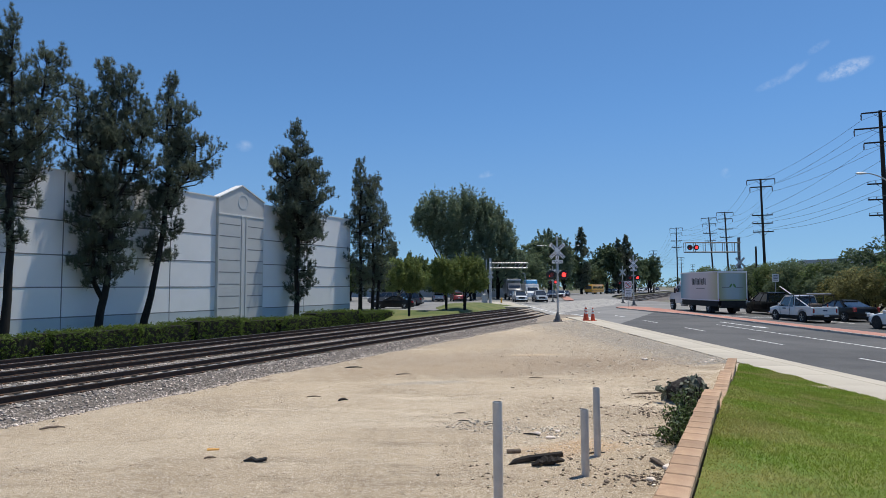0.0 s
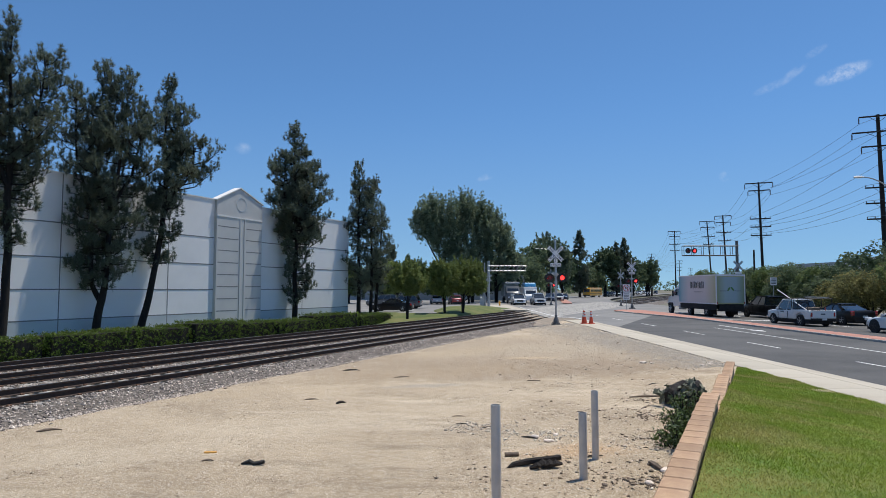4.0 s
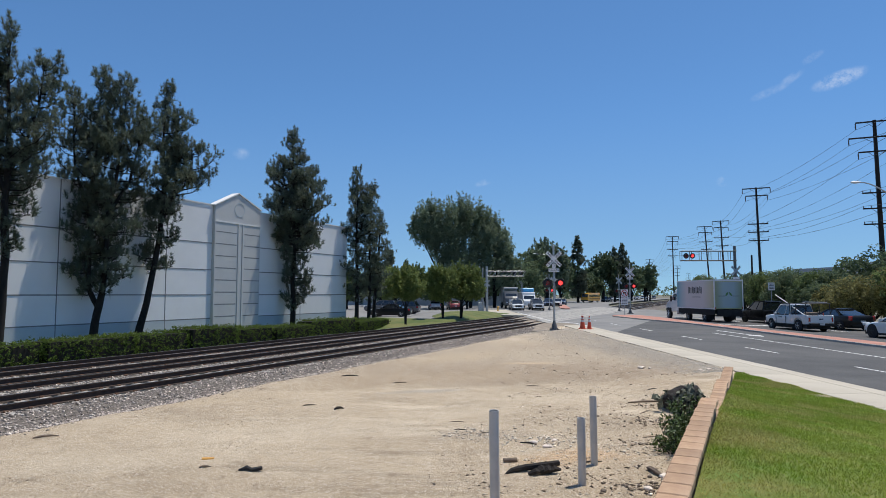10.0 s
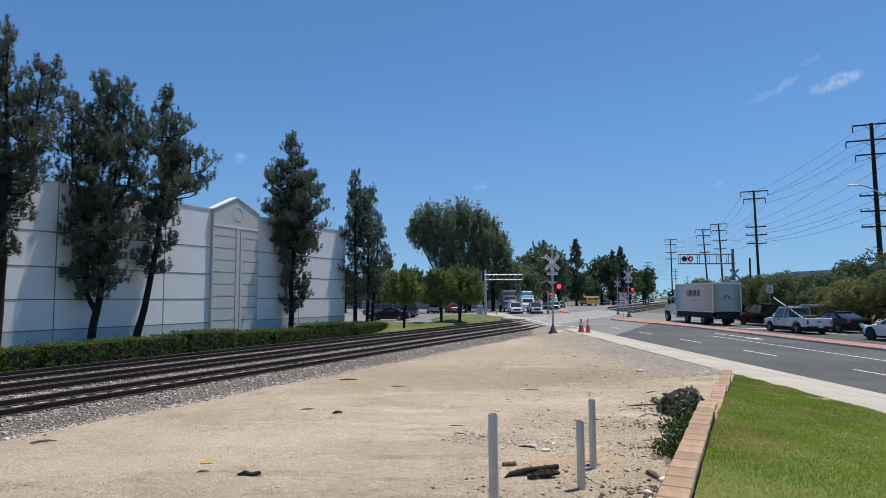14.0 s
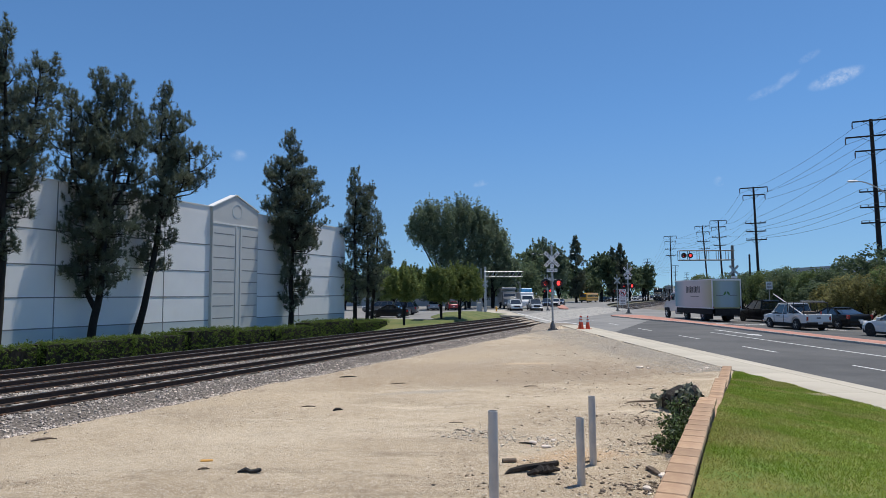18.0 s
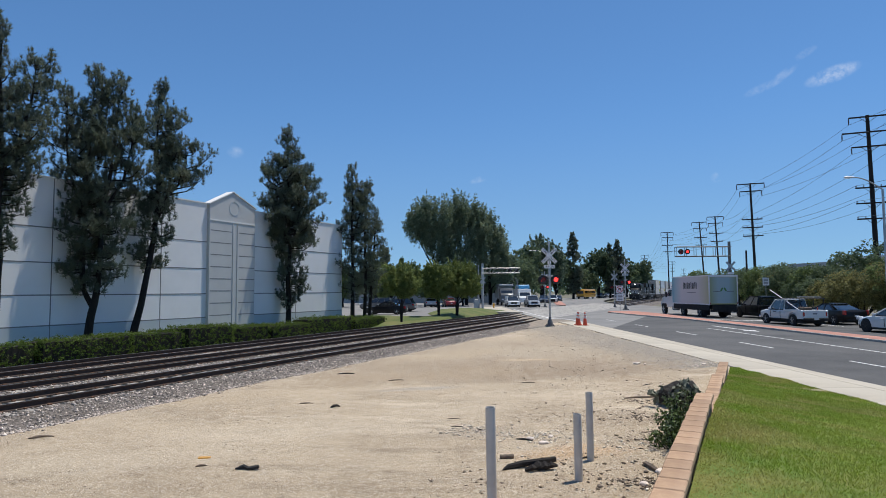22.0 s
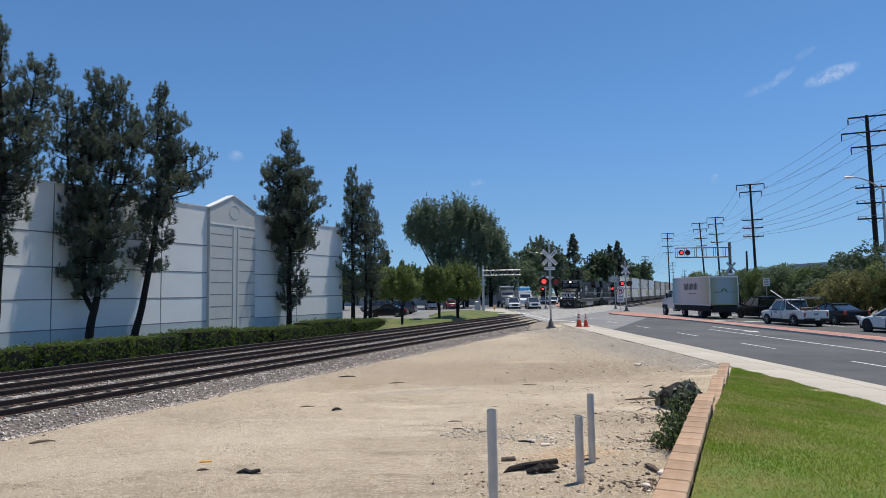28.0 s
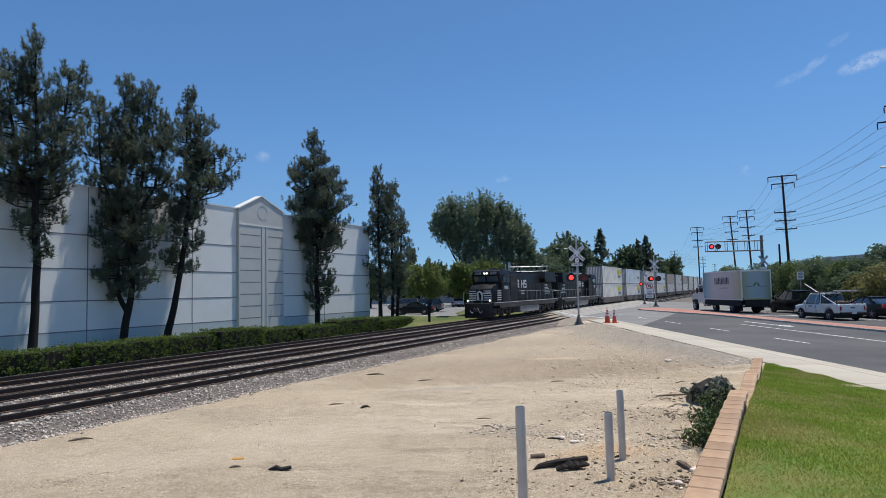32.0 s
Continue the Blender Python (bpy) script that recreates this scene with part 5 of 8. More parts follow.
def build_plume_tree(at, blobs, seed, label, group, plumes=70, leaf=None, size=0.12, fine=1.0, stem=0.2):
    """A broad tree of upright feathery plumes; blobs are (x, z, rx, rz) masses of its outline."""
    rnd = random.Random(seed)
    tree = thing("tree", label, "tree", at, group)
    wood = bmesh.new()
    c = []
    for x, z, rx, rz in blobs:
        bent_tube(wood, ((x * 0.06, 0, -0.2), (x * 0.15, 0.1, z * 0.5), (x, 0, z)), (stem, stem * 0.7, stem * 0.3), 7)
        for _ in range(plumes):
            d = Vector((rnd.gauss(0, 1), rnd.gauss(0, 1), rnd.gauss(0.1, 1))).normalized() * rnd.uniform(0.45, 1.0)
            base = Vector((x + d.x * rx * 1.0, d.y * rx * 1.0, z + d.z * rz * 0.95))
            way = Vector((d.x * 0.45 + rnd.gauss(0, 0.1), d.y * 0.45 + rnd.gauss(0, 0.1), 1.0)).normalized()
            length = rnd.uniform(1.6, 3.6) * fine
            for q in range(24):
                k = rnd.random()
                spread = (0.46 * (1 - k) + 0.03) * fine
                c.append(base + way * length * k + Vector((rnd.gauss(0, spread), rnd.gauss(0, spread), rnd.gauss(0, 0.15 * fine))))
    part("trunk", wood, BARK, tree, smooth=True)
    leaves("crown", c, [0.24 * fine] * len(c), leaf, tree, 5, size * 1.5)
    return tree


def build_woods():
    g = "street trees"
    # young round-headed trees on the verge and mound
    lab = "young bushy tree with bright green upright shoots"
    build_plume_tree(pose(-3.5, 58.4, 0.1), ((-0.7, 2.9, 0.9, 1.0), (0.7, 2.8, 0.9, 1.0), (0.0, 3.5, 0.9, 0.9), (0.2, 2.3, 1.0, 0.6)), 21, lab, g, 60, LEAF_BRIGHT, 0.055, 0.36, 0.07)
    build_plume_tree(pose(-0.1, 66.8, 0.1), ((-1.0, 3.0, 1.0, 1.2), (0.4, 3.4, 1.1, 1.3), (-0.2, 2.3, 1.3, 0.8), (-0.5, 4.0, 0.9, 0.7)), 22, lab, g, 74, LEAF_BRIGHT, 0.06, 0.4, 0.08)
    build_plume_tree(pose(1.75, 68.0, 0.1), ((1.3, 3.1, 1.0, 1.2), (-0.2, 3.9, 1.2, 1.1), (0.4, 2.5, 1.5, 0.9), (0.9, 4.1, 0.9, 0.8), (1.7, 2.5, 0.8, 0.7)), 23, lab, g, 74, LEAF_BRIGHT, 0.06, 0.4, 0.08)
    build_plume_tree(pose(-4.5, 84, 0.1), ((-1.2, 3.6, 1.4, 1.6), (1.2, 3.8, 1.4, 1.6), (0.0, 4.8, 1.3, 1.2)), 24, "green bushy tree beside the car park", g, 44, LEAF_MID, 0.08, 0.5, 0.1)
    # great clump behind the car park: feathery upright plumes, open at the foot on one side
    g2 = "tall trees behind the car park"
    build_plume_tree(pose(-0.5, 119, 0), ((-4.0, 13.6, 1.6, 2.8), (-2.2, 15.8, 1.8, 3.0), (0.6, 14.9, 2.5, 4.0), (0.6, 10.2, 2.5, 4.0), (2.6, 8.0, 2.4, 6.0), (-1.6, 12.4, 1.7, 3.0)), 30, "tall broad grey-green tree with feathery plumes", g2, 96, LEAF_POPLAR, 0.095)
    build_plume_tree(pose(5.0, 121, 0), ((-2.0, 15.8, 2.2, 3.5), (0.6, 15.5, 2.0, 3.4), (-1.0, 11.0, 3.0, 5.0), (2.6, 13.0, 2.0, 4.6), (1.6, 6.0, 2.6, 5.0)), 31, "tall broad grey-green tree with feathery plumes", g2, 96, LEAF_POPLAR, 0.095)
    build_plume_tree(pose(9.6, 123, 0), ((-0.8, 12.6, 2.0, 4.4), (1.4, 10.6, 1.8, 3.8), (0.4, 6.0, 2.6, 4.4), (3.0, 6.4, 1.3, 3.2)), 32, "tall dark green tree with feathery plumes", g2, 96, LEAF_POPLAR, 0.095)
    # mixed trees behind the car park
    for x, y, h, w, leaf, seed in ((-17, 112, 7.5, 9, LEAF_MID, 41), (-9, 118, 8.0, 9, LEAF_BRIGHT, 42), (-24, 105, 8.0, 10, LEAF_MID, 43), (-13, 135, 9, 11, LEAF_DARK, 44), (14.5, 140, 12, 12, LEAF_DARK, 45), (8.6, 132, 9.5, 8, LEAF_DARK, 46), (4.0, 112, 7.0, 7, LEAF_DARK, 49), (20.0, 152, 11, 11, LEAF_DARK, 47), (-1.5, 108, 6.5, 7, LEAF_DARK, 48)):
        build_tree(pose(x, y, 0), h, w, 0.8, seed, leaf, 420, 0.27, 12, 0.6, label="leafy spreading tree at the edge of a car park", group="trees round the car park", crowns=10, trunk_r=0.2)
    # trees along the bend of the road
    for x, y, h, w, leaf, seed, up in ((23.0, 180, 17.0, 13, LEAF_DARK, 52, 0), (36.0, 198, 17.0, 12, LEAF_DARK, 53, 0), (49, 212, 12.5, 10, LEAF_DARK, 54, 0), (72, 246, 17.0, 10, LEAF_DARK, 57, 0), (79, 252, 16.5, 10, LEAF_DARK, 58, 0), (43, 205, 11, 10, LEAF_DARK, 59, 0), (67, 236, 15, 11, LEAF_DARK, 60, 0), (85, 268, 15, 10, LEAF_DARK, 64, 0)):
        build_tree(pose(x, y, 0), h, w, 0.8, seed, leaf, 420, 0.40, 12, 0.8, False, "tall dark street tree beyond the crossing", "trees along the bend", 12, 0.3)
    g3 = "trees along the bend"
    build_plume_tree(pose(29.6, 185, 0), ((-3.6, 9.0, 2.6, 5.0), (-0.8, 12.6, 2.8, 4.6), (2.4, 10.4, 2.8, 5.0), (4.6, 7.6, 2.0, 4.6), (0.2, 6.0, 4.2, 4.0)), 33, "broad olive-green conifer beyond the crossing", g3, 64, LEAF_POPLAR, 0.19, 1.15, 0.3)
    build_plume_tree(pose(53.5, 215, 0), ((-2.4, 8.0, 2.4, 5.0), (0.4, 11.6, 2.4, 3.4), (2.6, 8.6, 2.6, 5.0)), 34, "broad dark green tree beyond the crossing", g3, 60, LEAF_DARK, 0.2, 1.15, 0.3)
    build_plume_tree(pose(61.5, 222, 0), ((-2.0, 8.0, 2.6, 5.0), (0.6, 10.2, 2.2, 3.6), (2.6, 7.4, 2.2, 4.6)), 35, "broad dark green tree beyond the crossing", g3, 60, LEAF_DARK, 0.2, 1.15, 0.3)
    for x, y, h, w, seed in ((41.8, 200, 20.6, 4.4, 61), (61.0, 218, 19.6, 3.6, 62), (57.6, 216, 18.2, 3.4, 66), (-12.6, 150, 12.6, 2.4, 63)):
        build_pine(pose(x, y, 0), (((0, -0.2, 1.3), (0.1, h * 0.5, 0.7), (0, h, 0.05)),), ((h * 0.08, w * 0.8), (h * 0.25, w), (h * 0.5, w * 0.92), (h * 0.75, w * 0.60), (h, 0.2)), seed, 0.11, 2.8, 0.7, 0.3, 0.0, "pointed dark conifer behind the road", "conifers beyond the crossing", 22, 0.05, 1.0)


build_woods()


def build_hedge(name, a0, a1, s0, s1, low, high, leaf, seed, label):
    rnd = random.Random(seed)
    h = thing(name, label, "hedge", ALONG @ pose(0, 0, 0), "clipped hedge along the railway")
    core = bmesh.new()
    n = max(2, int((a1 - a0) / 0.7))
    # solid near-black box stands in for the shade inside the foliage
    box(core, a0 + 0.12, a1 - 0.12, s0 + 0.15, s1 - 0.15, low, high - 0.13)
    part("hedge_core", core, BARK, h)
    pts = []
    area = (a1 - a0) * ((s1 - s0) + (high - low))
    for _ in range(int(area * 34)):
        a = rnd.uniform(a0, a1)
        bump = 0.16 * noise.noise((a * 0.7, seed, 0)) + 0.09 * noise.noise((a * 2.1, seed, 4)) + (0.12 if rnd.random() < 0.06 else 0)
        if rnd.random() < 0.5:
            pts.append((a, rnd.uniform(s0, s1), high - 0.06 + bump + rnd.gauss(0, 0.03)))
        else:
            pts.append((a, s0 + abs(rnd.gauss(0, 0.05)) + 0.1 * noise.noise((a * 0.9, 7, seed)), rnd.uniform(low, high + bump)))
    for _ in range(int((s1 - s0) * (high - low) * 30)):
        for a in (a0, a1):
            pts.append((a, rnd.uniform(s0, s1), rnd.uniform(low, high)))
    leaves("foliage", pts, [rnd.uniform(0.06, 0.16) for _ in pts], leaf, h, 12, 0.040)
    return h


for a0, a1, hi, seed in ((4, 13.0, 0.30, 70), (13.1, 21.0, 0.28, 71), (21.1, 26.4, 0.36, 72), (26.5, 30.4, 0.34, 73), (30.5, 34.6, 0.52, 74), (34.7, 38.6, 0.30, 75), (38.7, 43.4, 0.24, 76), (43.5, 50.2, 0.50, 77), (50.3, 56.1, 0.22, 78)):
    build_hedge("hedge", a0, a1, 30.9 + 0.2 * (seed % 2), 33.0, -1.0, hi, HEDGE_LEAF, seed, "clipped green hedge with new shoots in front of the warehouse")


def build_bushes():
    """Tall loose bushes along the far pavement."""
    rnd = random.Random(81)
    spots = []
    y = 30.0
    while y < 92:
        spots.append((35.0 + rnd.uniform(-0.3, 1.6), y, rnd.uniform(4.9, 5.6) + 2.4 * smooth(58, 49, y), rnd.uniform(4.6, 5.8)))
        y += rnd.uniform(1.7, 2.5)
    for i, (x, y, h, w) in enumerate(spots):
        leaf = LEAF_OLIVE if i in (2, 5, 9, 10, 11, 12) else (LEAF_OLIVE if i % 6 == 0 else LEAF_DARK if i % 4 in (1, 2) else LEAF_MID)
        if i in (3, 5, 9, 10, 11, 12):
            h, x = h * 0.66, x - 0.7
        build_tree(pose(x, y, 0.1), h, w, 0.1, 100 + i, leaf, 620, 0.100, 11, 0.36, False, "large loose green bush behind the roadside pavement", "roadside bushes", 9, 0.09, "bush")
    for i in range(7):
        build_tree(pose(40.0 + 1.2 * (i % 3), 36 + 8 * i, 0), (7.2 if i < 4 else 5.0) + rnd.uniform(0, 0.6), 6.5, 1.2, 130 + i, LEAF_DARK, 380, 0.15, 12, 0.5, False, "dark leafy tree behind the roadside bushes", "roadside bushes", 9, 0.12)


build_bushes()


def build_far_woods():
    """Low line of distant trees all round the horizon."""
    rnd = random.Random(91)
    pts, rad = [], []
    for i in range(3000):
        az = radians(rnd.uniform(-75, 75))
        d = rnd.uniform(420, 700)
        if 0.32 < math.tan(az) < 0.48:
            d *= 2.0
        x, y = d * math.sin(az), d * math.cos(az)
        a, s = rail_axes(x, y)
        if -6 < s < 56 and a < 770:
            continue
        h = 5 + 0.009 * d + 4 * noise.noise((az * 40, 0, 0)) + 2.5 * noise.noise((az * 130, 3, 0))
        pts.append((x, y, h * rnd.random()))
        rad.append(rnd.uniform(2.0, 3.6))
    tagged(leaves("far_woods", pts, rad, LEAF_DARK, None, 10, 1.4), "distant line of dark green trees on the horizon", "woods", kind="stuff")


build_far_woods()


# ---- far buildings ----
def build_far_buildings():
    f = thing("far_building", "plain grey office block beyond the bushes", "building", pose(115.5, 150, 0, 0, 0, 8))
    part("wall", boxes((-7, 26, 0, 20, 0, 10.6), (-22, -7, 0, 20, 0, 9.1)), FAR_WALL, f)
    part("roof", boxes((-7.0, 26.0, 0.0, 20.0, 10.6, 10.7)), FAR_WALL, f)
    o = thing("office_block", "low office block with dark windows behind the trees", "building", pose(-8, 148, 0, 0, 0, -6))
    part("wall", boxes((-26, 26, 0, 14, 0, 6.5)), FAR_WALL, o)
    part("roof", boxes((-26.4, 26.4, -0.4, 14.4, 6.5, 7.0)), ROOFING, o)
    w = None
    for i in range(12):
        m = pose(-24 + 4.2 * i, -0.03, 2.2)
        w = part("window", boxes((0, 3.0, -0.04, 0.04, 0, 2.6)), GLASS, o, m=m) if w is None else repeat(w, m, o) and w


build_far_buildings()


# ---- plastic posts in the lot ----
def build_posts():
    for x, y, top, r in ((0.545, 7.0, 1.40, 0.053), (1.735, 8.2, 1.09, 0.051), (2.11, 9.16, 1.21, 0.049)):
        p = thing("plastic_post", "upright grey plastic pipe standing in the dirt", "post", pose(x, y, ROAD_Z - 0.06, 0.3, -0.4, 0), "grey pipes in the dirt lot")
        h = top - ROAD_Z + 0.06
        bm = bmesh.new()
        lathe(bm, ((r, -0.2), (r, h), (r - 0.006, h), (r - 0.006, h - 0.35)), 20)
        part("pipe", bm, PVC, p, smooth=True)


build_posts()


# ---- power poles ----
def build_pole(x, y, high, arms, lean=(0.0, 0.0), r=0.2, turn=24, label="tall dark wooden power pole with several crossarms"):
    pole = thing("power_pole", label, "power pole", pose(x, y, 0, 0, 0, -turn), "power poles along the road")
    bm = bmesh.new()
    bent_tube(bm, ((0, 0, -0.3), (lean[0] * 0.5, lean[1] * 0.5, high * 0.5), (lean[0], lean[1], high)), (r * 1.25, r, r * 0.72), 10)
    part("shaft", bm, POLE_WOOD, pole, smooth=True)
    ends = []
    for dz, left, right, hang in arms:
        z = high - dz
        k = z / high
        cx, cy = lean[0] * k, lean[1] * k
        bm = bmesh.new()
        box(bm, cx - left, cx + right, cy - r - 0.12, cy - r, z - 0.07, z + 0.07, bevel=0.012)
        arm = part("crossarm", bm, POLE_WOOD, pole)
        for sgn, w in ((-1, left), (1, right)):
            bm = bmesh.new()
            tube(bm, (cx + sgn * w * 0.45, cy - r - 0.06, z - 0.06), (cx, cy - r * 0.9, z - 0.62), 0.022, n=5)
            part("brace", bm, POLE_WOOD, arm)
            for f in ((1.0,) if hang else (0.95, 0.5)):
                ex = cx + sgn * w * f
                bm = bmesh.new()
                if hang:
                    lathe(bm, ((0.03, 0), (0.075, -0.08), (0.04, -0.14), (0.075, -0.22), (0.04, -0.28), (0.075, -0.36), (0.04, -0.42), (0.07, -0.5), (0.02, -0.62)), 8)
                    part("insulator", bm, PORCELAIN, arm, m=pose(ex, cy - r - 0.06, z - 0.07))
                    ends.append((ex, cy - r - 0.06, z - 0.69))
                else:
                    lathe(bm, ((0.02, 0), (0.035, 0.06), (0.06, 0.09), (0.05, 0.14), (0.03, 0.18)), 8)
                    part("insulator", bm, PORCELAIN, arm, m=pose(ex, cy - r - 0.06, z + 0.07))
                    if f > 0.9:
                        ends.append((ex, cy - r - 0.06, z + 0.25))
    m = pole.matrix_basis
    return [m @ Vector(e) for e in ends]


def build_wires(sets):
    """Sagging cables from each pole's insulators to the next pole's."""
    for lo, hi in zip(sets, sets[1:]):
        for p, q in zip(lo, hi):
            span = (q - p).length
            c = bpy.data.curves.new("cable", "CURVE")
            c.dimensions, c.bevel_depth, c.bevel_resolution = "3D", 0.016, 0
            sp = c.splines.new("POLY")
            sp.points.add(14)
            for i, pt in enumerate(sp.points):
                k = i / 14
                v = p.lerp(q, k) - Vector((0, 0, 0.028 * span * 4 * k * (1 - k) * 0.9))
                pt.co = (*v, 1)
            c.materials.append(WIRE)
            tagged(new("power_cable", c), "thin dark overhead cable between power poles", "cable", "overhead cables")


BIG = ((0.2, 1.65, 1.65, 1), (1.75, 2.3, 2.3, 1), (3.2, 1.55, 1.55, 1), (7.3, 1.45, 1.45, 0), (8.85, 1.45, 1.45, 0), (10.4, 1.45, 1.45, 0))
MEDIUM = ((0.15, 1.7, 1.7, 1), (1.15, 1.35, 1.35, 1), (5.0, 1.25, 1.25, 0), (6.1, 1.25, 1.25, 0), (7.25, 1.25, 1.25, 0))
SMALL = ((0.15, 1.5, 1.5, 1), (1.4, 1.3, 1.3, 1), (3.4, 1.3, 1.3, 0), (5.0, 1.1, 1.1, 0))


def build_poles():
    ends = [
        build_pole(33, 14, 20.5, BIG, turn=12),
        build_pole(43.0, 62.4, 19.9, BIG, (-0.25, 0), 0.22),
        build_pole(42.7, 86, 17.1, MEDIUM, (-0.3, 0), 0.17),
        build_pole(54.6, 124, 17.0, SMALL, (-0.6, 0), 0.17),
        build_pole(57.5, 160, 17.2, SMALL, (-0.1, 0), 0.15),
        build_pole(87, 270, 17.5, SMALL, (0, 0), 0.17),
        build_pole(118, 323, 17, SMALL, (0, 0), 0.17),
    ]
    build_pole(56.3, 135, 17.1, SMALL, (-0.9, 0), 0.16)
    build_pole(84, 262, 15.5, SMALL, (0, 0), 0.15)
    build_pole(167, 436, 17, SMALL, (0, 0), 0.2)
    build_wires(ends)
    # plain pole with a can on it behind the bushes
    stub = thing("service_pole", "short bare wooden pole among the bushes", "pole", pose(35.2, 73, 0))
    bm = bmesh.new()
    tube(bm, (0, 0, 0), (0, 0, 7.1), 0.13, 0.10, 8)
    part("shaft", bm, POLE_WOOD, stub, smooth=True)


build_poles()


def build_street_lamp(x, y, high, reach, label, double=False):
    lamp = thing("street_lamp", label, "street lamp", pose(x, y, 0))
    bm = bmesh.new()
    tube(bm, (0, 0, 0), (0, 0, high - 0.9), 0.12, 0.08, 10)
    part("pole", bm, STEEL, lamp, smooth=True)
    for turn in ((0, 180) if double else (0,)):
        bm = bmesh.new()
        pts = [(-reach * k, 0, high - 0.9 + 0.9 * math.sin(k * math.pi / 2)) for k in np.linspace(0, 1, 7)]
        bent_tube(bm, pts, [0.055 - 0.02 * k for k in np.linspace(0, 1, 7)], 6)
        arm = part("arm", bm, STEEL, lamp, smooth=True, m=pose(0, 0, 0, 0, 0, turn))
        bm = bmesh.new()
        lathe(bm, ((0.04, 0), (0.11, 0.12), (0.16, 0.4), (0.14, 0.65), (0.05, 0.78)), 10, "x")
        bmesh.ops.scale(bm, vec=(-1, 1, 0.6), verts=bm.verts[:])
        bmesh.ops.recalc_face_normals(bm, faces=bm.faces[:])
        part("head", bm, SIGN_WHITE, arm, "pale lamp head", smooth=True, m=pose(-reach + 0.1, 0, high))


build_street_lamp(32.33, 46.0, 10.75, 2.1, "grey street lamp on a curved arm")
build_street_lamp(29.5, 170, 13.4, 5.0, "distant grey street lamp over the road", True)


# ---- crossing signals ----
FLASHERS = {"left": [], "right": []}


def flasher_disc(parent, m, side):
    """A round lens with a lit red face and a dark one, which turns in its housing."""
    me = bpy.data.meshes.new("lens")
    bm = bmesh.new()
    n = 20
    for z, k in ((0.012, 0), (-0.012, 1)):
        ring = [bm.verts.new((0.15 * math.cos(2 * math.pi * i / n), -z, 0.15 * math.sin(2 * math.pi * i / n))) for i in range(n)]
        f = bm.faces.new(ring if k == 0 else ring[::-1])
        f.material_index = k
    bm.to_mesh(me)
    bm.free()
    me.materials.append(RED_LIT)
    me.materials.append(RED_DARK)
    ob = new("lens", me)
    ob.parent = parent
    ob.matrix_basis = m
    ob["label"] = "red flashing lens"
    FLASHERS[side].append((ob, m))
    return ob


def lamp_unit(parent, x, z, side, facing=1, lit=True, y=0.0):
    """Background disc, housing, hood and lens; it faces -y."""
    m = pose(x, y, z, 0, 0, 0 if facing > 0 else 180)
    bm = bmesh.new()
    lathe(bm, ((0.30, -0.02), (0.30, 0.0), (0.14, 0.02), (0.12, 0.2), (0.05, 0.24)), 20, "y")
    unit = part("lamp_housing", bm, BLACK_METAL, parent, "black round signal lamp", m=m)
    hood = bmesh.new()
    n = 14
    for r, flip in ((0.178, 0), (0.165, 1)):
        front, back = [], []
        for i in range(n + 1):
            a = radians(-35 + 250 * i / n)
            top = 0.5 + 0.5 * math.sin(a)
            front.append(hood.verts.new((r * math.cos(a), -0.03 - 0.28 * top, r * math.sin(a))))
            back.append(hood.verts.new((r * math.cos(a), -0.02, r * math.sin(a))))
        for i in range(n):
            q = (front[i], front[i + 1], back[i + 1], back[i])
            hood.faces.new(q[::-1] if flip else q)
    part("hood", hood, BLACK_METAL, unit)
    if lit:
        flasher_disc(unit, pose(0, -0.045, 0), side)
    else:
        bm = bmesh.new()
        lathe(bm, ((0.15, -0.04), (0.15, -0.02)), 18, "y")
        part("lens", bm, RED_DARK, unit, "dark red lens")
    return unit


def crossbuck(parent, z, text=True, y=-0.07):
    for turn, word in ((45, "RAILROAD"), (-45, "CROSSING")):
        m = pose(0, y - (0.012 if turn < 0 else 0), z, 0, turn, 0)
        b = part("crossbuck_blade", boxes((-0.66, 0.66, -0.005, 0.005, -0.115, 0.115)), SIGN_WHITE if text else STEEL, parent, "white crossbuck blade" if text else "", m=m)
        if text:
            half = len(word) // 2
            for chunk, cx in ((word[:half], -0.37), (word[half:], 0.37)):
                words(chunk, 0.20, SIGN_BLACK, b, pose(cx, -0.009, 0, 90, 0, 0))


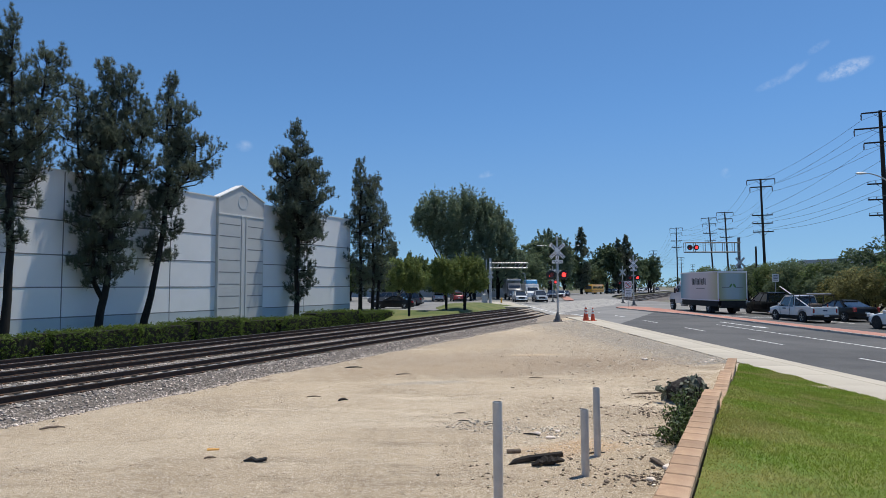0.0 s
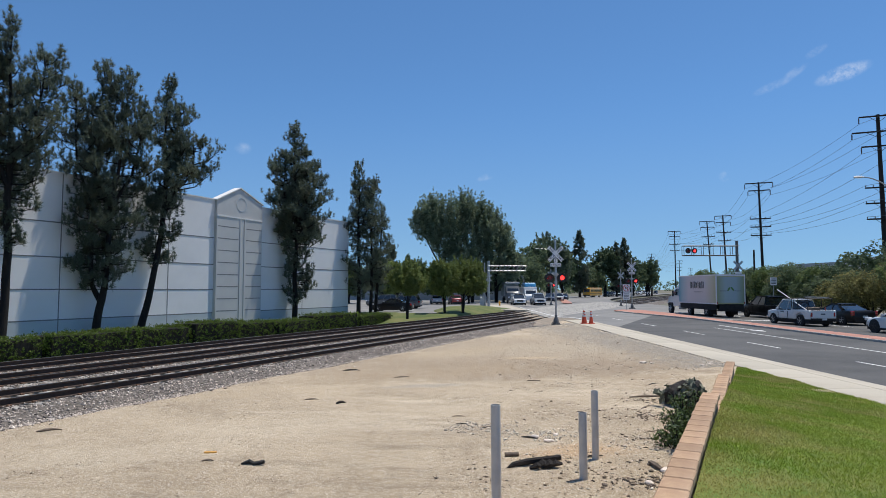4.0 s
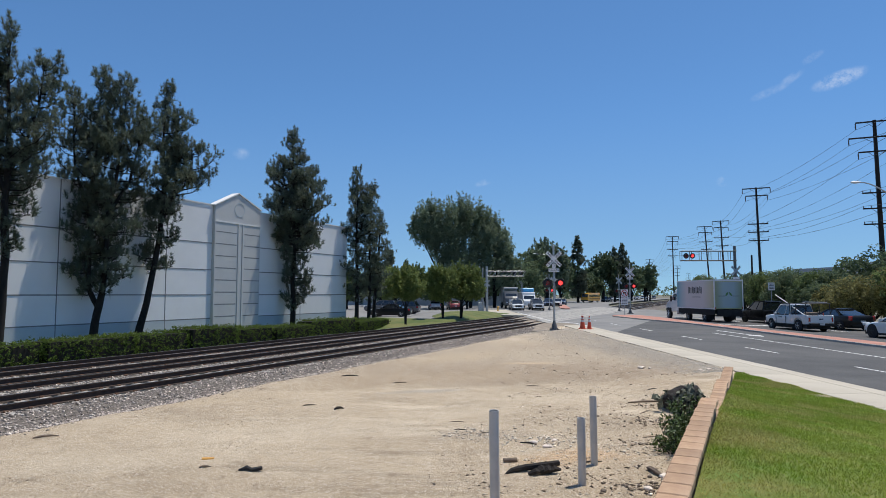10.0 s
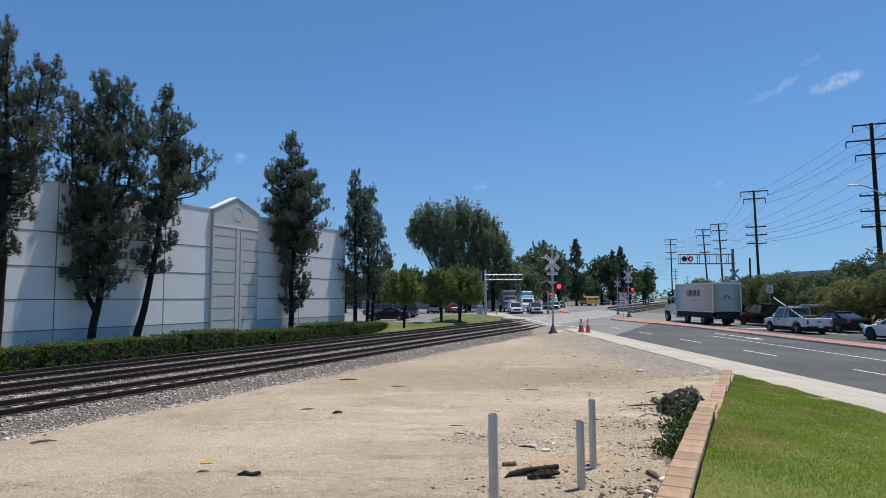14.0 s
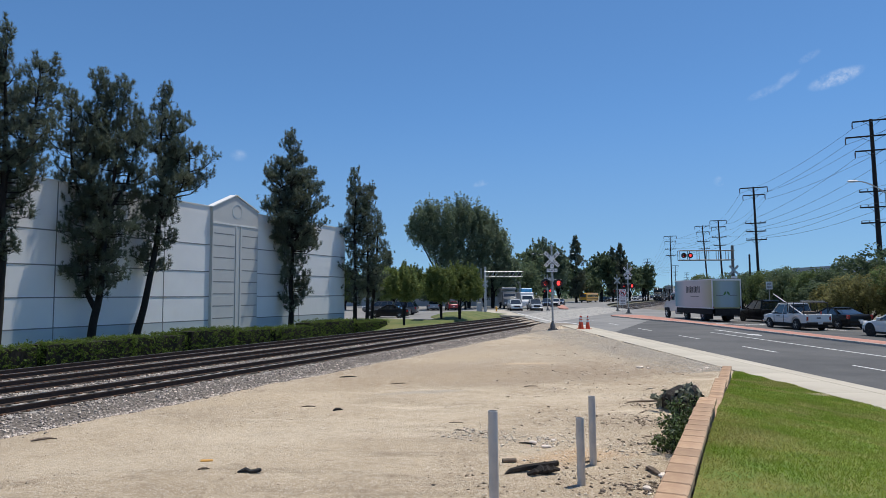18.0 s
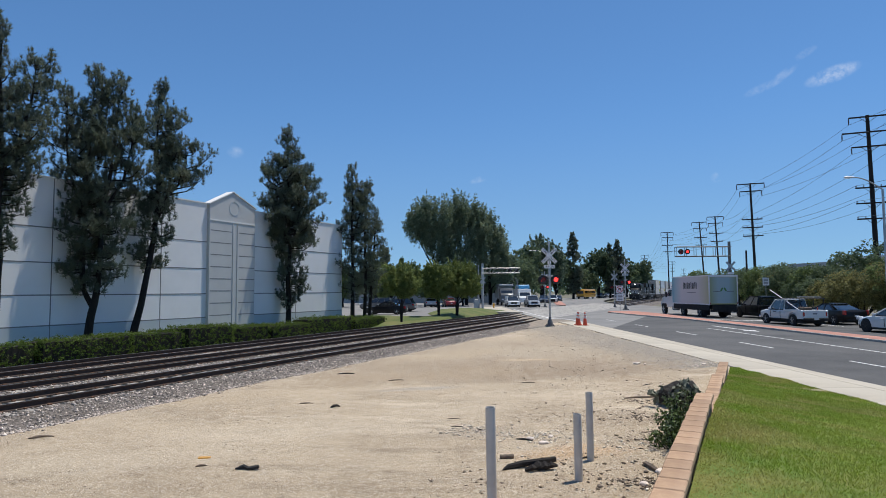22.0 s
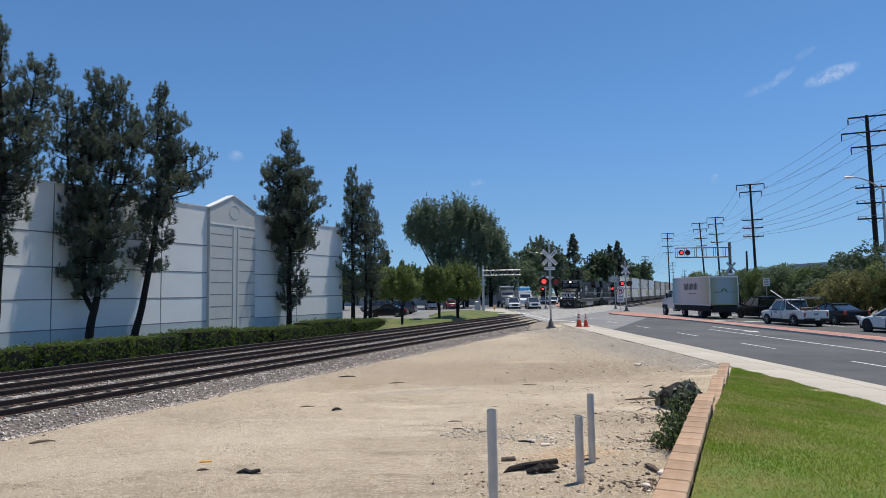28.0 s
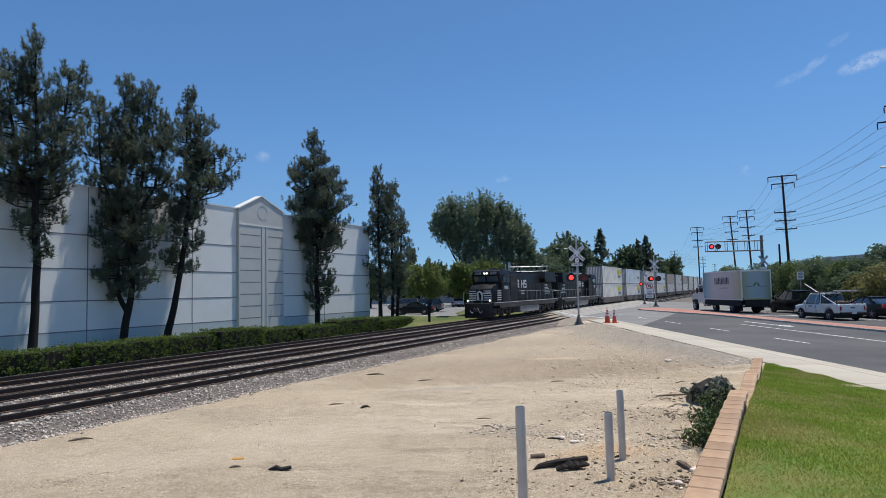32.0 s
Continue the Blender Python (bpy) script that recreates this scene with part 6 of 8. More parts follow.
def crossing_signal(at, label, text=True, tracks=True, lamps=True, scale=1.0, rear=False, turn=0):
    sig = thing("crossing_signal", label, "railway signal", at @ pose(0, 0, 0, 0, 0, turn), "crossing signals")
    bm = bmesh.new()
    box(bm, -0.28, 0.28, -0.28, 0.28, 0, 0.07)
    for sx in (-0.2, 0.2):
        for sy in (-0.2, 0.2):
            tube(bm, (sx, sy, 0.07), (sx, sy, 0.15), 0.03, n=6)
    part("base_plate", bm, DARK_SHADED_STEEL, sig, "dark bolted base plate")
    bm = bmesh.new()
    lathe(bm, ((0.19, 0.07), (0.17, 0.34), (0.10, 0.46), (0.08, 0.62)), 12)
    part("base_casting", bm, DARK_SHADED_STEEL, sig, smooth=True)
    bm = bmesh.new()
    tube(bm, (0, 0, 0.5), (0, 0, 5.45), 0.065, n=12)
    part("mast", bm, STEEL, sig, "galvanised mast", smooth=True)
    bm = bmesh.new()
    lathe(bm, ((0.03, 0), (0.07, 0.04), (0.075, 0.14), (0.06, 0.24), (0.02, 0.28)), 12)
    part("bell", bm, STEEL, sig, smooth=True, m=pose(0, 0, 5.4))
    crossbuck(sig, 4.72, text)
    if tracks:
        p = part("tracks_sign", boxes((-0.36, 0.36, -0.005, 0.005, -0.11, 0.11)), SIGN_WHITE, sig, "white number-of-tracks plate", m=pose(0, -0.085, 3.98))
        words("TRACKS", 0.18, SIGN_BLACK, p, pose(0, -0.009, 0, 90, 0, 0))
        p = part("number_plate", boxes((-0.12, 0.12, -0.005, 0.005, -0.13, 0.13)), SIGN_WHITE, sig, m=pose(0, -0.095, 4.26))
        words("3", 0.24, SIGN_BLACK, p, pose(0, -0.009, 0, 90, 0, 0))
    bm = bmesh.new()
    tube(bm, (-0.62, 0, 0), (0.62, 0, 0), 0.035, n=8)
    box(bm, -0.12, 0.12, -0.1, 0.1, -0.09, 0.09)
    part("lamp_arm", bm, STEEL, sig, m=pose(0, 0, 3.35))
    if lamps:
        lamp_unit(sig, -0.42, 3.12, "left", 1, True, -0.06)
        lamp_unit(sig, 0.42, 3.12, "right", 1, True, -0.06)
    if rear:
        lamp_unit(sig, -0.42, 3.12, "left", -1, False, 0.24)
        lamp_unit(sig, 0.42, 3.12, "right", -1, False, 0.24)
    return sig


def build_hydrant():
    h = thing("fire_hydrant", "small yellow fire hydrant on the corner pavement", "fire hydrant", pose(8.2, 97.5, 0.1))
    bm = bmesh.new()
    lathe(bm, ((0.16, 0), (0.16, 0.05), (0.11, 0.07), (0.11, 0.5), (0.14, 0.52), (0.14, 0.56), (0.10, 0.68), (0.03, 0.76)), 14)
    part("barrel", bm, PAINT_YELLOW, h, smooth=True)
    for s in (-1, 1):
        bm = bmesh.new()
        tube(bm, (s * 0.08, 0, 0.42), (s * 0.21, 0, 0.42), 0.06, n=8)
        part("outlet", bm, PAINT_YELLOW, h)


build_hydrant()


def build_signals():
    z = ROAD_Z
    crossing_signal(pose(7.35, 42.8, z - 0.03), "steel railway crossing signal with crossbuck and red flashing lamps", rear=True)
    crossing_signal(pose(21.0, 72.3, z - 0.02 + 0.15), "railway crossing signal standing on the red median", rear=True)
    crossing_signal(pose(16.6, 101.0, 0.1), "far railway crossing signal on the median across the tracks", text=False, tracks=False)
    crossing_signal(pose(27.2, 99.5, 0.0), "distant railway crossing signal beside the tracks", text=False, tracks=False)
    # cantilever over the right-hand lanes, its shaded side coloured in with darker steel
    cant = thing("cantilever_signal", "overhead cantilever railway signal with red flashing lamps", "railway signal", pose(31.9, 70, ROAD_Z), "crossing signals")
    bm = bmesh.new()
    tube(bm, (0, 0, 0), (0, 0, 7.6), 0.17, 0.15, 12)
    part("mast", bm, DARK_SHADED_STEEL, cant, "galvanised mast", smooth=True)
    bm = bmesh.new()
    for zz in (6.02, 7.05):
        for yy in (-0.3, 0.3):
            tube(bm, (0.1, yy, zz), (-5.9, yy, zz), 0.045, n=6)
    part("arm_chord", bm, DARK_SHADED_STEEL, cant)
    for i in range(6):
        x = -0.6 - 1.06 * i
        bm = bmesh.new()
        tube(bm, (x, -0.3, 6.02), (x, -0.3, 7.05), 0.03, n=6)
        tube(bm, (x, 0.3, 6.02), (x, 0.3, 7.05), 0.03, n=6)
        tube(bm, (x, -0.3, 6.02), (x, 0.3, 6.02), 0.03, n=6)
        part("arm_post", bm, DARK_SHADED_STEEL, cant)
    part("walkway", boxes((-5.9, -0.3, -0.3, 0.3, 5.95, 5.985)), DARK_SHADED_STEEL, cant)
    lamp_unit(cant, -5.5, 6.5, "left", 1, True, -0.42)
    lamp_unit(cant, -4.8, 6.5, "right", 1, True, -0.42)
    crossbuck(cant, 4.9, False, -0.2)
    part("tracks_sign", boxes((-0.36, 0.36, -0.005, 0.005, -0.11, 0.11)), SIGN_WHITE, cant, m=pose(0, -0.2, 4.1))
    # cantilever across the tracks, seen from behind
    far = thing("cantilever_signal", "grey truss cantilever signal across the tracks", "railway signal", pose(6.1, 91, 0.0), "crossing signals")
    bm = bmesh.new()
    tube(bm, (0, 0, 0), (0, 0, 6.6), 0.19, 0.17, 12)
    tube(bm, (-0.55, 0.3, 0), (-0.55, 0.3, 6.4), 0.07, n=8)
    part("mast", bm, STEEL, far, smooth=True)
    bm = bmesh.new()
    for zz in (5.2, 5.9):
        for yy in (-0.3, 0.3):
            tube(bm, (-0.1, yy, zz), (5.3, yy, zz), 0.05, n=6)
    part("arm_chord", bm, STEEL, far)
    for i in range(9):
        x = 0.2 + 0.6 * i
        bm = bmesh.new()
        tube(bm, (x, -0.3, 5.2), (x + 0.5, -0.3, 5.9), 0.03, n=5)
        part("arm_lattice", bm, STEEL, far)
    lamp_unit(far, 4.0, 5.6, "left", -1, False, 0.35)
    lamp_unit(far, 4.9, 5.6, "right", -1, False, 0.35)
    lamp_unit(far, 0.1, 3.2, "left", -1, False, 0.3)
    for sgn in (1, -1):
        part("crossbuck_blade", boxes((-0.6, 0.6, -0.01, 0.01, -0.11, 0.11)), STEEL, far, m=pose(0.0, 0.25, 4.2, 0, 45 * sgn, 0))
    part("signal_cabinet", boxes((-1.2, -0.4, 0.4, 1.0, 0.2, 1.5), bevel=0.03), STEEL, far)
    # no-turn sign on the median
    sign = thing("no_turn_sign", "round no U-turn road sign with a plate below", "road sign", pose(20.3, 72.1, ROAD_Z - 0.05))
    bm = bmesh.new()
    tube(bm, (0, 0, 0), (0, 0, 2.9), 0.03, n=8)
    part("post", bm, STEEL, sign)
    s = part("sign_face", boxes((-0.40, 0.40, -0.006, 0.006, -0.42, 0.42)), SIGN_WHITE, sign, m=pose(0, -0.045, 2.5))
    bm = bmesh.new()
    vs = []
    for r, yy in ((0.31, -0.010), (0.37, -0.010), (0.37, -0.016), (0.31, -0.016)):
        vs.append([bm.verts.new((r * math.cos(2 * math.pi * i / 24), yy, r * math.sin(2 * math.pi * i / 24))) for i in range(24)])
    for k in range(4):
        for i in range(24):
            bm.faces.new((vs[k][i], vs[k][(i + 1) % 24], vs[(k + 1) % 4][(i + 1) % 24], vs[(k + 1) % 4][i]))
    part("red_ring", bm, SIGN_RED, s)
    part("red_bar", boxes((-0.33, 0.33, -0.018, -0.012, -0.035, 0.035)), SIGN_RED, s, m=pose(0, 0, 0, 0, 45, 0))
    bm = boxes((0.08, 0.15, -0.012, -0.008, -0.2, 0.06), (-0.15, -0.08, -0.012, -0.008, -0.12, 0.06), (-0.15, 0.15, -0.012, -0.008, 0.06, 0.15))
    part("turn_arrow", bm, SIGN_BLACK, s)
    p = part("plate", boxes((-0.40, 0.40, -0.006, 0.006, -0.42, 0.42)), SIGN_WHITE, sign, m=pose(0, -0.045, 1.6))
    for i in range(4):
        part("text_bar", boxes((-0.27, 0.27, -0.009, -0.006, 0.2 - 0.16 * i, 0.28 - 0.16 * i)), LOGO_GREY, p)
    # keep-clear sign on the far pavement
    sign = thing("road_sign", "white rectangular road sign by the bushes", "road sign", pose(32.2, 63, ROAD_Z))
    bm = bmesh.new()
    tube(bm, (0, 0, 0), (0, 0, 3.5), 0.03, n=8)
    part("post", bm, STEEL, sign)
    s = part("sign_face", boxes((-0.32, 0.32, -0.006, 0.006, -0.38, 0.38)), SIGN_WHITE, sign, m=pose(0, -0.04, 3.1))
    for i in range(4):
        part("text_bar", boxes((-0.22, 0.22, -0.010, -0.006, 0.19 - 0.15 * i, 0.27 - 0.15 * i)), LOGO_GREY, s)


build_signals()


def build_cones():
    for x, y, big in ((9.34, 43.5, 1), (9.25, 42.75, 1), (9.66, 42.7, 1)):
        c = thing("traffic_cone", "orange traffic cone with pale reflective bands", "traffic cone", pose(x, y, ROAD_Z + 0.03, 0, 0, RNG.uniform(0, 90)), "traffic cones by the kerb")
        part("base", boxes((-0.19, 0.19, -0.19, 0.19, 0, 0.035), bevel=0.01), CONE_ORANGE, c)
        bm = bmesh.new()
        lathe(bm, ((0.15, 0.035), (0.035, 0.86), (0.02, 0.87)), 16)
        part("body", bm, CONE_ORANGE, c, smooth=True)
        for z0, z1 in ((0.46, 0.60), (0.66, 0.76)):
            bm = bmesh.new()
            r = lambda z: 0.15 - 0.115 * (z - 0.035) / 0.825 + 0.004
            lathe(bm, ((r(z0), z0), (r(z1), z1)), 16)
            part("band", bm, CONE_BAND, c, "pale reflective band", smooth=True)


build_cones()


# ---- vehicles: x across, y forward, z up, on the ground at their middle ----
def build_wheel(parent, x, y, r, rim=ALLOY, w=0.22, dual=False):
    hub = bmesh.new()
    lathe(hub, ((r * 0.72, -w / 2), (r * 0.97, -w / 2 + 0.02), (r, -w / 2 + 0.05), (r, w / 2 - 0.05), (r * 0.97, w / 2 - 0.02), (r * 0.72, w / 2)), 22, "x")
    wheel = part("wheel", hub, RUBBER, parent, "black tyre", smooth=True, m=pose(x, y, r))
    face = bmesh.new()
    s = 1 if x > 0 else -1
    lathe(face, ((r * 0.68, s * (w / 2 - 0.05)), (r * 0.66, s * (w / 2 + 0.004)), (r * 0.58, s * (w / 2 - 0.02)), (r * 0.22, s * (w / 2 - 0.015)), (r * 0.18, s * (w / 2 + 0.01)), (r * 0.05, s * (w / 2 + 0.012))), 16, "x")
    part("rim", face, rim, wheel, smooth=True)
    for i in range(5):
        sp = boxes((s * (w / 2) - 0.015, s * (w / 2) + 0.010, -r * 0.05, r * 0.05, r * 0.15, r * 0.62))
        part("spoke", sp, rim, wheel, m=pose(0, 0, 0, 72 * i, 0, 0))
    return wheel


def quad(bm, pts):
    bm.faces.new([bm.verts.new(p) for p in pts])
    return bm


def shell(stations):
    """A smooth hull through cross-sections (y, half width, low, shoulder), symmetric about x."""
    bm = bmesh.new()
    rings = []
    for y, w, lo, hi in stations:
        mid = lo + 0.55 * (hi - lo)
        half = ((0.0, lo), (w * 0.86, lo), (w * 0.965, lo + 0.07), (w, mid - 0.06), (w * 0.995, mid + 0.06), (w * 0.955, hi - 0.05), (w * 0.88, hi), (w * 0.5, hi + 0.018), (0.0, hi + 0.025))
        pts = [(x, z) for x, z in half] + [(-x, z) for x, z in half[-2:0:-1]]
        rings.append([bm.verts.new((x, y, z)) for x, z in pts])
    n = len(rings[0])
    for a, b in zip(rings, rings[1:]):
        for k in range(n):
            bm.faces.new((a[k], a[(k + 1) % n], b[(k + 1) % n], b[k]))
    bm.faces.new(rings[0][::-1])
    bm.faces.new(rings[-1])
    bmesh.ops.recalc_face_normals(bm, faces=bm.faces[:])
    return bm


def greenhouse(car, coat, base, top, zb, zt, posts, glass=GLASS):
    """Glass all round between the belt line and the roof, with painted pillars; base and top are (rear y, front y, half width)."""
    (b0, b1, bw), (t0, t1, tw) = base, top
    edge = zt - 0.07
    at = lambda f, k: (b0 + (b1 - b0) * f) * (1 - k) + (t0 + (t1 - t0) * f) * k
    for name, f, sign in (("rear_window", 0, -1), ("windscreen", 1, 1)):
        q = [(-bw * 0.97, at(f, 0), zb), (bw * 0.97, at(f, 0), zb), (tw * 0.97, at(f, 1), edge), (-tw * 0.97, at(f, 1), edge)]
        part(name, quad(bmesh.new(), q[::-1] if sign > 0 else q), glass, car, "dark glass")
    for s in (-1, 1):
        for f0, f1 in zip(posts, posts[1:]):
            q = [(s * bw, at(f0, 0), zb), (s * bw, at(f1, 0), zb), (s * tw, at(f1, 1), edge), (s * tw, at(f0, 1), edge)]
            part("side_window", quad(bmesh.new(), q if s > 0 else q[::-1]), glass, car, "dark side window")
        for f in posts:
            bm = bmesh.new()
            wide = 0.055 if f in (posts[0], posts[-1]) else 0.035
            tube(bm, (s * bw, at(f, 0), zb - 0.03), (s * tw, at(f, 1), edge + 0.02), wide, wide * 0.8, 6)
            part("pillar", bm, coat, car, smooth=True)
    rows = [(t0 - 0.10, tw * 0.86, edge - 0.03, edge + 0.005), (t0 + 0.10, tw * 1.0, edge - 0.03, zt - 0.02), ((t0 + t1) / 2, tw * 1.03, edge - 0.02, zt), (t1 - 0.10, tw * 1.0, edge - 0.03, zt - 0.02), (t1 + 0.08, tw * 0.86, edge - 0.04, edge)]
    part("roof", shell(rows), coat, car, smooth=True)
    part("belt_trim", boxes((-bw * 1.01, -bw * 0.98, b0 + 0.15, b1 - 0.1, zb - 0.02, zb + 0.015), (bw * 0.98, bw * 1.01, b0 + 0.15, b1 - 0.1, zb - 0.02, zb + 0.015)), UNDER, car)


def build_car(name, label, at, L, W, stations, house, coat, wheels, r, rim=ALLOY, tail=TAIL, group="", category="car", glass=GLASS, lamp_h=(0.62, 0.80), seams=(), trim=True):
    """A car from a hull, a glass house, wheels in dark arches, lamps and trim."""
    car = thing(name, label, category, at, group)
    body = part("body", shell(stations), coat, car, smooth=True)
    if house:
        greenhouse(car, coat, *house, glass)
    h, hw = L / 2, W / 2
    part("underbody", boxes((-hw + 0.10, hw - 0.10, -h + 0.25, h - 0.25, r * 0.5, r * 1.2)), UNDER, car)
    for y in wheels:
        for s in (-1, 1):
            arch = bmesh.new()
            lathe(arch, ((r * 1.15, -0.07), (r * 1.15, 0.002), (r * 1.12, 0.005)), 24, "x")
            part("wheel_arch", arch, UNDER, body, m=pose(s * hw, y, r * 1.02, 0, 0, 0 if s > 0 else 180))
            build_wheel(car, s * (hw - 0.075), y, r, rim)
    lo, hi = lamp_h
    tail_y, nose_y = stations[0][0], stations[-1][0]
    for s in (-1, 1):
        x0, x1 = sorted((s * (hw - 0.05), s * (hw - 0.22)))
        part("tail_lamp", boxes((x0, x1, tail_y - 0.02, tail_y + 0.22, lo, hi), bevel=0.03), tail, car, "red tail lamp")
        x0, x1 = sorted((s * (hw - 0.12), s * (hw - 0.46)))
        part("headlamp", boxes((x0, x1, nose_y - 0.22, nose_y + 0.015, lo - 0.02, hi - 0.04), bevel=0.04), HEADLAMP, car)
        zb = house[2] if house else 1.0
        my = house[0][1] - 0.42 if house else h * 0.3
        part("mirror", boxes((s * (hw + 0.05) - 0.09, s * (hw + 0.05) + 0.09, my - 0.06, my + 0.07, zb + 0.0, zb + 0.15), bevel=0.03), coat, car)
        for y in seams:
            part("door_seam", boxes((s * hw - 0.02, s * hw + 0.004, y - 0.007, y + 0.007, 0.34, zb - 0.10)), UNDER, car)
            part("door_handle", boxes((s * hw - 0.02, s * hw + 0.022, y + 0.10, y + 0.28, zb - 0.18, zb - 0.145), bevel=0.006), coat, car)
        part("sill", boxes((s * hw * 0.97 - 0.02, s * hw * 0.97 + 0.02, wheels[0] + r * 1.2, wheels[1] - r * 1.2, stations[2][2] - 0.04, stations[2][2] + 0.06)), UNDER, car)
    if trim:
        part("rear_valance", boxes((-hw + 0.22, hw - 0.22, tail_y - 0.012, tail_y + 0.12, 0.30, 0.44), bevel=0.02), UNDER, car)
        part("grille", boxes((-hw * 0.5, hw * 0.5, nose_y - 0.10, nose_y + 0.02, 0.36, lo + 0.06), bevel=0.02), UNDER, car, "dark grille")
        part("number_plate", boxes((-0.16, 0.16, tail_y - 0.035, tail_y - 0.005, 0.56, 0.70)), PLATE, car)
    return car


def sedan(at, coat, label, L=4.9, W=1.86, H=1.47, r=0.34, rim=ALLOY, tail=TAIL, name="car", group="", lamp_h=(0.68, 0.90)):
    h, w = L / 2, W / 2
    rows = ((-h, 0.80 * w, 0.40, 0.90), (-h + 0.10, 0.93 * w, 0.30, 1.00), (-h + 0.45, 0.985 * w, 0.24, 1.03), (-h + 1.3, w, 0.21, 1.0), (-0.3, w, 0.20, 0.96), (h - 1.6, w, 0.20, 0.95), (h - 1.0, 0.99 * w, 0.20, 0.90), (h - 0.45, 0.95 * w, 0.22, 0.80), (h - 0.12, 0.85 * w, 0.25, 0.69), (h, 0.70 * w, 0.32, 0.60))
    house = ((-h + 0.62, h - 1.30, w * 0.91), (-h + 1.72, 0.12, w * 0.68), 0.965, H, (0.13, 0.52, 0.96))
    return build_car(name, label, at, L, W, rows, house, coat, (-h + 1.02, h - 0.95), r, rim, tail, group, lamp_h=lamp_h, seams=(-h + 1.75, -0.05))


def suv(at, coat, label, L=4.8, W=1.92, H=1.75, r=0.37, rim=ALLOY, group="", name="car", glass=GLASS):
    h, w = L / 2, W / 2
    rows = ((-h, 0.86 * w, 0.45, 1.00), (-h + 0.10, 0.95 * w, 0.34, 1.08), (-h + 0.6, w, 0.28, 1.09), (0, w, 0.27, 1.06), (h - 1.5, w, 0.27, 1.06), (h - 0.9, 0.99 * w, 0.27, 1.02), (h - 0.3, 0.94 * w, 0.30, 0.94), (h - 0.06, 0.86 * w, 0.34, 0.82), (h, 0.74 * w, 0.40, 0.72))
    house = ((-h + 0.12, h - 1.20, w * 0.93), (-h + 0.50, 0.25, w * 0.74), 1.065, H, (0.03, 0.30, 0.62, 0.97))
    return build_car(name, label, at, L, W, rows, house, coat, (-h + 0.95, h - 0.95), r, rim, TAIL, group, glass=glass, lamp_h=(0.80, 1.02), seams=(-h + 1.6, 0.1))


def pickup(at, coat, label, L=5.6, W=1.92, H=1.78, r=0.38, rim=ALLOY, group="", crew=True, tail=TAIL):
    h, w = L / 2, W / 2
    bed = 1.75 if crew else 1.95
    belt = 1.04 + (H - 1.75) * 0.5
    y0 = -h + bed + 0.03
    rows = ((y0, 0.97 * w, 0.42, belt), (y0 + 0.1, w, 0.40, belt + 0.01), (0.3, w, 0.40, belt), (h - 1.3, w, 0.40, belt), (h - 0.8, 0.99 * w, 0.40, belt - 0.03), (h - 0.25, 0.95 * w, 0.42, belt - 0.10), (h - 0.06, 0.90 * w, 0.44, belt - 0.18), (h, 0.82 * w, 0.48, belt - 0.30))
    front = y0 + (1.75 if crew else 1.42)
    house = ((y0 + 0.02, h - 1.12, w * 0.93), (y0 + 0.16, front, w * 0.77), belt, H, (0.05, 0.45 if crew else 0.32, 0.96))
    car = build_car("pickup_truck", label, at, L, W, rows, house, coat, (-h + 1.08, h - 0.92), r, rim, tail, group, "pickup truck", lamp_h=(0.66, 0.96), seams=(y0 + (0.85 if crew else 0.5), front + 0.25), trim=False)
    for ob in car.children:
        if ob.name.startswith("tail_lamp"):
            ob.location.y = -h - y0 + 0.01
    for s in (-1, 1):
        bm = bmesh.new()
        prism(bm, ((-h + 0.02, 0.50), (-h, belt - 0.02), (-h + 0.06, belt + 0.02), (-h + bed, belt + 0.02), (-h + bed, 0.46), (-h + 1.6, 0.46), (-h + 1.45, 0.80), (-h + 1.08, 0.92), (-h + 0.70, 0.80), (-h + 0.56, 0.48)), s * w * 0.88, s * w)
        soften(bm, 0.025, 25)
        part("bed_side", bm, coat, car, "painted side of the load bed", smooth=True)
    part("bed_floor", boxes((-w * 0.86, w * 0.86, -h + 0.05, -h + bed, 0.60, 0.66)), UNDER, car)
    part("tailgate", boxes((-w * 0.87, w * 0.87, -h - 0.005, -h + 0.07, 0.56, belt + 0.01), bevel=0.02), coat, car)
    part("tailgate_mark", boxes((-0.15, 0.15, -h - 0.014, -h + 0.01, 0.80, 0.88), bevel=0.004), PAINT_BLUE, car, "small dark oval badge")
    part("number_plate", boxes((-0.16, 0.16, -h - 0.155, -h - 0.14, 0.44, 0.57)), PLATE, car)
    part("step_bumper", boxes((-w * 0.92, w * 0.92, -h - 0.14, -h + 0.02, 0.40, 0.56), bevel=0.03), UNDER, car, "dark rear step bumper")
    part("front_bumper", boxes((-w * 0.96, w * 0.96, h - 0.14, h + 0.08, 0.40, 0.60), bevel=0.04), CHROME if coat is not PAINT_BLACK else UNDER, car)
    part("grille", boxes((-w * 0.52, w * 0.52, h - 0.10, h + 0.025, 0.62, belt - 0.20), bevel=0.02), UNDER, car, "dark grille")
    return car


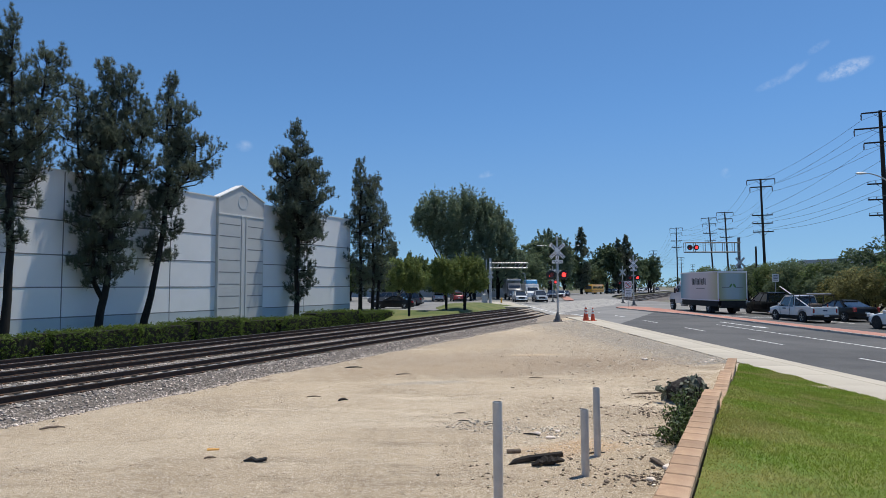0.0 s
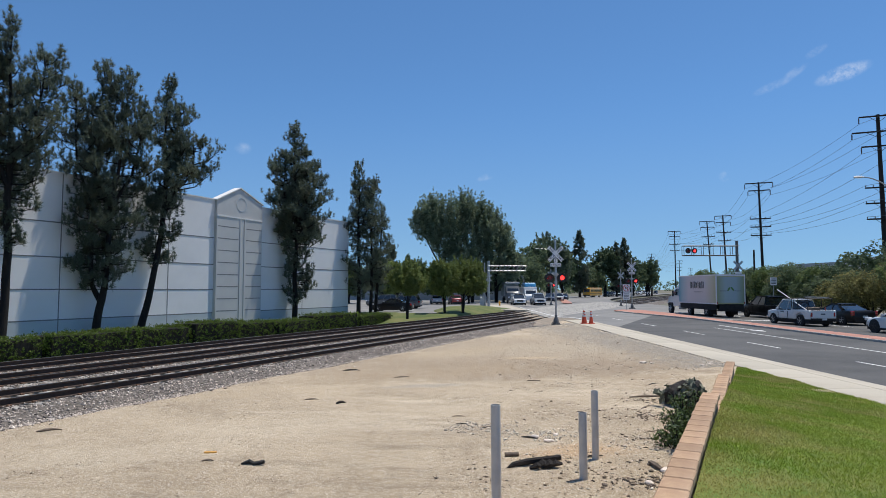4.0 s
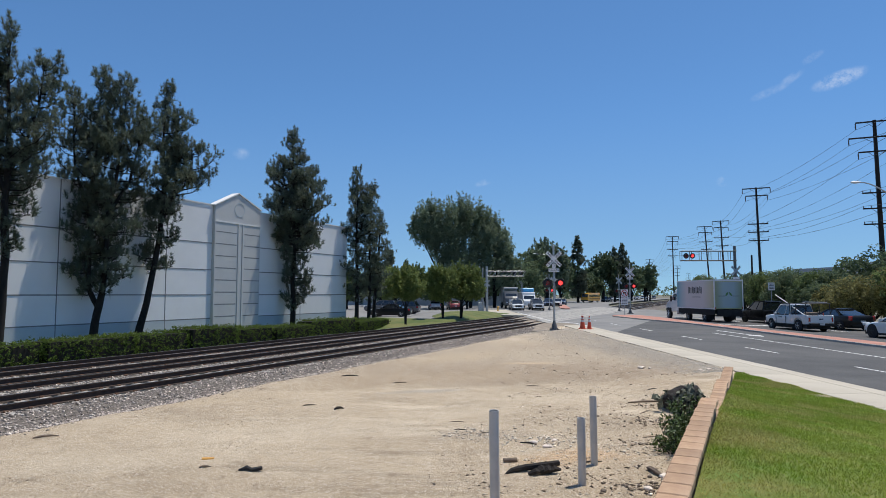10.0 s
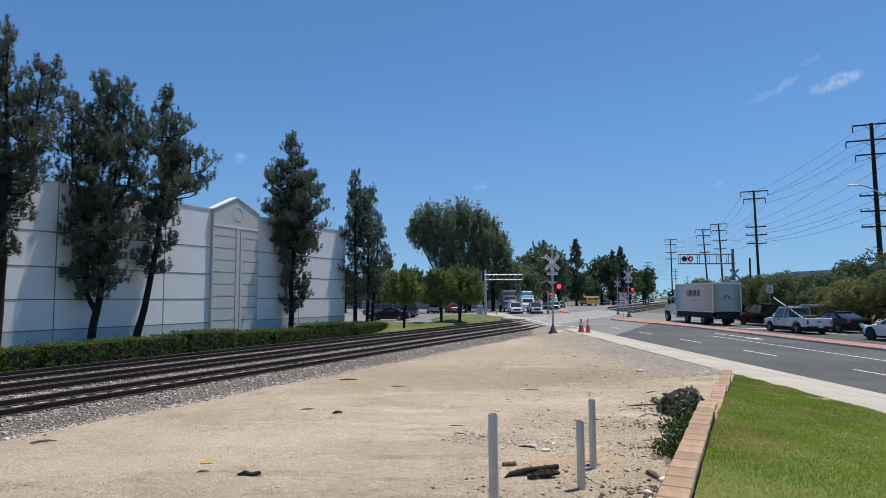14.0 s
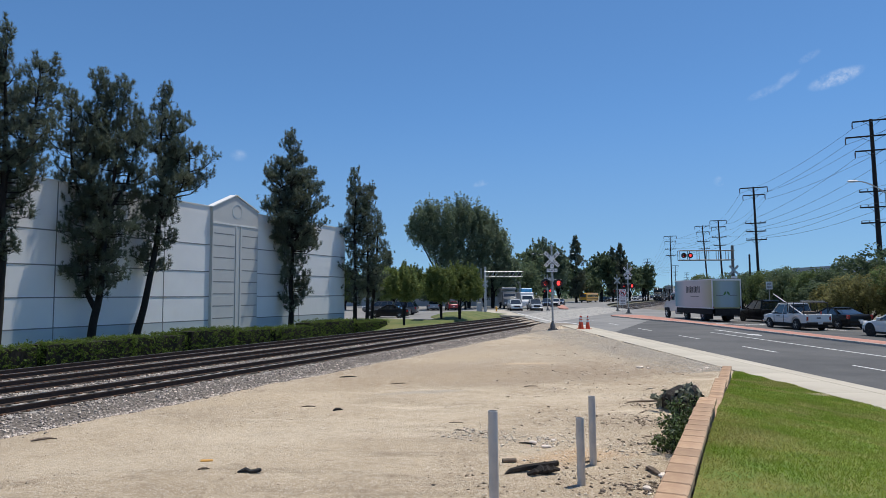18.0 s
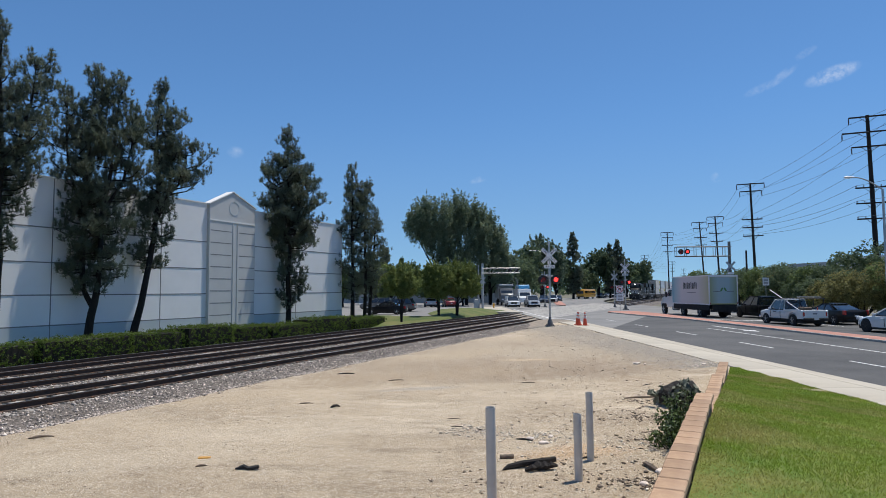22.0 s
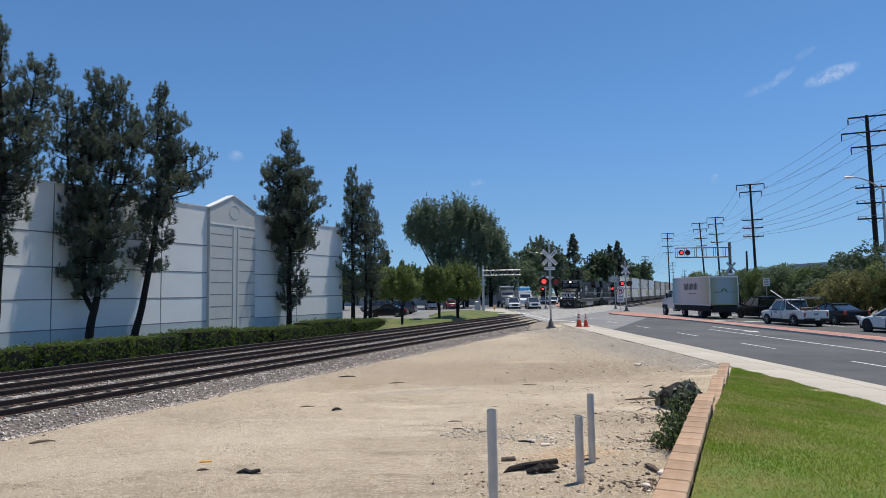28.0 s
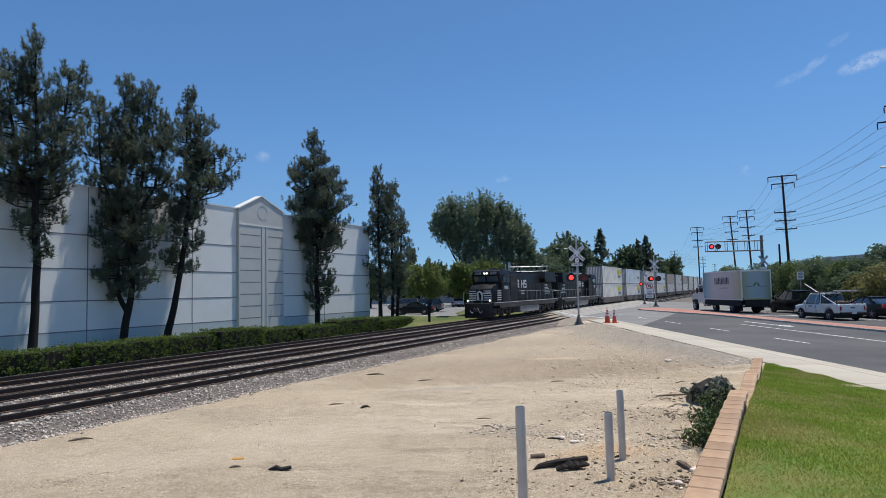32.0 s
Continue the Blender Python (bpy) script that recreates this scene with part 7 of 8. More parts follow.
def build_box_truck():
    at = pose(24.6, 61.2, ROAD_Z - 0.15, 0, 0, 3)
    truck = thing("box_truck", "box delivery truck with a pale printed cargo body", "truck", at, "waiting traffic")
    # cargo body: frame and printed skin in three soft colour fields
    box_m = boxes((-1.28, 1.28, -5.2, 2.6, 1.18, 3.72), bevel=0.03)
    cargo = part("cargo_body", box_m, TRUCK_SKIN, truck, "cargo body printed in teal, white and yellow-green")
    for z in (1.16, 3.68):
        part("edge_rail", boxes((-1.30, -1.26, -5.22, 2.62, z, z + 0.09)), SIGN_WHITE, cargo)
    for x in (-1.31, 1.22):
        part("corner_post", boxes((x, x + 0.09, -5.23, -5.14, 1.14, 3.76)), SIGN_WHITE, cargo)
    part("rear_header", boxes((-1.31, 1.31, -5.24, -5.15, 3.62, 3.77)), SIGN_WHITE, cargo)
    part("rear_door", boxes((-1.2, 1.2, -5.225, -5.2, 1.3, 3.56)), TRUCK_REAR, cargo, "printed roll-up rear door")
    for s, turn in ((-0.16, 35), (0.16, -35)):
        bm = bmesh.new()
        lathe(bm, ((0.13, -0.004), (0.13, 0.004)), 14, "y")
        bmesh.ops.scale(bm, vec=(0.62, 1, 1.6), verts=bm.verts[:])
        part("leaf_mark", bm, LEAF_MARK, cargo, "green leaf mark", m=pose(s, -5.236, 2.5, 0, turn, 0))
    part("script_bar", boxes((-0.95, -0.3, -5.236, -5.23, 2.3, 2.36), (0.3, 0.95, -5.236, -5.23, 2.3, 2.36)), LOGO_GREY, cargo)
    # dark lettering on the side, as plain strokes
    for i in range(11):
        y = -0.15 - 0.27 * i
        part("letter_stroke", boxes((-1.298, -1.288, y, y + 0.16, 2.55 + 0.04 * (i % 2), 3.2 - 0.05 * (i % 3))), SIGN_BLACK if i % 2 else LOGO_GREY, cargo)
    part("script_bar", boxes((-1.297, -1.288, -2.6, -0.9, 2.2, 2.26)), LOGO_GREY, cargo)
    # chassis, cab and running gear
    part("chassis", boxes((-0.95, 0.95, -5.1, 5.6, 0.72, 1.14)), UNDER, truck)
    part("side_skirt", boxes((-1.25, -1.18, -5.0, 2.4, 0.66, 1.16), (1.18, 1.25, -5.0, 2.4, 0.66, 1.16)), UNDER, truck)
    part("rear_bumper", boxes((-1.2, 1.2, -5.28, -5.12, 0.55, 0.72)), UNDER, truck)
    part("tail_lift", boxes((-1.05, 1.05, -5.32, -5.2, 0.72, 1.12)), UNDER, truck, "folded dark tail lift")
    bm = bmesh.new()
    prism(bm, ((2.75, 0.75), (2.75, 2.6), (3.3, 2.72), (4.2, 2.6), (4.65, 1.95), (6.0, 1.66), (6.25, 1.25), (6.25, 0.7)), -1.15, 1.15, lambda y, z: 0.13 * max(0, z - 1.5) + 0.12 * max(0, y - 4.6))
    soften(bm, 0.07, 25)
    cab = part("cab", bm, PAINT_WHITE, truck, "white cab", smooth=True)
    part("fairing", boxes((-1.0, 1.0, 2.8, 3.6, 2.7, 3.0), bevel=0.08), PAINT_WHITE, truck)
    for s in (-1, 1):
        bm = bmesh.new()
        quad(bm, [(s * 1.115, 3.2, 1.85), (s * 1.035, 3.2, 2.5), (s * 1.035, 4.0, 2.5), (s * 1.11, 4.4, 1.9)][::-s])
        part("side_window", bm, GLASS, cab)
        part("mirror", boxes((s * 1.28 - 0.09, s * 1.28 + 0.09, 4.05, 4.15, 1.75, 2.3), bevel=0.03), BLACK_METAL, truck)
        part("fuel_tank", boxes((s * 1.02 - 0.22, s * 1.02 + 0.22, 1.9, 2.9, 0.5, 0.95), bevel=0.08), STEEL, truck)
        part("tail_lamp", boxes((s * 1.22 - 0.03, s * 1.22 + 0.03, -5.26, -5.2, 1.22, 1.36)), TAIL, truck, "small red tail lamp")
        part("mud_flap", boxes((s * 0.95 - 0.3, s * 0.95 + 0.3, -3.95, -3.92, 0.2, 0.75)), RUBBER, truck)
        build_wheel(truck, s * 1.0, 5.2, 0.50, SIGN_WHITE, 0.28)
        part("wheel_well", boxes((s * 1.02 - 0.12, s * 1.02 + 0.12, 4.6, 5.8, 0.7, 1.12), bevel=0.1), UNDER, truck)
        part("headlamp", boxes((s * 0.85 - 0.14, s * 0.85 + 0.14, 6.14, 6.28, 1.0, 1.22), bevel=0.03), HEADLAMP, truck)
        build_wheel(truck, s * 0.98, -3.1, 0.50, STEEL, 0.5)
        build_wheel(truck, s * 0.98, 0.6, 0.44, STEEL, 0.3)


def printed_skin(name, stops, axis, lo, hi):
    """Panels printed with soft bands of colour along one axis of the thing."""
    m = mat(name, (0.7, 0.7, 0.7), rough=0.45, coat=0.3)
    n, link = m.node_tree.nodes, m.node_tree.links
    tc, sep = n.new("ShaderNodeTexCoord"), n.new("ShaderNodeSeparateXYZ")
    mr, ramp = n.new("ShaderNodeMapRange"), n.new("ShaderNodeValToRGB")
    mr.inputs["From Min"].default_value, mr.inputs["From Max"].default_value = lo, hi
    link.new(tc.outputs["Object"], sep.inputs[0])
    link.new(sep.outputs[axis], mr.inputs["Value"])
    link.new(mr.outputs[0], ramp.inputs["Fac"])
    ramp.color_ramp.elements[0].position, ramp.color_ramp.elements[0].color = stops[0][0], (*stops[0][1], 1)
    ramp.color_ramp.elements[1].position, ramp.color_ramp.elements[1].color = stops[-1][0], (*stops[-1][1], 1)
    for k, c in stops[1:-1]:
        e = ramp.color_ramp.elements.new(k)
        e.color = (*c, 1)
    link.new(ramp.outputs[0], n["Principled BSDF"].inputs["Base Color"])
    return m


TRUCK_SKIN = printed_skin("truck_side_print", ((0.0, (0.46, 0.46, 0.24)), (0.10, (0.58, 0.56, 0.42)), (0.28, (0.66, 0.63, 0.61)), (0.72, (0.66, 0.64, 0.65)), (0.90, (0.36, 0.52, 0.58)), (1.0, (0.14, 0.38, 0.48))), "Y", -5.2, 2.6)
TRUCK_REAR = printed_skin("truck_rear_print", ((0.0, (0.34, 0.37, 0.20)), (0.3, (0.40, 0.50, 0.50)), (0.7, (0.38, 0.48, 0.50)), (1.0, (0.26, 0.31, 0.17))), "X", -1.2, 1.2)
LEAF_MARK = mat("leaf_mark_green", (0.12, 0.26, 0.08), rough=0.5)


def build_waiting_traffic():
    g = "waiting traffic"
    build_box_truck()
    pickup(pose(28.2, 56.0, ROAD_Z - 0.15, 0, 0, 3), PAINT_BLACK, "black crew-cab pickup waiting beside the box truck", 5.8, 2.0, 1.9, 0.41, DARK_WHEEL, g)
    white = pickup(pose(24.8, 45.1, ROAD_Z - 0.15, 0, 0, 3), PAINT_WHITE, "white work pickup with a ladder rack and tools in its bed", 5.2, 1.82, 1.80, 0.36, ALLOY, g, False)
    # ladder rack and load
    for y in (-2.3, -1.2, -0.5):
        bm = bmesh.new()
        tube(bm, (-0.85, y, 1.05), (-0.82, y, 1.86), 0.025, n=6)
        tube(bm, (0.85, y, 1.05), (0.82, y, 1.86), 0.025, n=6)
        tube(bm, (-0.82, y, 1.86), (0.82, y, 1.86), 0.025, n=6)
        part("rack_hoop", bm, BLACK_METAL, white, "black ladder rack hoop")
    bm = bmesh.new()
    for x in (-0.83, 0.83):
        tube(bm, (x, -2.4, 1.86), (x, 0.6, 1.86), 0.025, n=6)
    part("rack_rail", bm, BLACK_METAL, white)
    bm = bmesh.new()
    tube(bm, (-0.55, -1.9, 1.0), (-0.75, 1.3, 2.45), 0.035, n=8)
    part("long_pipe", bm, SIGN_WHITE, white, "white pipe sticking out over the cab")
    bm = bmesh.new()
    for x in (0.25, 0.62):
        tube(bm, (x, -2.35, 1.94), (x, -0.3, 1.94), 0.03, n=6)
    for i in range(7):
        tube(bm, (0.25, -2.2 + 0.3 * i, 1.94), (0.62, -2.2 + 0.3 * i, 1.94), 0.018, n=5)
    part("ladder", bm, STEEL, white, "folded aluminium ladder")
    part("tool_box", boxes((-0.75, 0.75, -0.55, -0.1, 1.0, 1.32), bevel=0.02), BLACK_METAL, white)
    part("load", boxes((-0.5, 0.1, -2.2, -1.5, 0.85, 1.28), bevel=0.04), DEBRIS_WOOD, white, "tools piled in the bed")
    part("cone_load", boxes((0.36, 0.44, -2.3, -2.22, 1.0, 1.26), bevel=0.03), CONE_ORANGE, white, "orange cone in the bed")
    part("door_mark", boxes((-0.918, -0.905, 0.35, 0.75, 0.86, 0.95)), LOGO_GREY, white)
    sedan(pose(28.3, 46.1, ROAD_Z - 0.15, 0, 0, 3), PAINT_BLACK, "black saloon car waiting at the crossing with tall red tail lamps", 5.0, 1.88, 1.47, 0.35, ALLOY, TAIL, group=g, lamp_h=(0.70, 1.0))
    sedan(pose(25.65, 35.7, ROAD_Z - 0.15, 0, 0, 3), PAINT_WHITE, "white saloon car with black wheels waiting in the queue", 4.7, 1.86, 1.44, 0.36, DARK_WHEEL, TAIL, group=g)
    # oncoming traffic held beyond the tracks, facing the eye
    z = 0.0
    pickup(pose(11.75, 104, z, 0, 0, 180), PAINT_WHITE, "white pickup waiting beyond the tracks", 5.6, 1.95, 1.85, 0.39, ALLOY, g)
    pickup(pose(15.1, 105, z, 0, 0, 180), PAINT_SILVER, "silver-grey pickup waiting beyond the tracks", 5.6, 1.95, 1.9, 0.39, ALLOY, g)
    # heavy truck behind the white pickup
    hv = thing("heavy_truck", "grey heavy tipper truck waiting beyond the tracks", "truck", pose(12.1, 116, z, 0, 0, 180), g)
    bm = bmesh.new()
    prism(bm, ((-2.0, 0.8), (-2.0, 3.1), (0.2, 3.15), (0.75, 2.2), (2.3, 1.9), (2.5, 0.7)), -1.2, 1.2)
    soften(bm, 0.08)
    part("cab", bm, PAINT_GREY, hv, smooth=True)
    part("windscreen", quad(bmesh.new(), ((-1.0, 0.72, 2.3), (1.0, 0.72, 2.3), (0.95, 0.27, 3.0), (-0.95, 0.27, 3.0))), GLASS, hv)
    part("grille", boxes((-0.6, 0.6, 2.42, 2.53, 0.9, 1.75)), CHROME, hv, "chrome grille")
    part("load_body", boxes((-1.3, 1.3, -9.5, -2.1, 1.3, 3.9), bevel=0.06), PAINT_SILVER, hv, "grey load body")
    part("cab_guard", boxes((-1.3, 1.3, -2.1, -0.2, 3.55, 3.9), bevel=0.05), PAINT_SILVER, hv)
    part("chassis", boxes((-0.9, 0.9, -9.3, 2.3, 0.6, 1.2)), UNDER, hv)
    for s in (-1, 1):
        part("headlamp", boxes((s * 0.92 - 0.15, s * 0.92 + 0.15, 2.4, 2.53, 1.05, 1.28)), LAMP_LIT if s < 0 else HEADLAMP, hv)
        for y in (1.3, -6.0, -7.3):
            build_wheel(hv, s * 1.05, y, 0.5, STEEL, 0.32)
    # white and blue delivery truck
    dv = thing("delivery_truck", "white delivery truck with a light blue roof load", "truck", pose(15.3, 116.5, z, 0, 0, 180), g)
    part("cargo_body", boxes((-1.2, 1.2, -6.2, 0.6, 0.8, 3.0), bevel=0.06), PAINT_WHITE, dv)
    part("roof_unit", boxes((-1.0, 1.0, -3.0, 0.4, 3.0, 3.75), bevel=0.12), PAINT_SKY, dv, "bright light blue roof unit")
    bm = bmesh.new()
    prism(bm, ((0.6, 0.6), (0.6, 2.5), (1.1, 2.45), (1.6, 1.7), (2.6, 1.4), (2.7, 0.6)), -1.1, 1.1)
    soften(bm, 0.07)
    part("cab", bm, PAINT_WHITE, dv, smooth=True)
    part("windscreen", quad(bmesh.new(), ((-0.95, 1.6, 1.76), (0.95, 1.6, 1.76), (0.9, 1.16, 2.38), (-0.9, 1.16, 2.38))), GLASS, dv)
    for s in (-1, 1):
        part("headlamp", boxes((s * 0.85 - 0.15, s * 0.85 + 0.15, 2.6, 2.72, 0.95, 1.15)), HEADLAMP, dv)
        for y in (1.7, -4.2):
            build_wheel(dv, s * 0.98, y, 0.42, STEEL, 0.26)
    # cars queued on the bend
    k = 0
    for d, o, c, lab, kind in ((133, -2.9, PAINT_BLUE, "dark blue car in the queue on the bend", suv), (139, -1.0, PAINT_WHITE, "white car in the queue on the bend", suv), (150, -1.6, PAINT_BLUE, "dark blue car in the queue on the bend", sedan), (160, -0.6, PAINT_BLUE, "blue car in the queue on the bend", sedan), (146, -5.5, PAINT_SILVER, "silver car in the queue on the bend", suv), (222, 3.2, PAINT_GREY, "dark grey car farther up the road", suv), (236, 2.0, PAINT_BLACK, "black car farther up the road", sedan), (250, 3.4, PAINT_WHITE, "white car farther up the road", suv), (262, -1.0, PAINT_SILVER, "silver car farther up the road", sedan), (300, 4.0, PAINT_WHITE, "white car far up the road", suv), (318, 1.0, PAINT_BLACK, "dark car far up the road", sedan), (335, 4.2, PAINT_WHITE, "white car far up the road", sedan), (348, 0.5, PAINT_SILVER, "silver car far up the road", suv), (365, 4.0, PAINT_BLUE, "blue car far up the road", suv)):
        x, y = road_point(d, o)
        x2, y2 = road_point(d + 2, o)
        kind(pose(x, y, 0.0, 0, 0, math.degrees(math.atan2(x - x2, y2 - y)) + 180), c, lab, group=g)
    # school bus
    x, y = road_point(206, 1.6)
    bus = thing("school_bus", "yellow school bus on the bend beyond the crossing", "bus", pose(x, y, 0.0, 0, 0, 180 - 35), g)
    bm = bmesh.new()
    prism(bm, ((-5.0, 0.55), (-5.0, 2.8), (-4.7, 3.05), (4.2, 3.05), (4.6, 2.7), (4.8, 1.4), (4.8, 0.55)), -1.2, 1.2)
    soften(bm, 0.12)
    part("body", bm, PAINT_YELLOW, bus, smooth=True)
    part("windscreen", boxes((-1.0, 1.0, 4.66, 4.76, 1.45, 2.6)), GLASS, bus)
    for s in (-1, 1):
        for i in range(9):
            part("side_window", boxes((s * 1.2 - 0.012, s * 1.2 + 0.012, -4.5 + 0.95 * i, -3.7 + 0.95 * i, 1.75, 2.45)), GLASS, bus)
        part("rub_rail", boxes((s * 1.21 - 0.015, s * 1.21 + 0.015, -4.9, 4.7, 1.2, 1.3)), SIGN_BLACK, bus)
        for yy in (3.4, -3.0):
            build_wheel(bus, s * 1.03, yy, 0.48, STEEL, 0.3)
    part("bumper", boxes((-1.2, 1.2, 4.78, 4.95, 0.5, 0.8)), SIGN_BLACK, bus)
    # white box truck far up the road
    x, y = road_point(285, 2.5)
    far = thing("box_truck", "small white box truck far up the road", "truck", pose(x, y, 0, 0, 0, 180 - 24), g)
    part("cargo_body", boxes((-1.15, 1.15, -4, 1.0, 0.8, 3.3), bevel=0.05), PAINT_WHITE, far)
    part("cab", boxes((-1.0, 1.0, 1.0, 2.8, 0.6, 2.2), bevel=0.15), PAINT_WHITE, far)
    part("windscreen", boxes((-0.85, 0.85, 2.75, 2.83, 1.35, 2.0)), GLASS, far)
    for s in (-1, 1):
        for yy in (2.0, -2.6):
            build_wheel(far, s * 0.95, yy, 0.4, STEEL, 0.25)
    # parked cars behind the verge
    p = "parked cars"
    for x, y, turn, c, lab, kind in ((-6.2, 74, 82, PAINT_BLACK, "black saloon car in the car park", sedan), (-5.6, 84, 80, PAINT_GREY, "dark grey four-wheel drive in the car park", suv), (-9.0, 92, 85, PAINT_GREY, "dark grey car in the car park", suv), (1.6, 108, 8, PAINT_RED, "red car in the car park", sedan), (-1.6, 108, 5, PAINT_SILVER, "silver car in the car park", sedan)):
        kind(pose(x, y, 0.06, 0, 0, turn), c, lab, group=p)


build_waiting_traffic()


# ---- small things in the lot ----
def build_debris():
    rnd = random.Random(9)

    def scatter(n, lo, hi, thin, power, share):
        """Places on the lot, thicker in drifts; grains get coarser towards the wall."""
        y = 4.0 + 36 * RNG.beta(0.95, 2.3, n)
        x = RNG.uniform(-1.05, 0.9, n) * y * 0.72 + 0.5
        s = -x * math.sin(radians(HEADING)) + y * math.cos(radians(HEADING))
        drift = np.array([thin + 0.9 * noise.noise((u * 0.45, v * 0.8, 2)) + 0.7 * noise.noise((u * 1.6, v * 2.2, 6)) for u, v in zip(x, y)])
        keep = (s > 0.75) & (s < 13.4) & (x < ROAD_LEFT - 1.5) & (RNG.random(n) < drift)
        x, y = x[keep], y[keep]
        coarse = np.clip((x + 1.2) / (0.16 * y + 1.0), 0.35, 1.0)
        size = (lo + (hi - lo) * coarse * RNG.random(len(x)) ** power) * (0.7 + 0.03 * y)
        z = np.array([ground_z(*q) for q in zip(x, y)])
        pick = RNG.random(len(x)) < share
        return np.stack((x, y, z + size * 0.1), -1), size, pick

    pos, size, pale = scatter(250000, 0.004, 0.013, 0.45, 1.8, 0.33)
    crumbs("sand_grains", pos[pale], size[pale], PEBBLE, "fine pale grit scattered over the dirt")
    crumbs("soil_crumbs", pos[~pale], size[~pale], SOIL_CRUMB, "small brown crumbs of soil and bark on the dirt")
    pos, size, pale = scatter(46000, 0.006, 0.034, 0.36, 4.5, 0.5)
    stones("loose_pebbles", pos[pale], size[pale], PEBBLE, "small pale pebbles scattered over the dirt", 0.5)
    stones("dark_pebbles", pos[~pale], size[~pale], SOIL_CRUMB, "brown clods and dark pebbles scattered over the dirt", 0.6)
    # heaps of broken stone and dry litter
    px, py, ps = [], [], []
    for cx, cy, wide, many in ((0.5, 11.3, 0.36, 420), (1.56, 10.6, 0.36, 420), (0.9, 11.0, 0.35, 70), (2.7, 10.1, 0.28, 90), (2.6, 8.1, 0.34, 420), (2.9, 8.9, 0.3, 60), (3.4, 10.2, 0.36, 200), (3.9, 12.4, 0.5, 320), (4.4, 14.0, 0.3, 60), (1.9, 8.7, 0.3, 60), (2.2, 12.3, 0.5, 50), (4.6, 14.8, 0.5, 50), (0.3, 8.4, 0.4, 50), (5.9, 16.4, 0.4, 40)):
        px += list(RNG.normal(cx, wide, many))
        py += list(RNG.normal(cy, wide * 0.7, many))
        ps += list(0.006 + 0.034 * RNG.random(many) ** 4)
    px, py, ps = np.array(px), np.array(py), np.array(ps)
    keep = -px * 0.913 + py * 0.408 > 0.72
    px, py, ps = px[keep], py[keep], ps[keep]
    half = len(px) // 2
    for name, mt, sl, lab in (("rubble", PEBBLE, slice(0, half), "broken stones and rubble heaped by the posts"), ("dark_clods", DEBRIS_WOOD, slice(half, None), "dark clods and bark litter among the stones")):
        stones(name, np.stack((px[sl], py[sl], np.array([ground_z(*q) + 0.006 for q in zip(px[sl], py[sl])])), -1), ps[sl], mt, lab, 0.55)
    log = thing("charred_timber", "charred black piece of timber lying in the dirt", "timber", pose(1.2, 8.85, ground_z(1.2, 8.85) + 0.015, 0, -3, 14))
    bm = bmesh.new()
    bent_tube(bm, ((-0.40, -0.03, 0.0), (-0.3, 0, 0.035), (-0.1, 0.03, 0.04), (0.12, 0.0, 0.05), (0.40, 0.03, 0.045)), (0.012, 0.035, 0.045, 0.043, 0.036), 7)
    part("timber_body", bm, DEBRIS_DARK, log)
    bm = bmesh.new()
    for i in range(7):
        x, y = rnd.uniform(-0.1, 0.28), rnd.uniform(-0.2, -0.08)
        bent_tube(bm, ((x - 0.09, y, 0.01), (x, y + rnd.uniform(-0.04, 0.04), 0.045), (x + 0.09, y, 0.02)), (0.02, 0.045, 0.015), 5)
    part("char_flake", bm, DEBRIS_DARK, log, "flaking char")["kind"] = "stuff"
    can = thing("crushed_can", "crushed dusty can in the dirt", "can", pose(0.95, 9.35, ground_z(0.95, 9.35) + 0.03, 0, 90, 8))
    bm = bmesh.new()
    lathe(bm, ((0.030, -0.10), (0.034, -0.09), (0.028, -0.05), (0.034, -0.02), (0.027, 0.02), (0.033, 0.05), (0.034, 0.09), (0.028, 0.10)), 12)
    part("can_body", bm, DEBRIS_WOOD, can, smooth=True)
    flap = thing("plastic_scrap", "flat orange-yellow plastic scrap on the dirt", "scrap", pose(-3.42, 9.44, ground_z(-3.42, 9.44), 3, 2, 12))
    bm = bmesh.new()
    prism(bm, ((-0.028, 0), (-0.024, 0.014), (0.024, 0.018), (0.032, 0)), -0.085, 0.085)
    part("scrap_body", bm, PAINT_YELLOW, flap)
    flap = thing("rubber_scrap", "torn strip of black rubber on the dirt", "scrap", pose(-2.63, 8.84, ground_z(-2.63, 8.84), 0, 0, -4))
    bm = bmesh.new()
    bent_tube(bm, ((-0.16, 0, 0.01), (-0.05, 0.03, 0.035), (0.03, 0.0, 0.015), (0.16, 0.02, 0.04)), (0.01, 0.035, 0.03, 0.025), 6)
    part("scrap_body", bm, RUBBER, flap)
    for x, y, r, tall in ((6.38, 20.9, 0.10, 0.45), (6.62, 20.8, 0.05, 0.6), (7.96, 20.0, 0.07, 0.6), (8.24, 20.1, 0.07, 0.6), (2.9, 8.6, 0.07, 0.6), (2.5, 8.0, 0.05, 0.6), (1.45, 10.5, 0.06, 0.6), (1.8, 10.6, 0.05, 0.6), (1.62, 10.2, 0.07, 0.5)):
        stone = thing("rock", "rough pale stone lying on the dirt", "stone", pose(x, y, ground_z(x, y) - 0.01, 0, 0, rnd.uniform(0, 180)), "loose rocks")
        bm = bmesh.new()
        bmesh.ops.create_icosphere(bm, subdivisions=2, radius=r)
        for v in bm.verts:
            v.co *= 1 + 0.45 * noise.noise(v.co * 9 + Vector((x, y, 0)))
            v.co = Vector((v.co.x * 1.25, v.co.y * 0.85, v.co.z * tall + r * 0.35))
        part("rock_body", bm, STONE, stone)
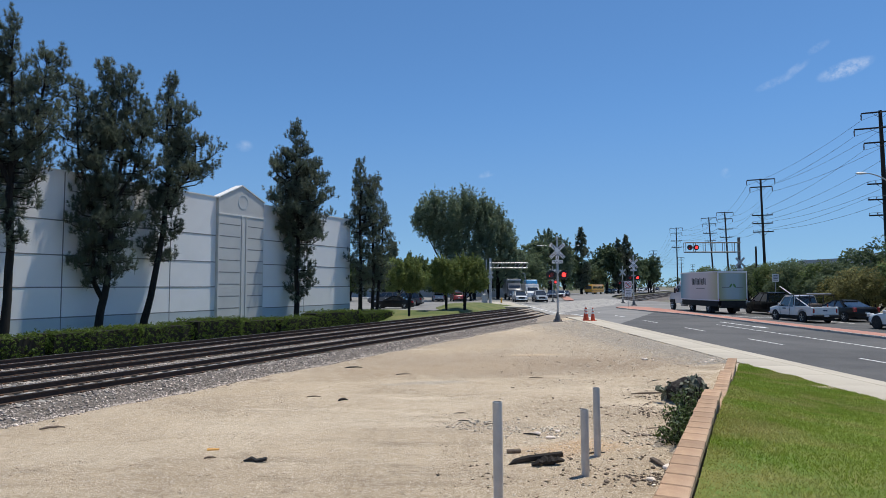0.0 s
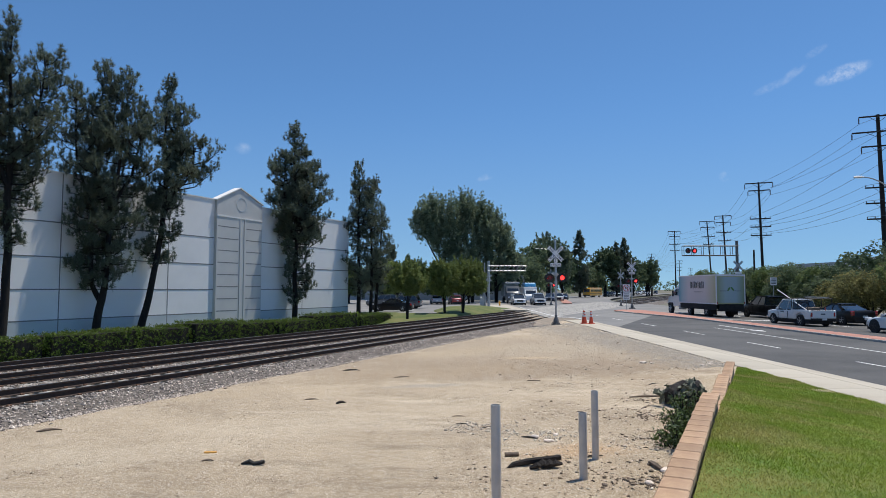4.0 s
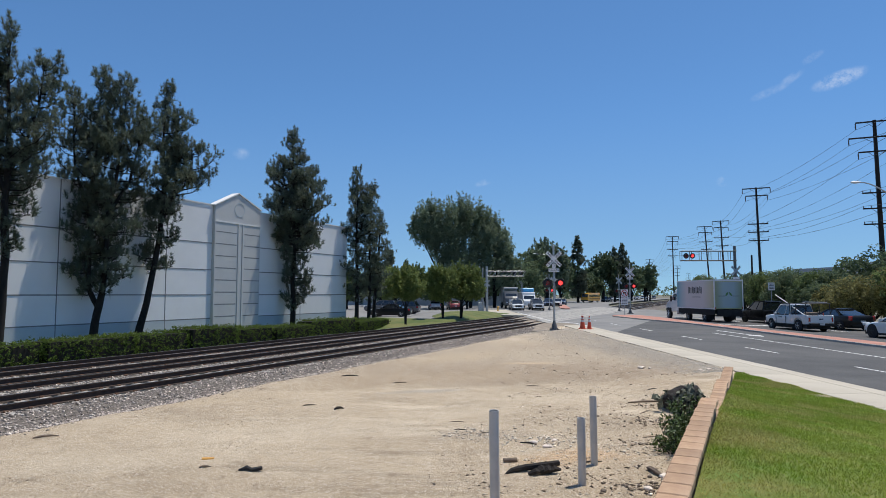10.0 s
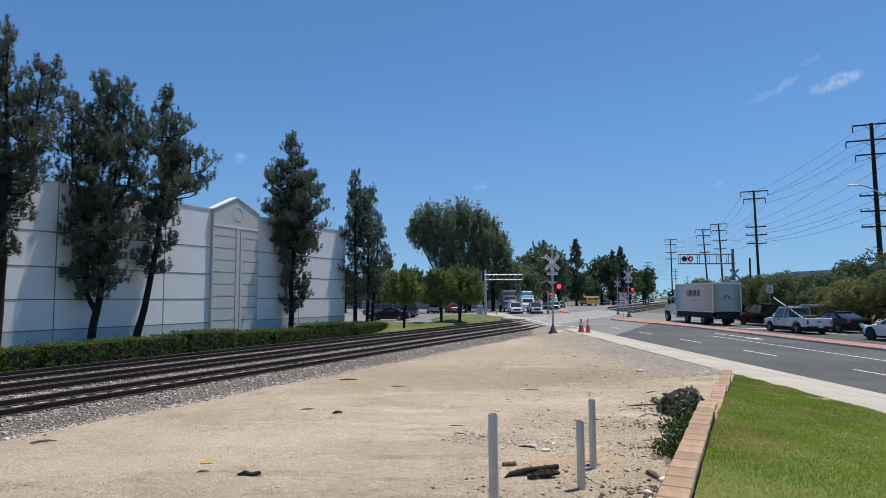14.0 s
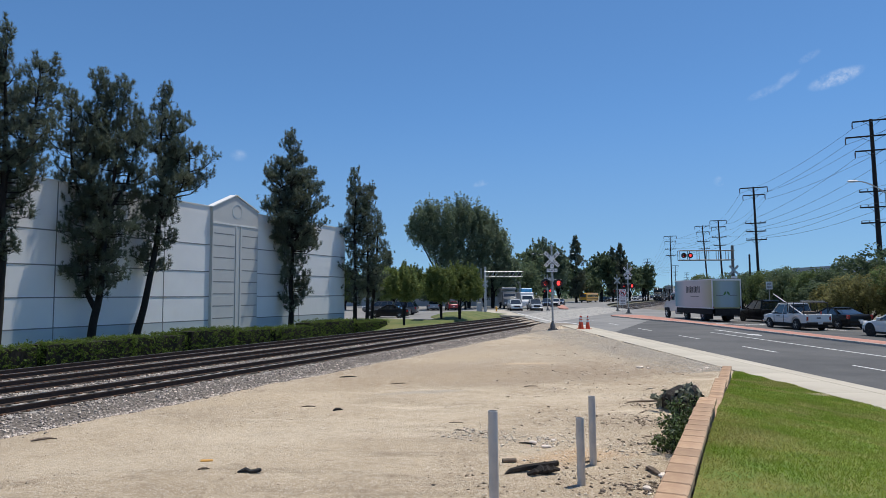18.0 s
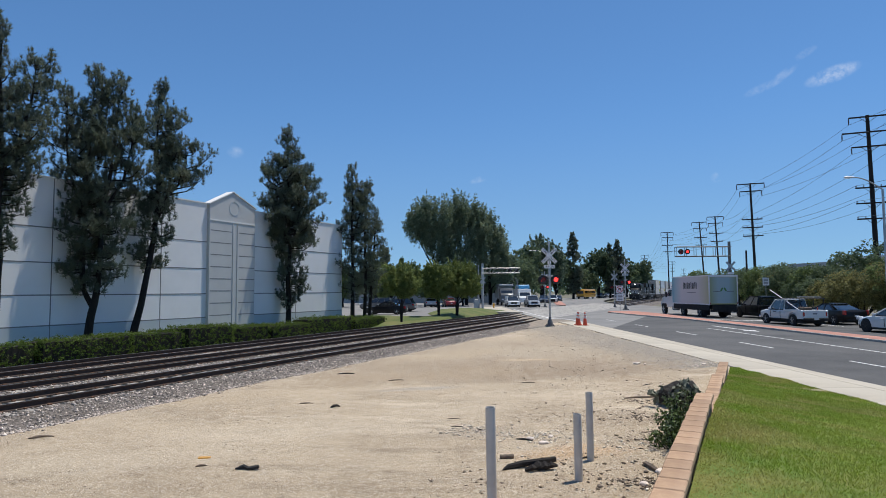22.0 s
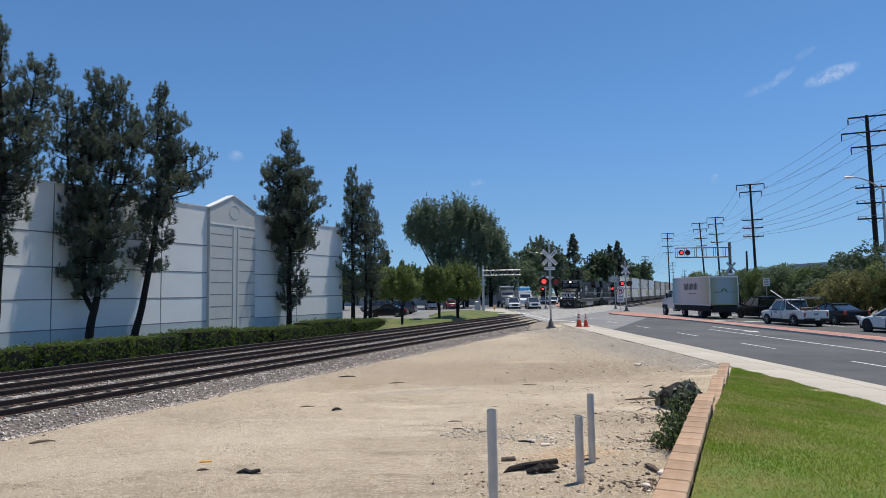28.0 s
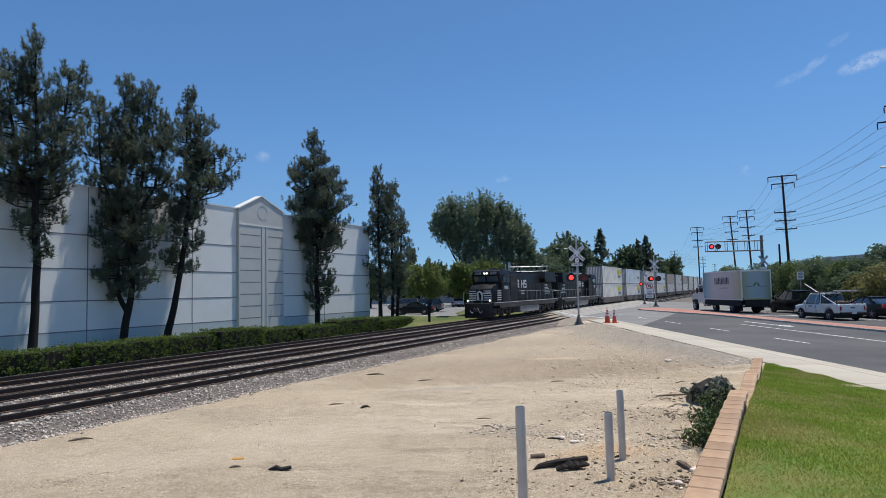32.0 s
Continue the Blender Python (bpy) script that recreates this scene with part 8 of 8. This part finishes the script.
    for i, (x, y, length, turn, m, w) in enumerate(((4.55, 14.4, 0.95, 4, DEBRIS_WOOD, 0.03), (0.25, 12.3, 0.26, -4, DEBRIS_WOOD, 0.014), (-6.68, 10.9, 0.38, 24, DEBRIS_WOOD, 0.03), (-3.3, 9.0, 0.16, 10, DEBRIS_WOOD, 0.02), (2.82, 8.75, 0.42, 104, DEBRIS_WOOD, 0.05), (-2.75, 18.8, 0.5, 5, DEBRIS_DARK, 0.03), (-2.2, 13.56, 0.2, 20, DEBRIS_DARK, 0.04), (2.1, 9.25, 0.28, 15, DEBRIS_DARK, 0.02), (-2.9, 14.0, 0.3, 5, DEBRIS_WOOD, 0.02), (3.35, 10.35, 0.45, -15, DEBRIS_WOOD, 0.012), (3.5, 10.9, 0.4, 20, DEBRIS_WOOD, 0.012), (4.1, 13.2, 0.6, 50, DEBRIS_WOOD, 0.012), (0.7, 11.2, 0.2, 30, DEBRIS_DARK, 0.012), (0.3, 11.5, 0.24, -10, DEBRIS_DARK, 0.012), (1.35, 10.4, 0.3, -30, DEBRIS_DARK, 0.02), (-1.2, 17.5, 0.4, 12, DEBRIS_WOOD, 0.02), (5.2, 16.2, 0.4, 40, DEBRIS_DARK, 0.015), (2.3, 16.9, 0.35, 0, DEBRIS_WOOD, 0.018))):
        b = thing("wood_scrap", "weathered scrap of wood on the dirt" if m is DEBRIS_WOOD else "dark stick lying on the dirt", "scrap wood", pose(x, y, ground_z(x, y) + 0.005, 0, 0, turn), "wood scraps")
        bm = bmesh.new()
        bent_tube(bm, ((-length / 2, 0, 0.006), (-length * 0.15, 0.02, w * 0.7), (length * 0.2, 0.012, w * 0.8), (length / 2, -0.02, 0.012)), (w * 0.4, w * 0.75, w * 0.6, w * 0.25), 5)
        part("splinter", bm, m, b)
    # dark cut stump with wilted leaves, and a shrub, against the wall
    stump = thing("stump", "dark heap of cut roots and wilted leaves beside the wall", "stump", pose(5.05, 13.6, ROAD_Z - 0.03))
    bm = bmesh.new()
    bmesh.ops.create_icosphere(bm, subdivisions=3, radius=0.42)
    for v in bm.verts:
        v.co *= 1 + 0.4 * noise.noise(v.co * 4) + 0.12 * noise.noise(v.co * 14)
        v.co.z = max(v.co.z * 0.8 + 0.12, 0)
    part("root_mass", bm, DEBRIS_DARK, stump)
    pts = [(rnd.gauss(-0.05, 0.26), rnd.gauss(-0.25, 0.2), rnd.uniform(0.1, 0.44)) for _ in range(70)]
    leaves("wilted_leaves", pts, [0.07] * 70, WILTED, stump, 5, 0.085, "grey-green wilted leaves")
    bush = thing("shrub", "small dark glossy shrub growing against the wall", "shrub", pose(3.95, 10.75, ROAD_Z - 0.03))
    wood = bmesh.new()
    pts = []
    for _ in range(70):
        k = rnd.uniform(-1.25, 1.35)
        a, h = rnd.uniform(0, 6.283), rnd.uniform(0.12, 0.40 + 0.24 * smooth(-1.2, 0.6, k))
        base = Vector((k * 0.43 + 0.02, k * 0.903, 0)) + Vector((-0.903, 0.43, 0)) * rnd.uniform(-0.12, 0.2)
        tip = base + Vector((math.cos(a) * 0.14 - 0.04, math.sin(a) * 0.14, h))
        bent_tube(wood, (base, base.lerp(tip, 0.5) + Vector((0.02, 0, 0)), tip), (0.010, 0.007, 0.004), 5)
        for j in range(12):
            pts.append(base.lerp(tip, rnd.uniform(0.2, 1)) + Vector((rnd.gauss(0, 0.05), rnd.gauss(0, 0.05), rnd.gauss(0, 0.04))))
    part("branching", wood, BARK, bush)["kind"] = "stuff"
    leaves("leaves", pts, [rnd.uniform(0.03, 0.07) for _ in pts], SHRUB_LEAF, bush, 6, 0.026)


build_debris()


# ---- train ----
LOCO_L = 22.3


def build_loco(back=False):
    """A wide-nosed diesel locomotive; its cab end looks along +y."""
    h = LOCO_L / 2
    loco = thing("locomotive", "black diesel locomotive with white markings and white nose stripes", "locomotive", None, "train")
    # frame, tank and pilot
    part("frame", boxes((-1.5, 1.5, -h + 0.5, h - 0.6, 1.25, 1.55), (-1.5, -1.35, -h + 1.8, h - 2.2, 1.0, 1.25), (1.35, 1.5, -h + 1.8, h - 2.2, 1.0, 1.25)), LOCO_GREY, loco, "dusty frame sill")
    bm = bmesh.new()
    prism(bm, ((-3.2, 0.62), (-3.2, 1.25), (3.2, 1.25), (3.2, 0.62), (2.9, 0.38), (-2.9, 0.38)), -1.45, 1.45)
    part("fuel_tank", bm, TANK, loco, "dusty grey fuel tank")
    for end in (1, -1):
        bm = bmesh.new()
        prism(bm, ((end * (h - 0.75), 1.5), (end * (h - 0.30), 1.46), (end * (h - 0.12), 0.85), (end * (h + 0.10), 0.16), (end * (h - 0.7), 0.16)), -1.45, 1.45, lambda y, z: 0.5 * max(0, abs(y) - (h - 0.55)) + 0.08 * max(0, z - 0.9))
        soften(bm, 0.05)
        part("pilot", bm, LOCO_BLACK, loco, "black snow plough pilot", smooth=True)
        bm = bmesh.new()
        for s in (-1, 1):
            bent_tube(bm, [(s * (0.15 + 0.45 * k), end * (h + 0.02), 1.1 - 0.5 * math.sin(k * 2.6)) for k in np.linspace(0, 1, 6)], [0.03] * 6, 5)
        part("air_hose", bm, STEEL, loco, "pale looped air hoses")
        bm = bmesh.new()
        box(bm, -0.16, 0.16, end * (h + 0.05) - 0.35, end * (h + 0.05) + 0.35, 0.72, 1.02, bevel=0.04)
        part("coupler", bm, BLACK_METAL, loco)
        bm = bmesh.new()
        for s in (-1, 1):
            tube(bm, (s * 1.4, end * (h - 0.25), 1.5), (s * 1.4, end * (h - 0.25), 2.5), 0.022, n=5)
            tube(bm, (s * 0.5, end * (h - 0.2), 1.5), (s * 0.5, end * (h - 0.2), 2.4), 0.022, n=5)
            tube(bm, (s * 0.5, end * (h - 0.2), 2.4), (s * 1.4, end * (h - 0.25), 2.5), 0.022, n=5)
        part("end_handrail", bm, LOCO_WHITE, loco)
        for i in range(4):
            for s in (-1, 1):
                part("step", boxes((s * 1.3 - 0.2, s * 1.3 + 0.2, end * (h - 0.9) - 0.22, end * (h - 0.9) + 0.22, 0.32 + 0.3 * i, 0.36 + 0.3 * i)), LOCO_GREY, loco)
    # bogies
    for c in (h - 4.3, -h + 4.3):
        bogie = part("bogie_frame", boxes((-1.22, -1.05, c - 2.7, c + 2.7, 0.48, 0.95), (1.05, 1.22, c - 2.7, c + 2.7, 0.48, 0.95), (-1.05, 1.05, c - 0.4, c + 0.4, 0.5, 0.9), bevel=0.05), LOCO_GREY, loco, "dirty bogie side frame")
        for dy in (-2.0, 0, 2.0):
            for s in (-1, 1):
                bm = bmesh.new()
                lathe(bm, ((0.25, -0.08), (0.52, -0.07), (0.52, 0.05), (0.56, 0.07), (0.3, 0.09)), 20, "x")
                part("wheel", bm, RAIL, bogie, smooth=True, m=pose(s * 0.78, c + dy, 0.53, 0, 0, 0))
                part("axle_box", boxes((s * 1.24 - 0.1, s * 1.24 + 0.1, c + dy - 0.25, c + dy + 0.25, 0.36, 0.78), bevel=0.04), LOCO_BLACK, bogie)
            part("spring", boxes((-1.3, -1.2, c + dy + 0.6, c + dy + 1.25, 0.62, 0.88), (1.2, 1.3, c + dy + 0.6, c + dy + 1.25, 0.62, 0.88)), LOCO_BLACK, bogie)
    # nose
    bm = bmesh.new()
    prism(bm, ((h - 3.0, 1.55), (h - 3.0, 3.42), (h - 1.35, 3.05), (h - 1.0, 2.75), (h - 0.95, 1.55)), -1.42, 1.42, lambda y, z: 0.22 * max(0, z - 2.6) + 0.38 * max(0, y - (h - 1.8)))
    soften(bm, 0.06)
    nose = part("nose", bm, LOCO_BLACK, loco, "blunt black nose", smooth=True)
    for i in range(5):
        z = 1.72 + 0.21 * i
        for s in (-1, 1):
            x0, x1 = sorted((s * 0.38, s * 1.09))
            part("nose_stripe", boxes((x0, x1, h - 0.965, h - 0.935, z, z + 0.10)), LOCO_WHITE, nose, "white nose stripe")
            part("nose_stripe", boxes((s * 1.40 - 0.03, s * 1.40 + 0.015, h - 2.9, h - 1.85, z, z + 0.10)), LOCO_WHITE, nose)
    bm = bmesh.new()
    bm.faces.new([bm.verts.new(p) for p in ((-0.32, h - 0.930, 1.75), (0.30, h - 0.930, 1.75), (0.34, h - 0.935, 2.45), (0.05, h - 0.940, 2.68), (-0.26, h - 0.935, 2.5))])
    part("nose_emblem", bm, LOCO_WHITE, nose, "white emblem on the nose")
    bm = bmesh.new()
    bm.faces.new([bm.verts.new(p) for p in ((-0.12, h - 0.924, 1.8), (0.06, h - 0.924, 1.8), (0.10, h - 0.926, 2.2), (0.2, h - 0.928, 2.4), (-0.02, h - 0.930, 2.5), (-0.16, h - 0.928, 2.2))])
    part("emblem_figure", bm, LOCO_BLACK, nose, "dark shape inside the emblem")
    part("nose_door", boxes((-0.34, 0.34, h - 1.02, h - 0.945, 1.6, 2.7)), LOCO_BLACK, nose)
    bm = bmesh.new()
    for s in (-1, 1):
        q = [(0, h - 1.36, 3.08), (s * 1.12, h - 1.36, 2.96), (s * 1.12, h - 2.6, 3.25), (0, h - 2.6, 3.36)]
        bm.faces.new([bm.verts.new((x, y, z + 0.02)) for x, y, z in q])
    part("nose_deck_edge", bm, LOCO_BLACK, nose)
    # cab
    bm = bmesh.new()
    prism(bm, ((h - 5.2, 1.55), (h - 5.2, 4.55), (h - 4.8, 4.66), (h - 3.2, 4.66), (h - 2.55, 4.5), (h - 2.45, 4.12), (h - 2.85, 3.3), (h - 2.85, 1.55)), -1.5, 1.5, lambda y, z: 0.34 * max(0, z - 4.05))
    soften(bm, 0.05)
    cabin = part("cab", bm, LOCO_BLACK, loco, "black cab", smooth=True)
    for x0, x1 in ((-1.2, -0.08), (0.08, 1.2)):
        part("windscreen", quad(bmesh.new(), ((x0, h - 2.72, 3.47), (x1, h - 2.72, 3.47), (x1, h - 2.46, 4.02), (x0, h - 2.46, 4.02))), PALE_GLASS, cabin, "cab windscreen")
    part("cab_roof", boxes((-1.28, 1.28, h - 5.0, h - 3.15, 4.655, 4.69), bevel=0.012), LOCO_GREY, cabin, "grey cab roof")
    part("air_horn", boxes((-0.3, 0.3, h - 4.4, h - 4.1, 4.69, 4.85), bevel=0.03), LOCO_GREY, cabin)
    part("number_board", boxes((-1.1, -0.5, h - 2.56, h - 2.40, 4.18, 4.42), (0.5, 1.1, h - 2.56, h - 2.40, 4.18, 4.42)), LOGO_GREY, cabin)
    for x in (-0.13, 0.13):
        bm = bmesh.new()
        lathe(bm, ((0.075, -0.02), (0.075, 0.03)), 14, "y")
        part("headlamp", bm, RED_DARK if back else LAMP_LIT, cabin, "lit headlamp" if not back else "unlit headlamp", m=pose(x, h - 2.42, 4.3))
    for s in (-1, 1):
        bm = bmesh.new()
        lathe(bm, ((0.065, -0.02), (0.065, 0.05)), 14, "y")
        part("ditch_lamp", bm, RED_DARK if back else LAMP_LIT, loco, m=pose(s * 1.12, h - 0.62, 1.72))
        for y0, y1 in ((h - 4.0, h - 3.2), (h - 4.95, h - 4.15)):
            part("cab_window", boxes((s * 1.5 - 0.008, s * 1.5 + 0.008, y0, y1, 3.4, 4.0)), PALE_GLASS, cabin, "cab side window")
        for k in range(4):
            part("cab_number_bar", boxes((s * 1.5 - 0.006, s * 1.5 + 0.006, h - 4.5 + 0.27 * k, h - 4.32 + 0.27 * k, 2.75, 3.08)), LOCO_WHITE, cabin)
    part("cab_shade", boxes((-1.62, -1.48, h - 4.9, h - 3.2, 4.05, 4.12), (1.48, 1.62, h - 4.9, h - 3.2, 4.05, 4.12)), LOCO_GREY, cabin)
    # hoods
    bm = bmesh.new()
    prism(bm, ((-h + 1.1, 1.55), (-h + 1.1, 4.3), (-h + 1.5, 4.42), (h - 5.25, 4.42), (h - 5.25, 1.55)), -0.92, 0.92, lambda y, z: 0.3 * max(0, z - 4.1))
    soften(bm, 0.05)
    hood = part("long_hood", bm, LOCO_BLACK, loco, "long black engine hood", smooth=True)
    part("equipment_cabinet", boxes((-1.46, 1.46, h - 7.4, h - 5.22, 1.55, 4.2), bevel=0.05), LOCO_BLACK, loco)
    bm = bmesh.new()
    prism(bm, ((-h + 1.2, 3.5), (-h + 1.5, 4.68), (-h + 5.4, 4.72), (-h + 5.8, 3.9), (-h + 5.4, 3.5)), -1.5, 1.5, lambda y, z: 0.12 * max(0, z - 4.2))
    part("radiator", bm, LOCO_BLACK, loco, "wide radiator section")
    part("exhaust", boxes((-0.5, 0.5, -1.6, -0.2, 4.4, 4.62), (-0.7, 0.7, 2.0, 4.2, 4.4, 4.58), bevel=0.03), LOCO_BLACK, loco)
    for s in (-1, 1):
        for i in range(11):
            y = -h + 2.0 + 1.13 * i
            part("hood_door", boxes((s * 0.925 - 0.012, s * 0.925 + 0.012, y, y + 1.03, 1.8, 3.4)), LOCO_BLACK, hood)
        for i in range(7):
            z = 2.15 + 0.17 * i
            part("hood_stripe", boxes((s * 0.955 - 0.012, s * 0.955 + 0.012, -h + 2.0 + 0.2 * i, -h + 4.2, z, z + 0.08)), LOCO_WHITE, hood)
        # white block of small squares, two tall strokes and two lines of small marks
        side = lambda y0, y1, z0, z1: part("letter_stroke", boxes((s * 0.957 - 0.008, s * 0.957 + 0.008, y0, y1, z0, z1)), LOCO_WHITE, hood, "white lettering stroke")
        for i in range(4):
            for k in range(3):
                side(1.9 + 0.30 * i, 2.14 + 0.30 * i, 2.86 + 0.30 * k + 0.06 * i, 3.10 + 0.30 * k)
        for y0, y1, z0, z1 in ((0.45, 0.65, 2.86, 3.70), (1.05, 1.25, 2.86, 3.70), (0.65, 1.05, 3.2, 3.36), (-0.45, 0.25, 3.52, 3.70), (-0.45, 0.25, 3.20, 3.36), (-0.45, 0.25, 2.86, 3.02), (0.05, 0.25, 3.36, 3.52), (-0.45, -0.25, 3.02, 3.20), (0.1, 1.5, 2.50, 2.60), (0.3, 1.3, 2.24, 2.34)):
            side(y0, y1, z0, z1)
        # louvred panels on the cabinet behind the cab
        for i in range(7):
            part("louvre", boxes((s * 1.47 - 0.02, s * 1.47 + 0.02, h - 7.3 + 0.28 * i, h - 7.12 + 0.28 * i, 3.0, 4.0)), LOCO_GREY, loco)
        bm = bmesh.new()
        tube(bm, (s * 1.47, -h + 1.2, 2.55), (s * 1.47, h - 7.5, 2.55), 0.022, n=5)
        part("handrail", bm, LOCO_RAILING, loco)
        for i in range(9):
            bm = bmesh.new()
            y = -h + 1.3 + 1.52 * i
            tube(bm, (s * 1.47, y, 1.5), (s * 1.47, y, 2.56), 0.02, n=5)
            part("stanchion", bm, LOCO_RAILING, loco)
        part("sill_stripe", boxes((s * 1.505 - 0.005, s * 1.505 + 0.005, -h + 0.8, h - 1.0, 1.47, 1.53)), LOCO_WHITE, loco)
    return loco


def build_well_car():
    car = thing("well_car", "rusty brown articulated well wagon under stacked containers", "railway wagon", None, "train")
    L = 19.6
    for s in (-1, 1):
        bm = bmesh.new()
        prism(bm, ((-8.3, 0.32), (-8.3, 1.15), (8.3, 1.15), (8.3, 0.32)), s * 1.42 - 0.06, s * 1.42 + 0.06)
        side = part("side_sill", bm, WELL_CAR, car, "brown steel side")
        for i in range(12):
            part("side_post", boxes((s * 1.49 - 0.03, s * 1.49 + 0.03, -7.8 + 1.4 * i, -7.66 + 1.4 * i, 0.34, 1.13)), WELL_CAR, side)
    part("well_floor", boxes((-1.4, 1.4, -8.3, 8.3, 0.28, 0.36)), WELL_CAR, car)
    for e in (-1, 1):
        part("end_platform", boxes((-1.4, 1.4, e * 9.05 - 0.8, e * 9.05 + 0.8, 0.95, 1.2)), WELL_CAR, car)
        part("end_bulkhead", boxes((-1.35, 1.35, e * 8.4 - 0.06, e * 8.4 + 0.06, 0.35, 1.15)), WELL_CAR, car)
        bogie = part("bogie_frame", boxes((-1.12, -0.98, e * 9.3 - 1.2, e * 9.3 + 1.2, 0.4, 0.7), (0.98, 1.12, e * 9.3 - 1.2, e * 9.3 + 1.2, 0.4, 0.7), (-1, 1, e * 9.3 - 0.2, e * 9.3 + 0.2, 0.4, 0.95)), LOCO_GREY, car)
        for dy in (-0.85, 0.85):
            for s in (-1, 1):
                bm = bmesh.new()
                lathe(bm, ((0.2, -0.07), (0.42, -0.06), (0.42, 0.05), (0.46, 0.07), (0.2, 0.08)), 16, "x")
                part("wheel", bm, RAIL, bogie, smooth=True, m=pose(s * 0.78, e * 9.3 + dy, 0.43))
    return car


def build_container(coat, marked, label):
    con = thing("container", label, "shipping container", None, "stacked containers")
    L, W, H = 16.1, 2.59, 2.88
    part("shell", boxes((-W / 2 + 0.03, W / 2 - 0.03, -L / 2 + 0.03, L / 2 - 0.03, 0.08, H - 0.03)), coat, con)
    for s in (-1, 1):
        for i in range(13):
            y = -L / 2 + 0.6 + 1.22 * i
            part("side_rib", boxes((s * (W / 2 - 0.028) - 0.006, s * (W / 2 - 0.028) + 0.006, y, y + 0.05, 0.2, H - 0.16)), coat, con)
        part("bottom_rail", boxes((s * (W / 2 - 0.04) - 0.04, s * (W / 2 - 0.04) + 0.04, -L / 2, L / 2, 0, 0.16)), BOX_END, con)
        part("top_rail", boxes((s * (W / 2 - 0.04) - 0.04, s * (W / 2 - 0.04) + 0.04, -L / 2, L / 2, H - 0.12, H)), coat, con)
        if marked:
            part("yellow_panel", boxes((s * W / 2 - 0.02, s * W / 2 + 0.004, -L / 2 + 0.9, -L / 2 + 4.0, 1.75, 2.5)), LOGO_YELLOW, con, "yellow marking panel")
        part("mark_bar", boxes((s * W / 2 - 0.02, s * W / 2 + 0.004, -L / 2 + 1.4, -L / 2 + 3.6, 1.15, 1.55)), LOGO_GREY, con, "grey lettering block")
    for e in (-1, 1):
        part("end_frame", boxes((-W / 2, W / 2, e * (L / 2 - 0.03) - 0.03, e * (L / 2 - 0.03) + 0.03, 0, 0.16), (-W / 2, W / 2, e * (L / 2 - 0.03) - 0.03, e * (L / 2 - 0.03) + 0.03, H - 0.14, H), (-W / 2, -W / 2 + 0.14, e * (L / 2 - 0.03) - 0.03, e * (L / 2 - 0.03) + 0.03, 0.16, H - 0.14), (W / 2 - 0.14, W / 2, e * (L / 2 - 0.03) - 0.03, e * (L / 2 - 0.03) + 0.03, 0.16, H - 0.14)), BOX_END, con)
        for i in range(9):
            part("end_rib", boxes((-1.05 + 0.25 * i, -0.95 + 0.25 * i, e * (L / 2 - 0.02) - 0.025, e * (L / 2 - 0.02) + 0.025, 0.16, H - 0.14)), BOX_END, con)
    return con


# seconds and where the train's nose stands along the railway
NOSE = ((0, 497.0), (8, 381.0), (14, 298.0), (17, 255.5), (19, 227.0), (21, 199.5), (23, 171.5), (25, 143.0), (28, 102.2), (29, 89.6), (30, 77.4), (31, 65.6), (32, 54.3))


def motions():
    """All that moves: the train along its track and the flashing lenses."""
    s = TRACKS[2]
    rows = lambda behind, z, turn: [(t, ALONG @ pose(a + behind, s, z, 0, 0, turn)) for t, a in NOSE]
    consist = [(build_loco(), LOCO_L / 2, 0, 90), (build_loco(True), LOCO_L * 1.5 + 0.5, 0, -90)]
    wagon = build_well_car()
    kinds = (build_container(BOX_WHITE, True, "white shipping container with a yellow marking panel"), build_container(BOX_WHITE, True, "white shipping container with a yellow panel and grey lettering"), build_container(BOX_GREY, False, "pale grey shipping container"), build_container(BOX_BLUE, False, "pale bluish-white shipping container"), build_container(BOX_TAN, False, "dusty tan shipping container"))
    order = ((0, 0), (1, 3), (1, 2), (0, 3), (2, 4), (2, 2), (1, 4), (2, 2), (1, 0), (2, 3), (1, 1), (0, 2))
    used = set()
    for i, (low, high) in enumerate(order):
        behind = 2 * LOCO_L + 1.2 + 10.1 + 20.1 * i
        consist.append((wagon if i == 0 else copy_thing(wagon, Matrix()), behind, 0, 90))
        for k, z in ((low, 0.37), (high, 3.26)):
            consist.append((kinds[k] if k not in used else copy_thing(kinds[k], Matrix()), behind, z, 90))
            used.add(k)
    for ob, behind, z, turn in consist:
        walk(ob, rows(behind, z, turn))
    # alternate flashing: each lens turns its lit face out for half the period
    period, first = 1.0148, -0.12
    for side, shift in (("right", 0.0), ("left", 0.5)):
        t_on = first + (shift - 1) * period - period / 4
        events = []
        while t_on < 32.5:
            events += [(t_on, 0), (t_on + period / 2, 180)]
            t_on += period
        for ob, m in FLASHERS[side]:
            keyed, angle = [], 180
            for t, goal in events:
                if t < 0.1:
                    angle = goal
                    continue
                if t > 31.9:
                    break
                if not keyed:
                    keyed.append((0.0, m @ pose(0, 0, 0, 0, 0, angle)))
                for f, dt in ((0.0, -0.05), (0.34, -0.017), (0.67, 0.017), (1.0, 0.05)):
                    keyed.append((t + dt, m @ pose(0, 0, 0, 0, 0, angle + (180 * f))))
                angle = (angle + 180) % 360
            keyed.append((32.0, m @ pose(0, 0, 0, 0, 0, angle)))
            walk(ob, keyed)


motions()
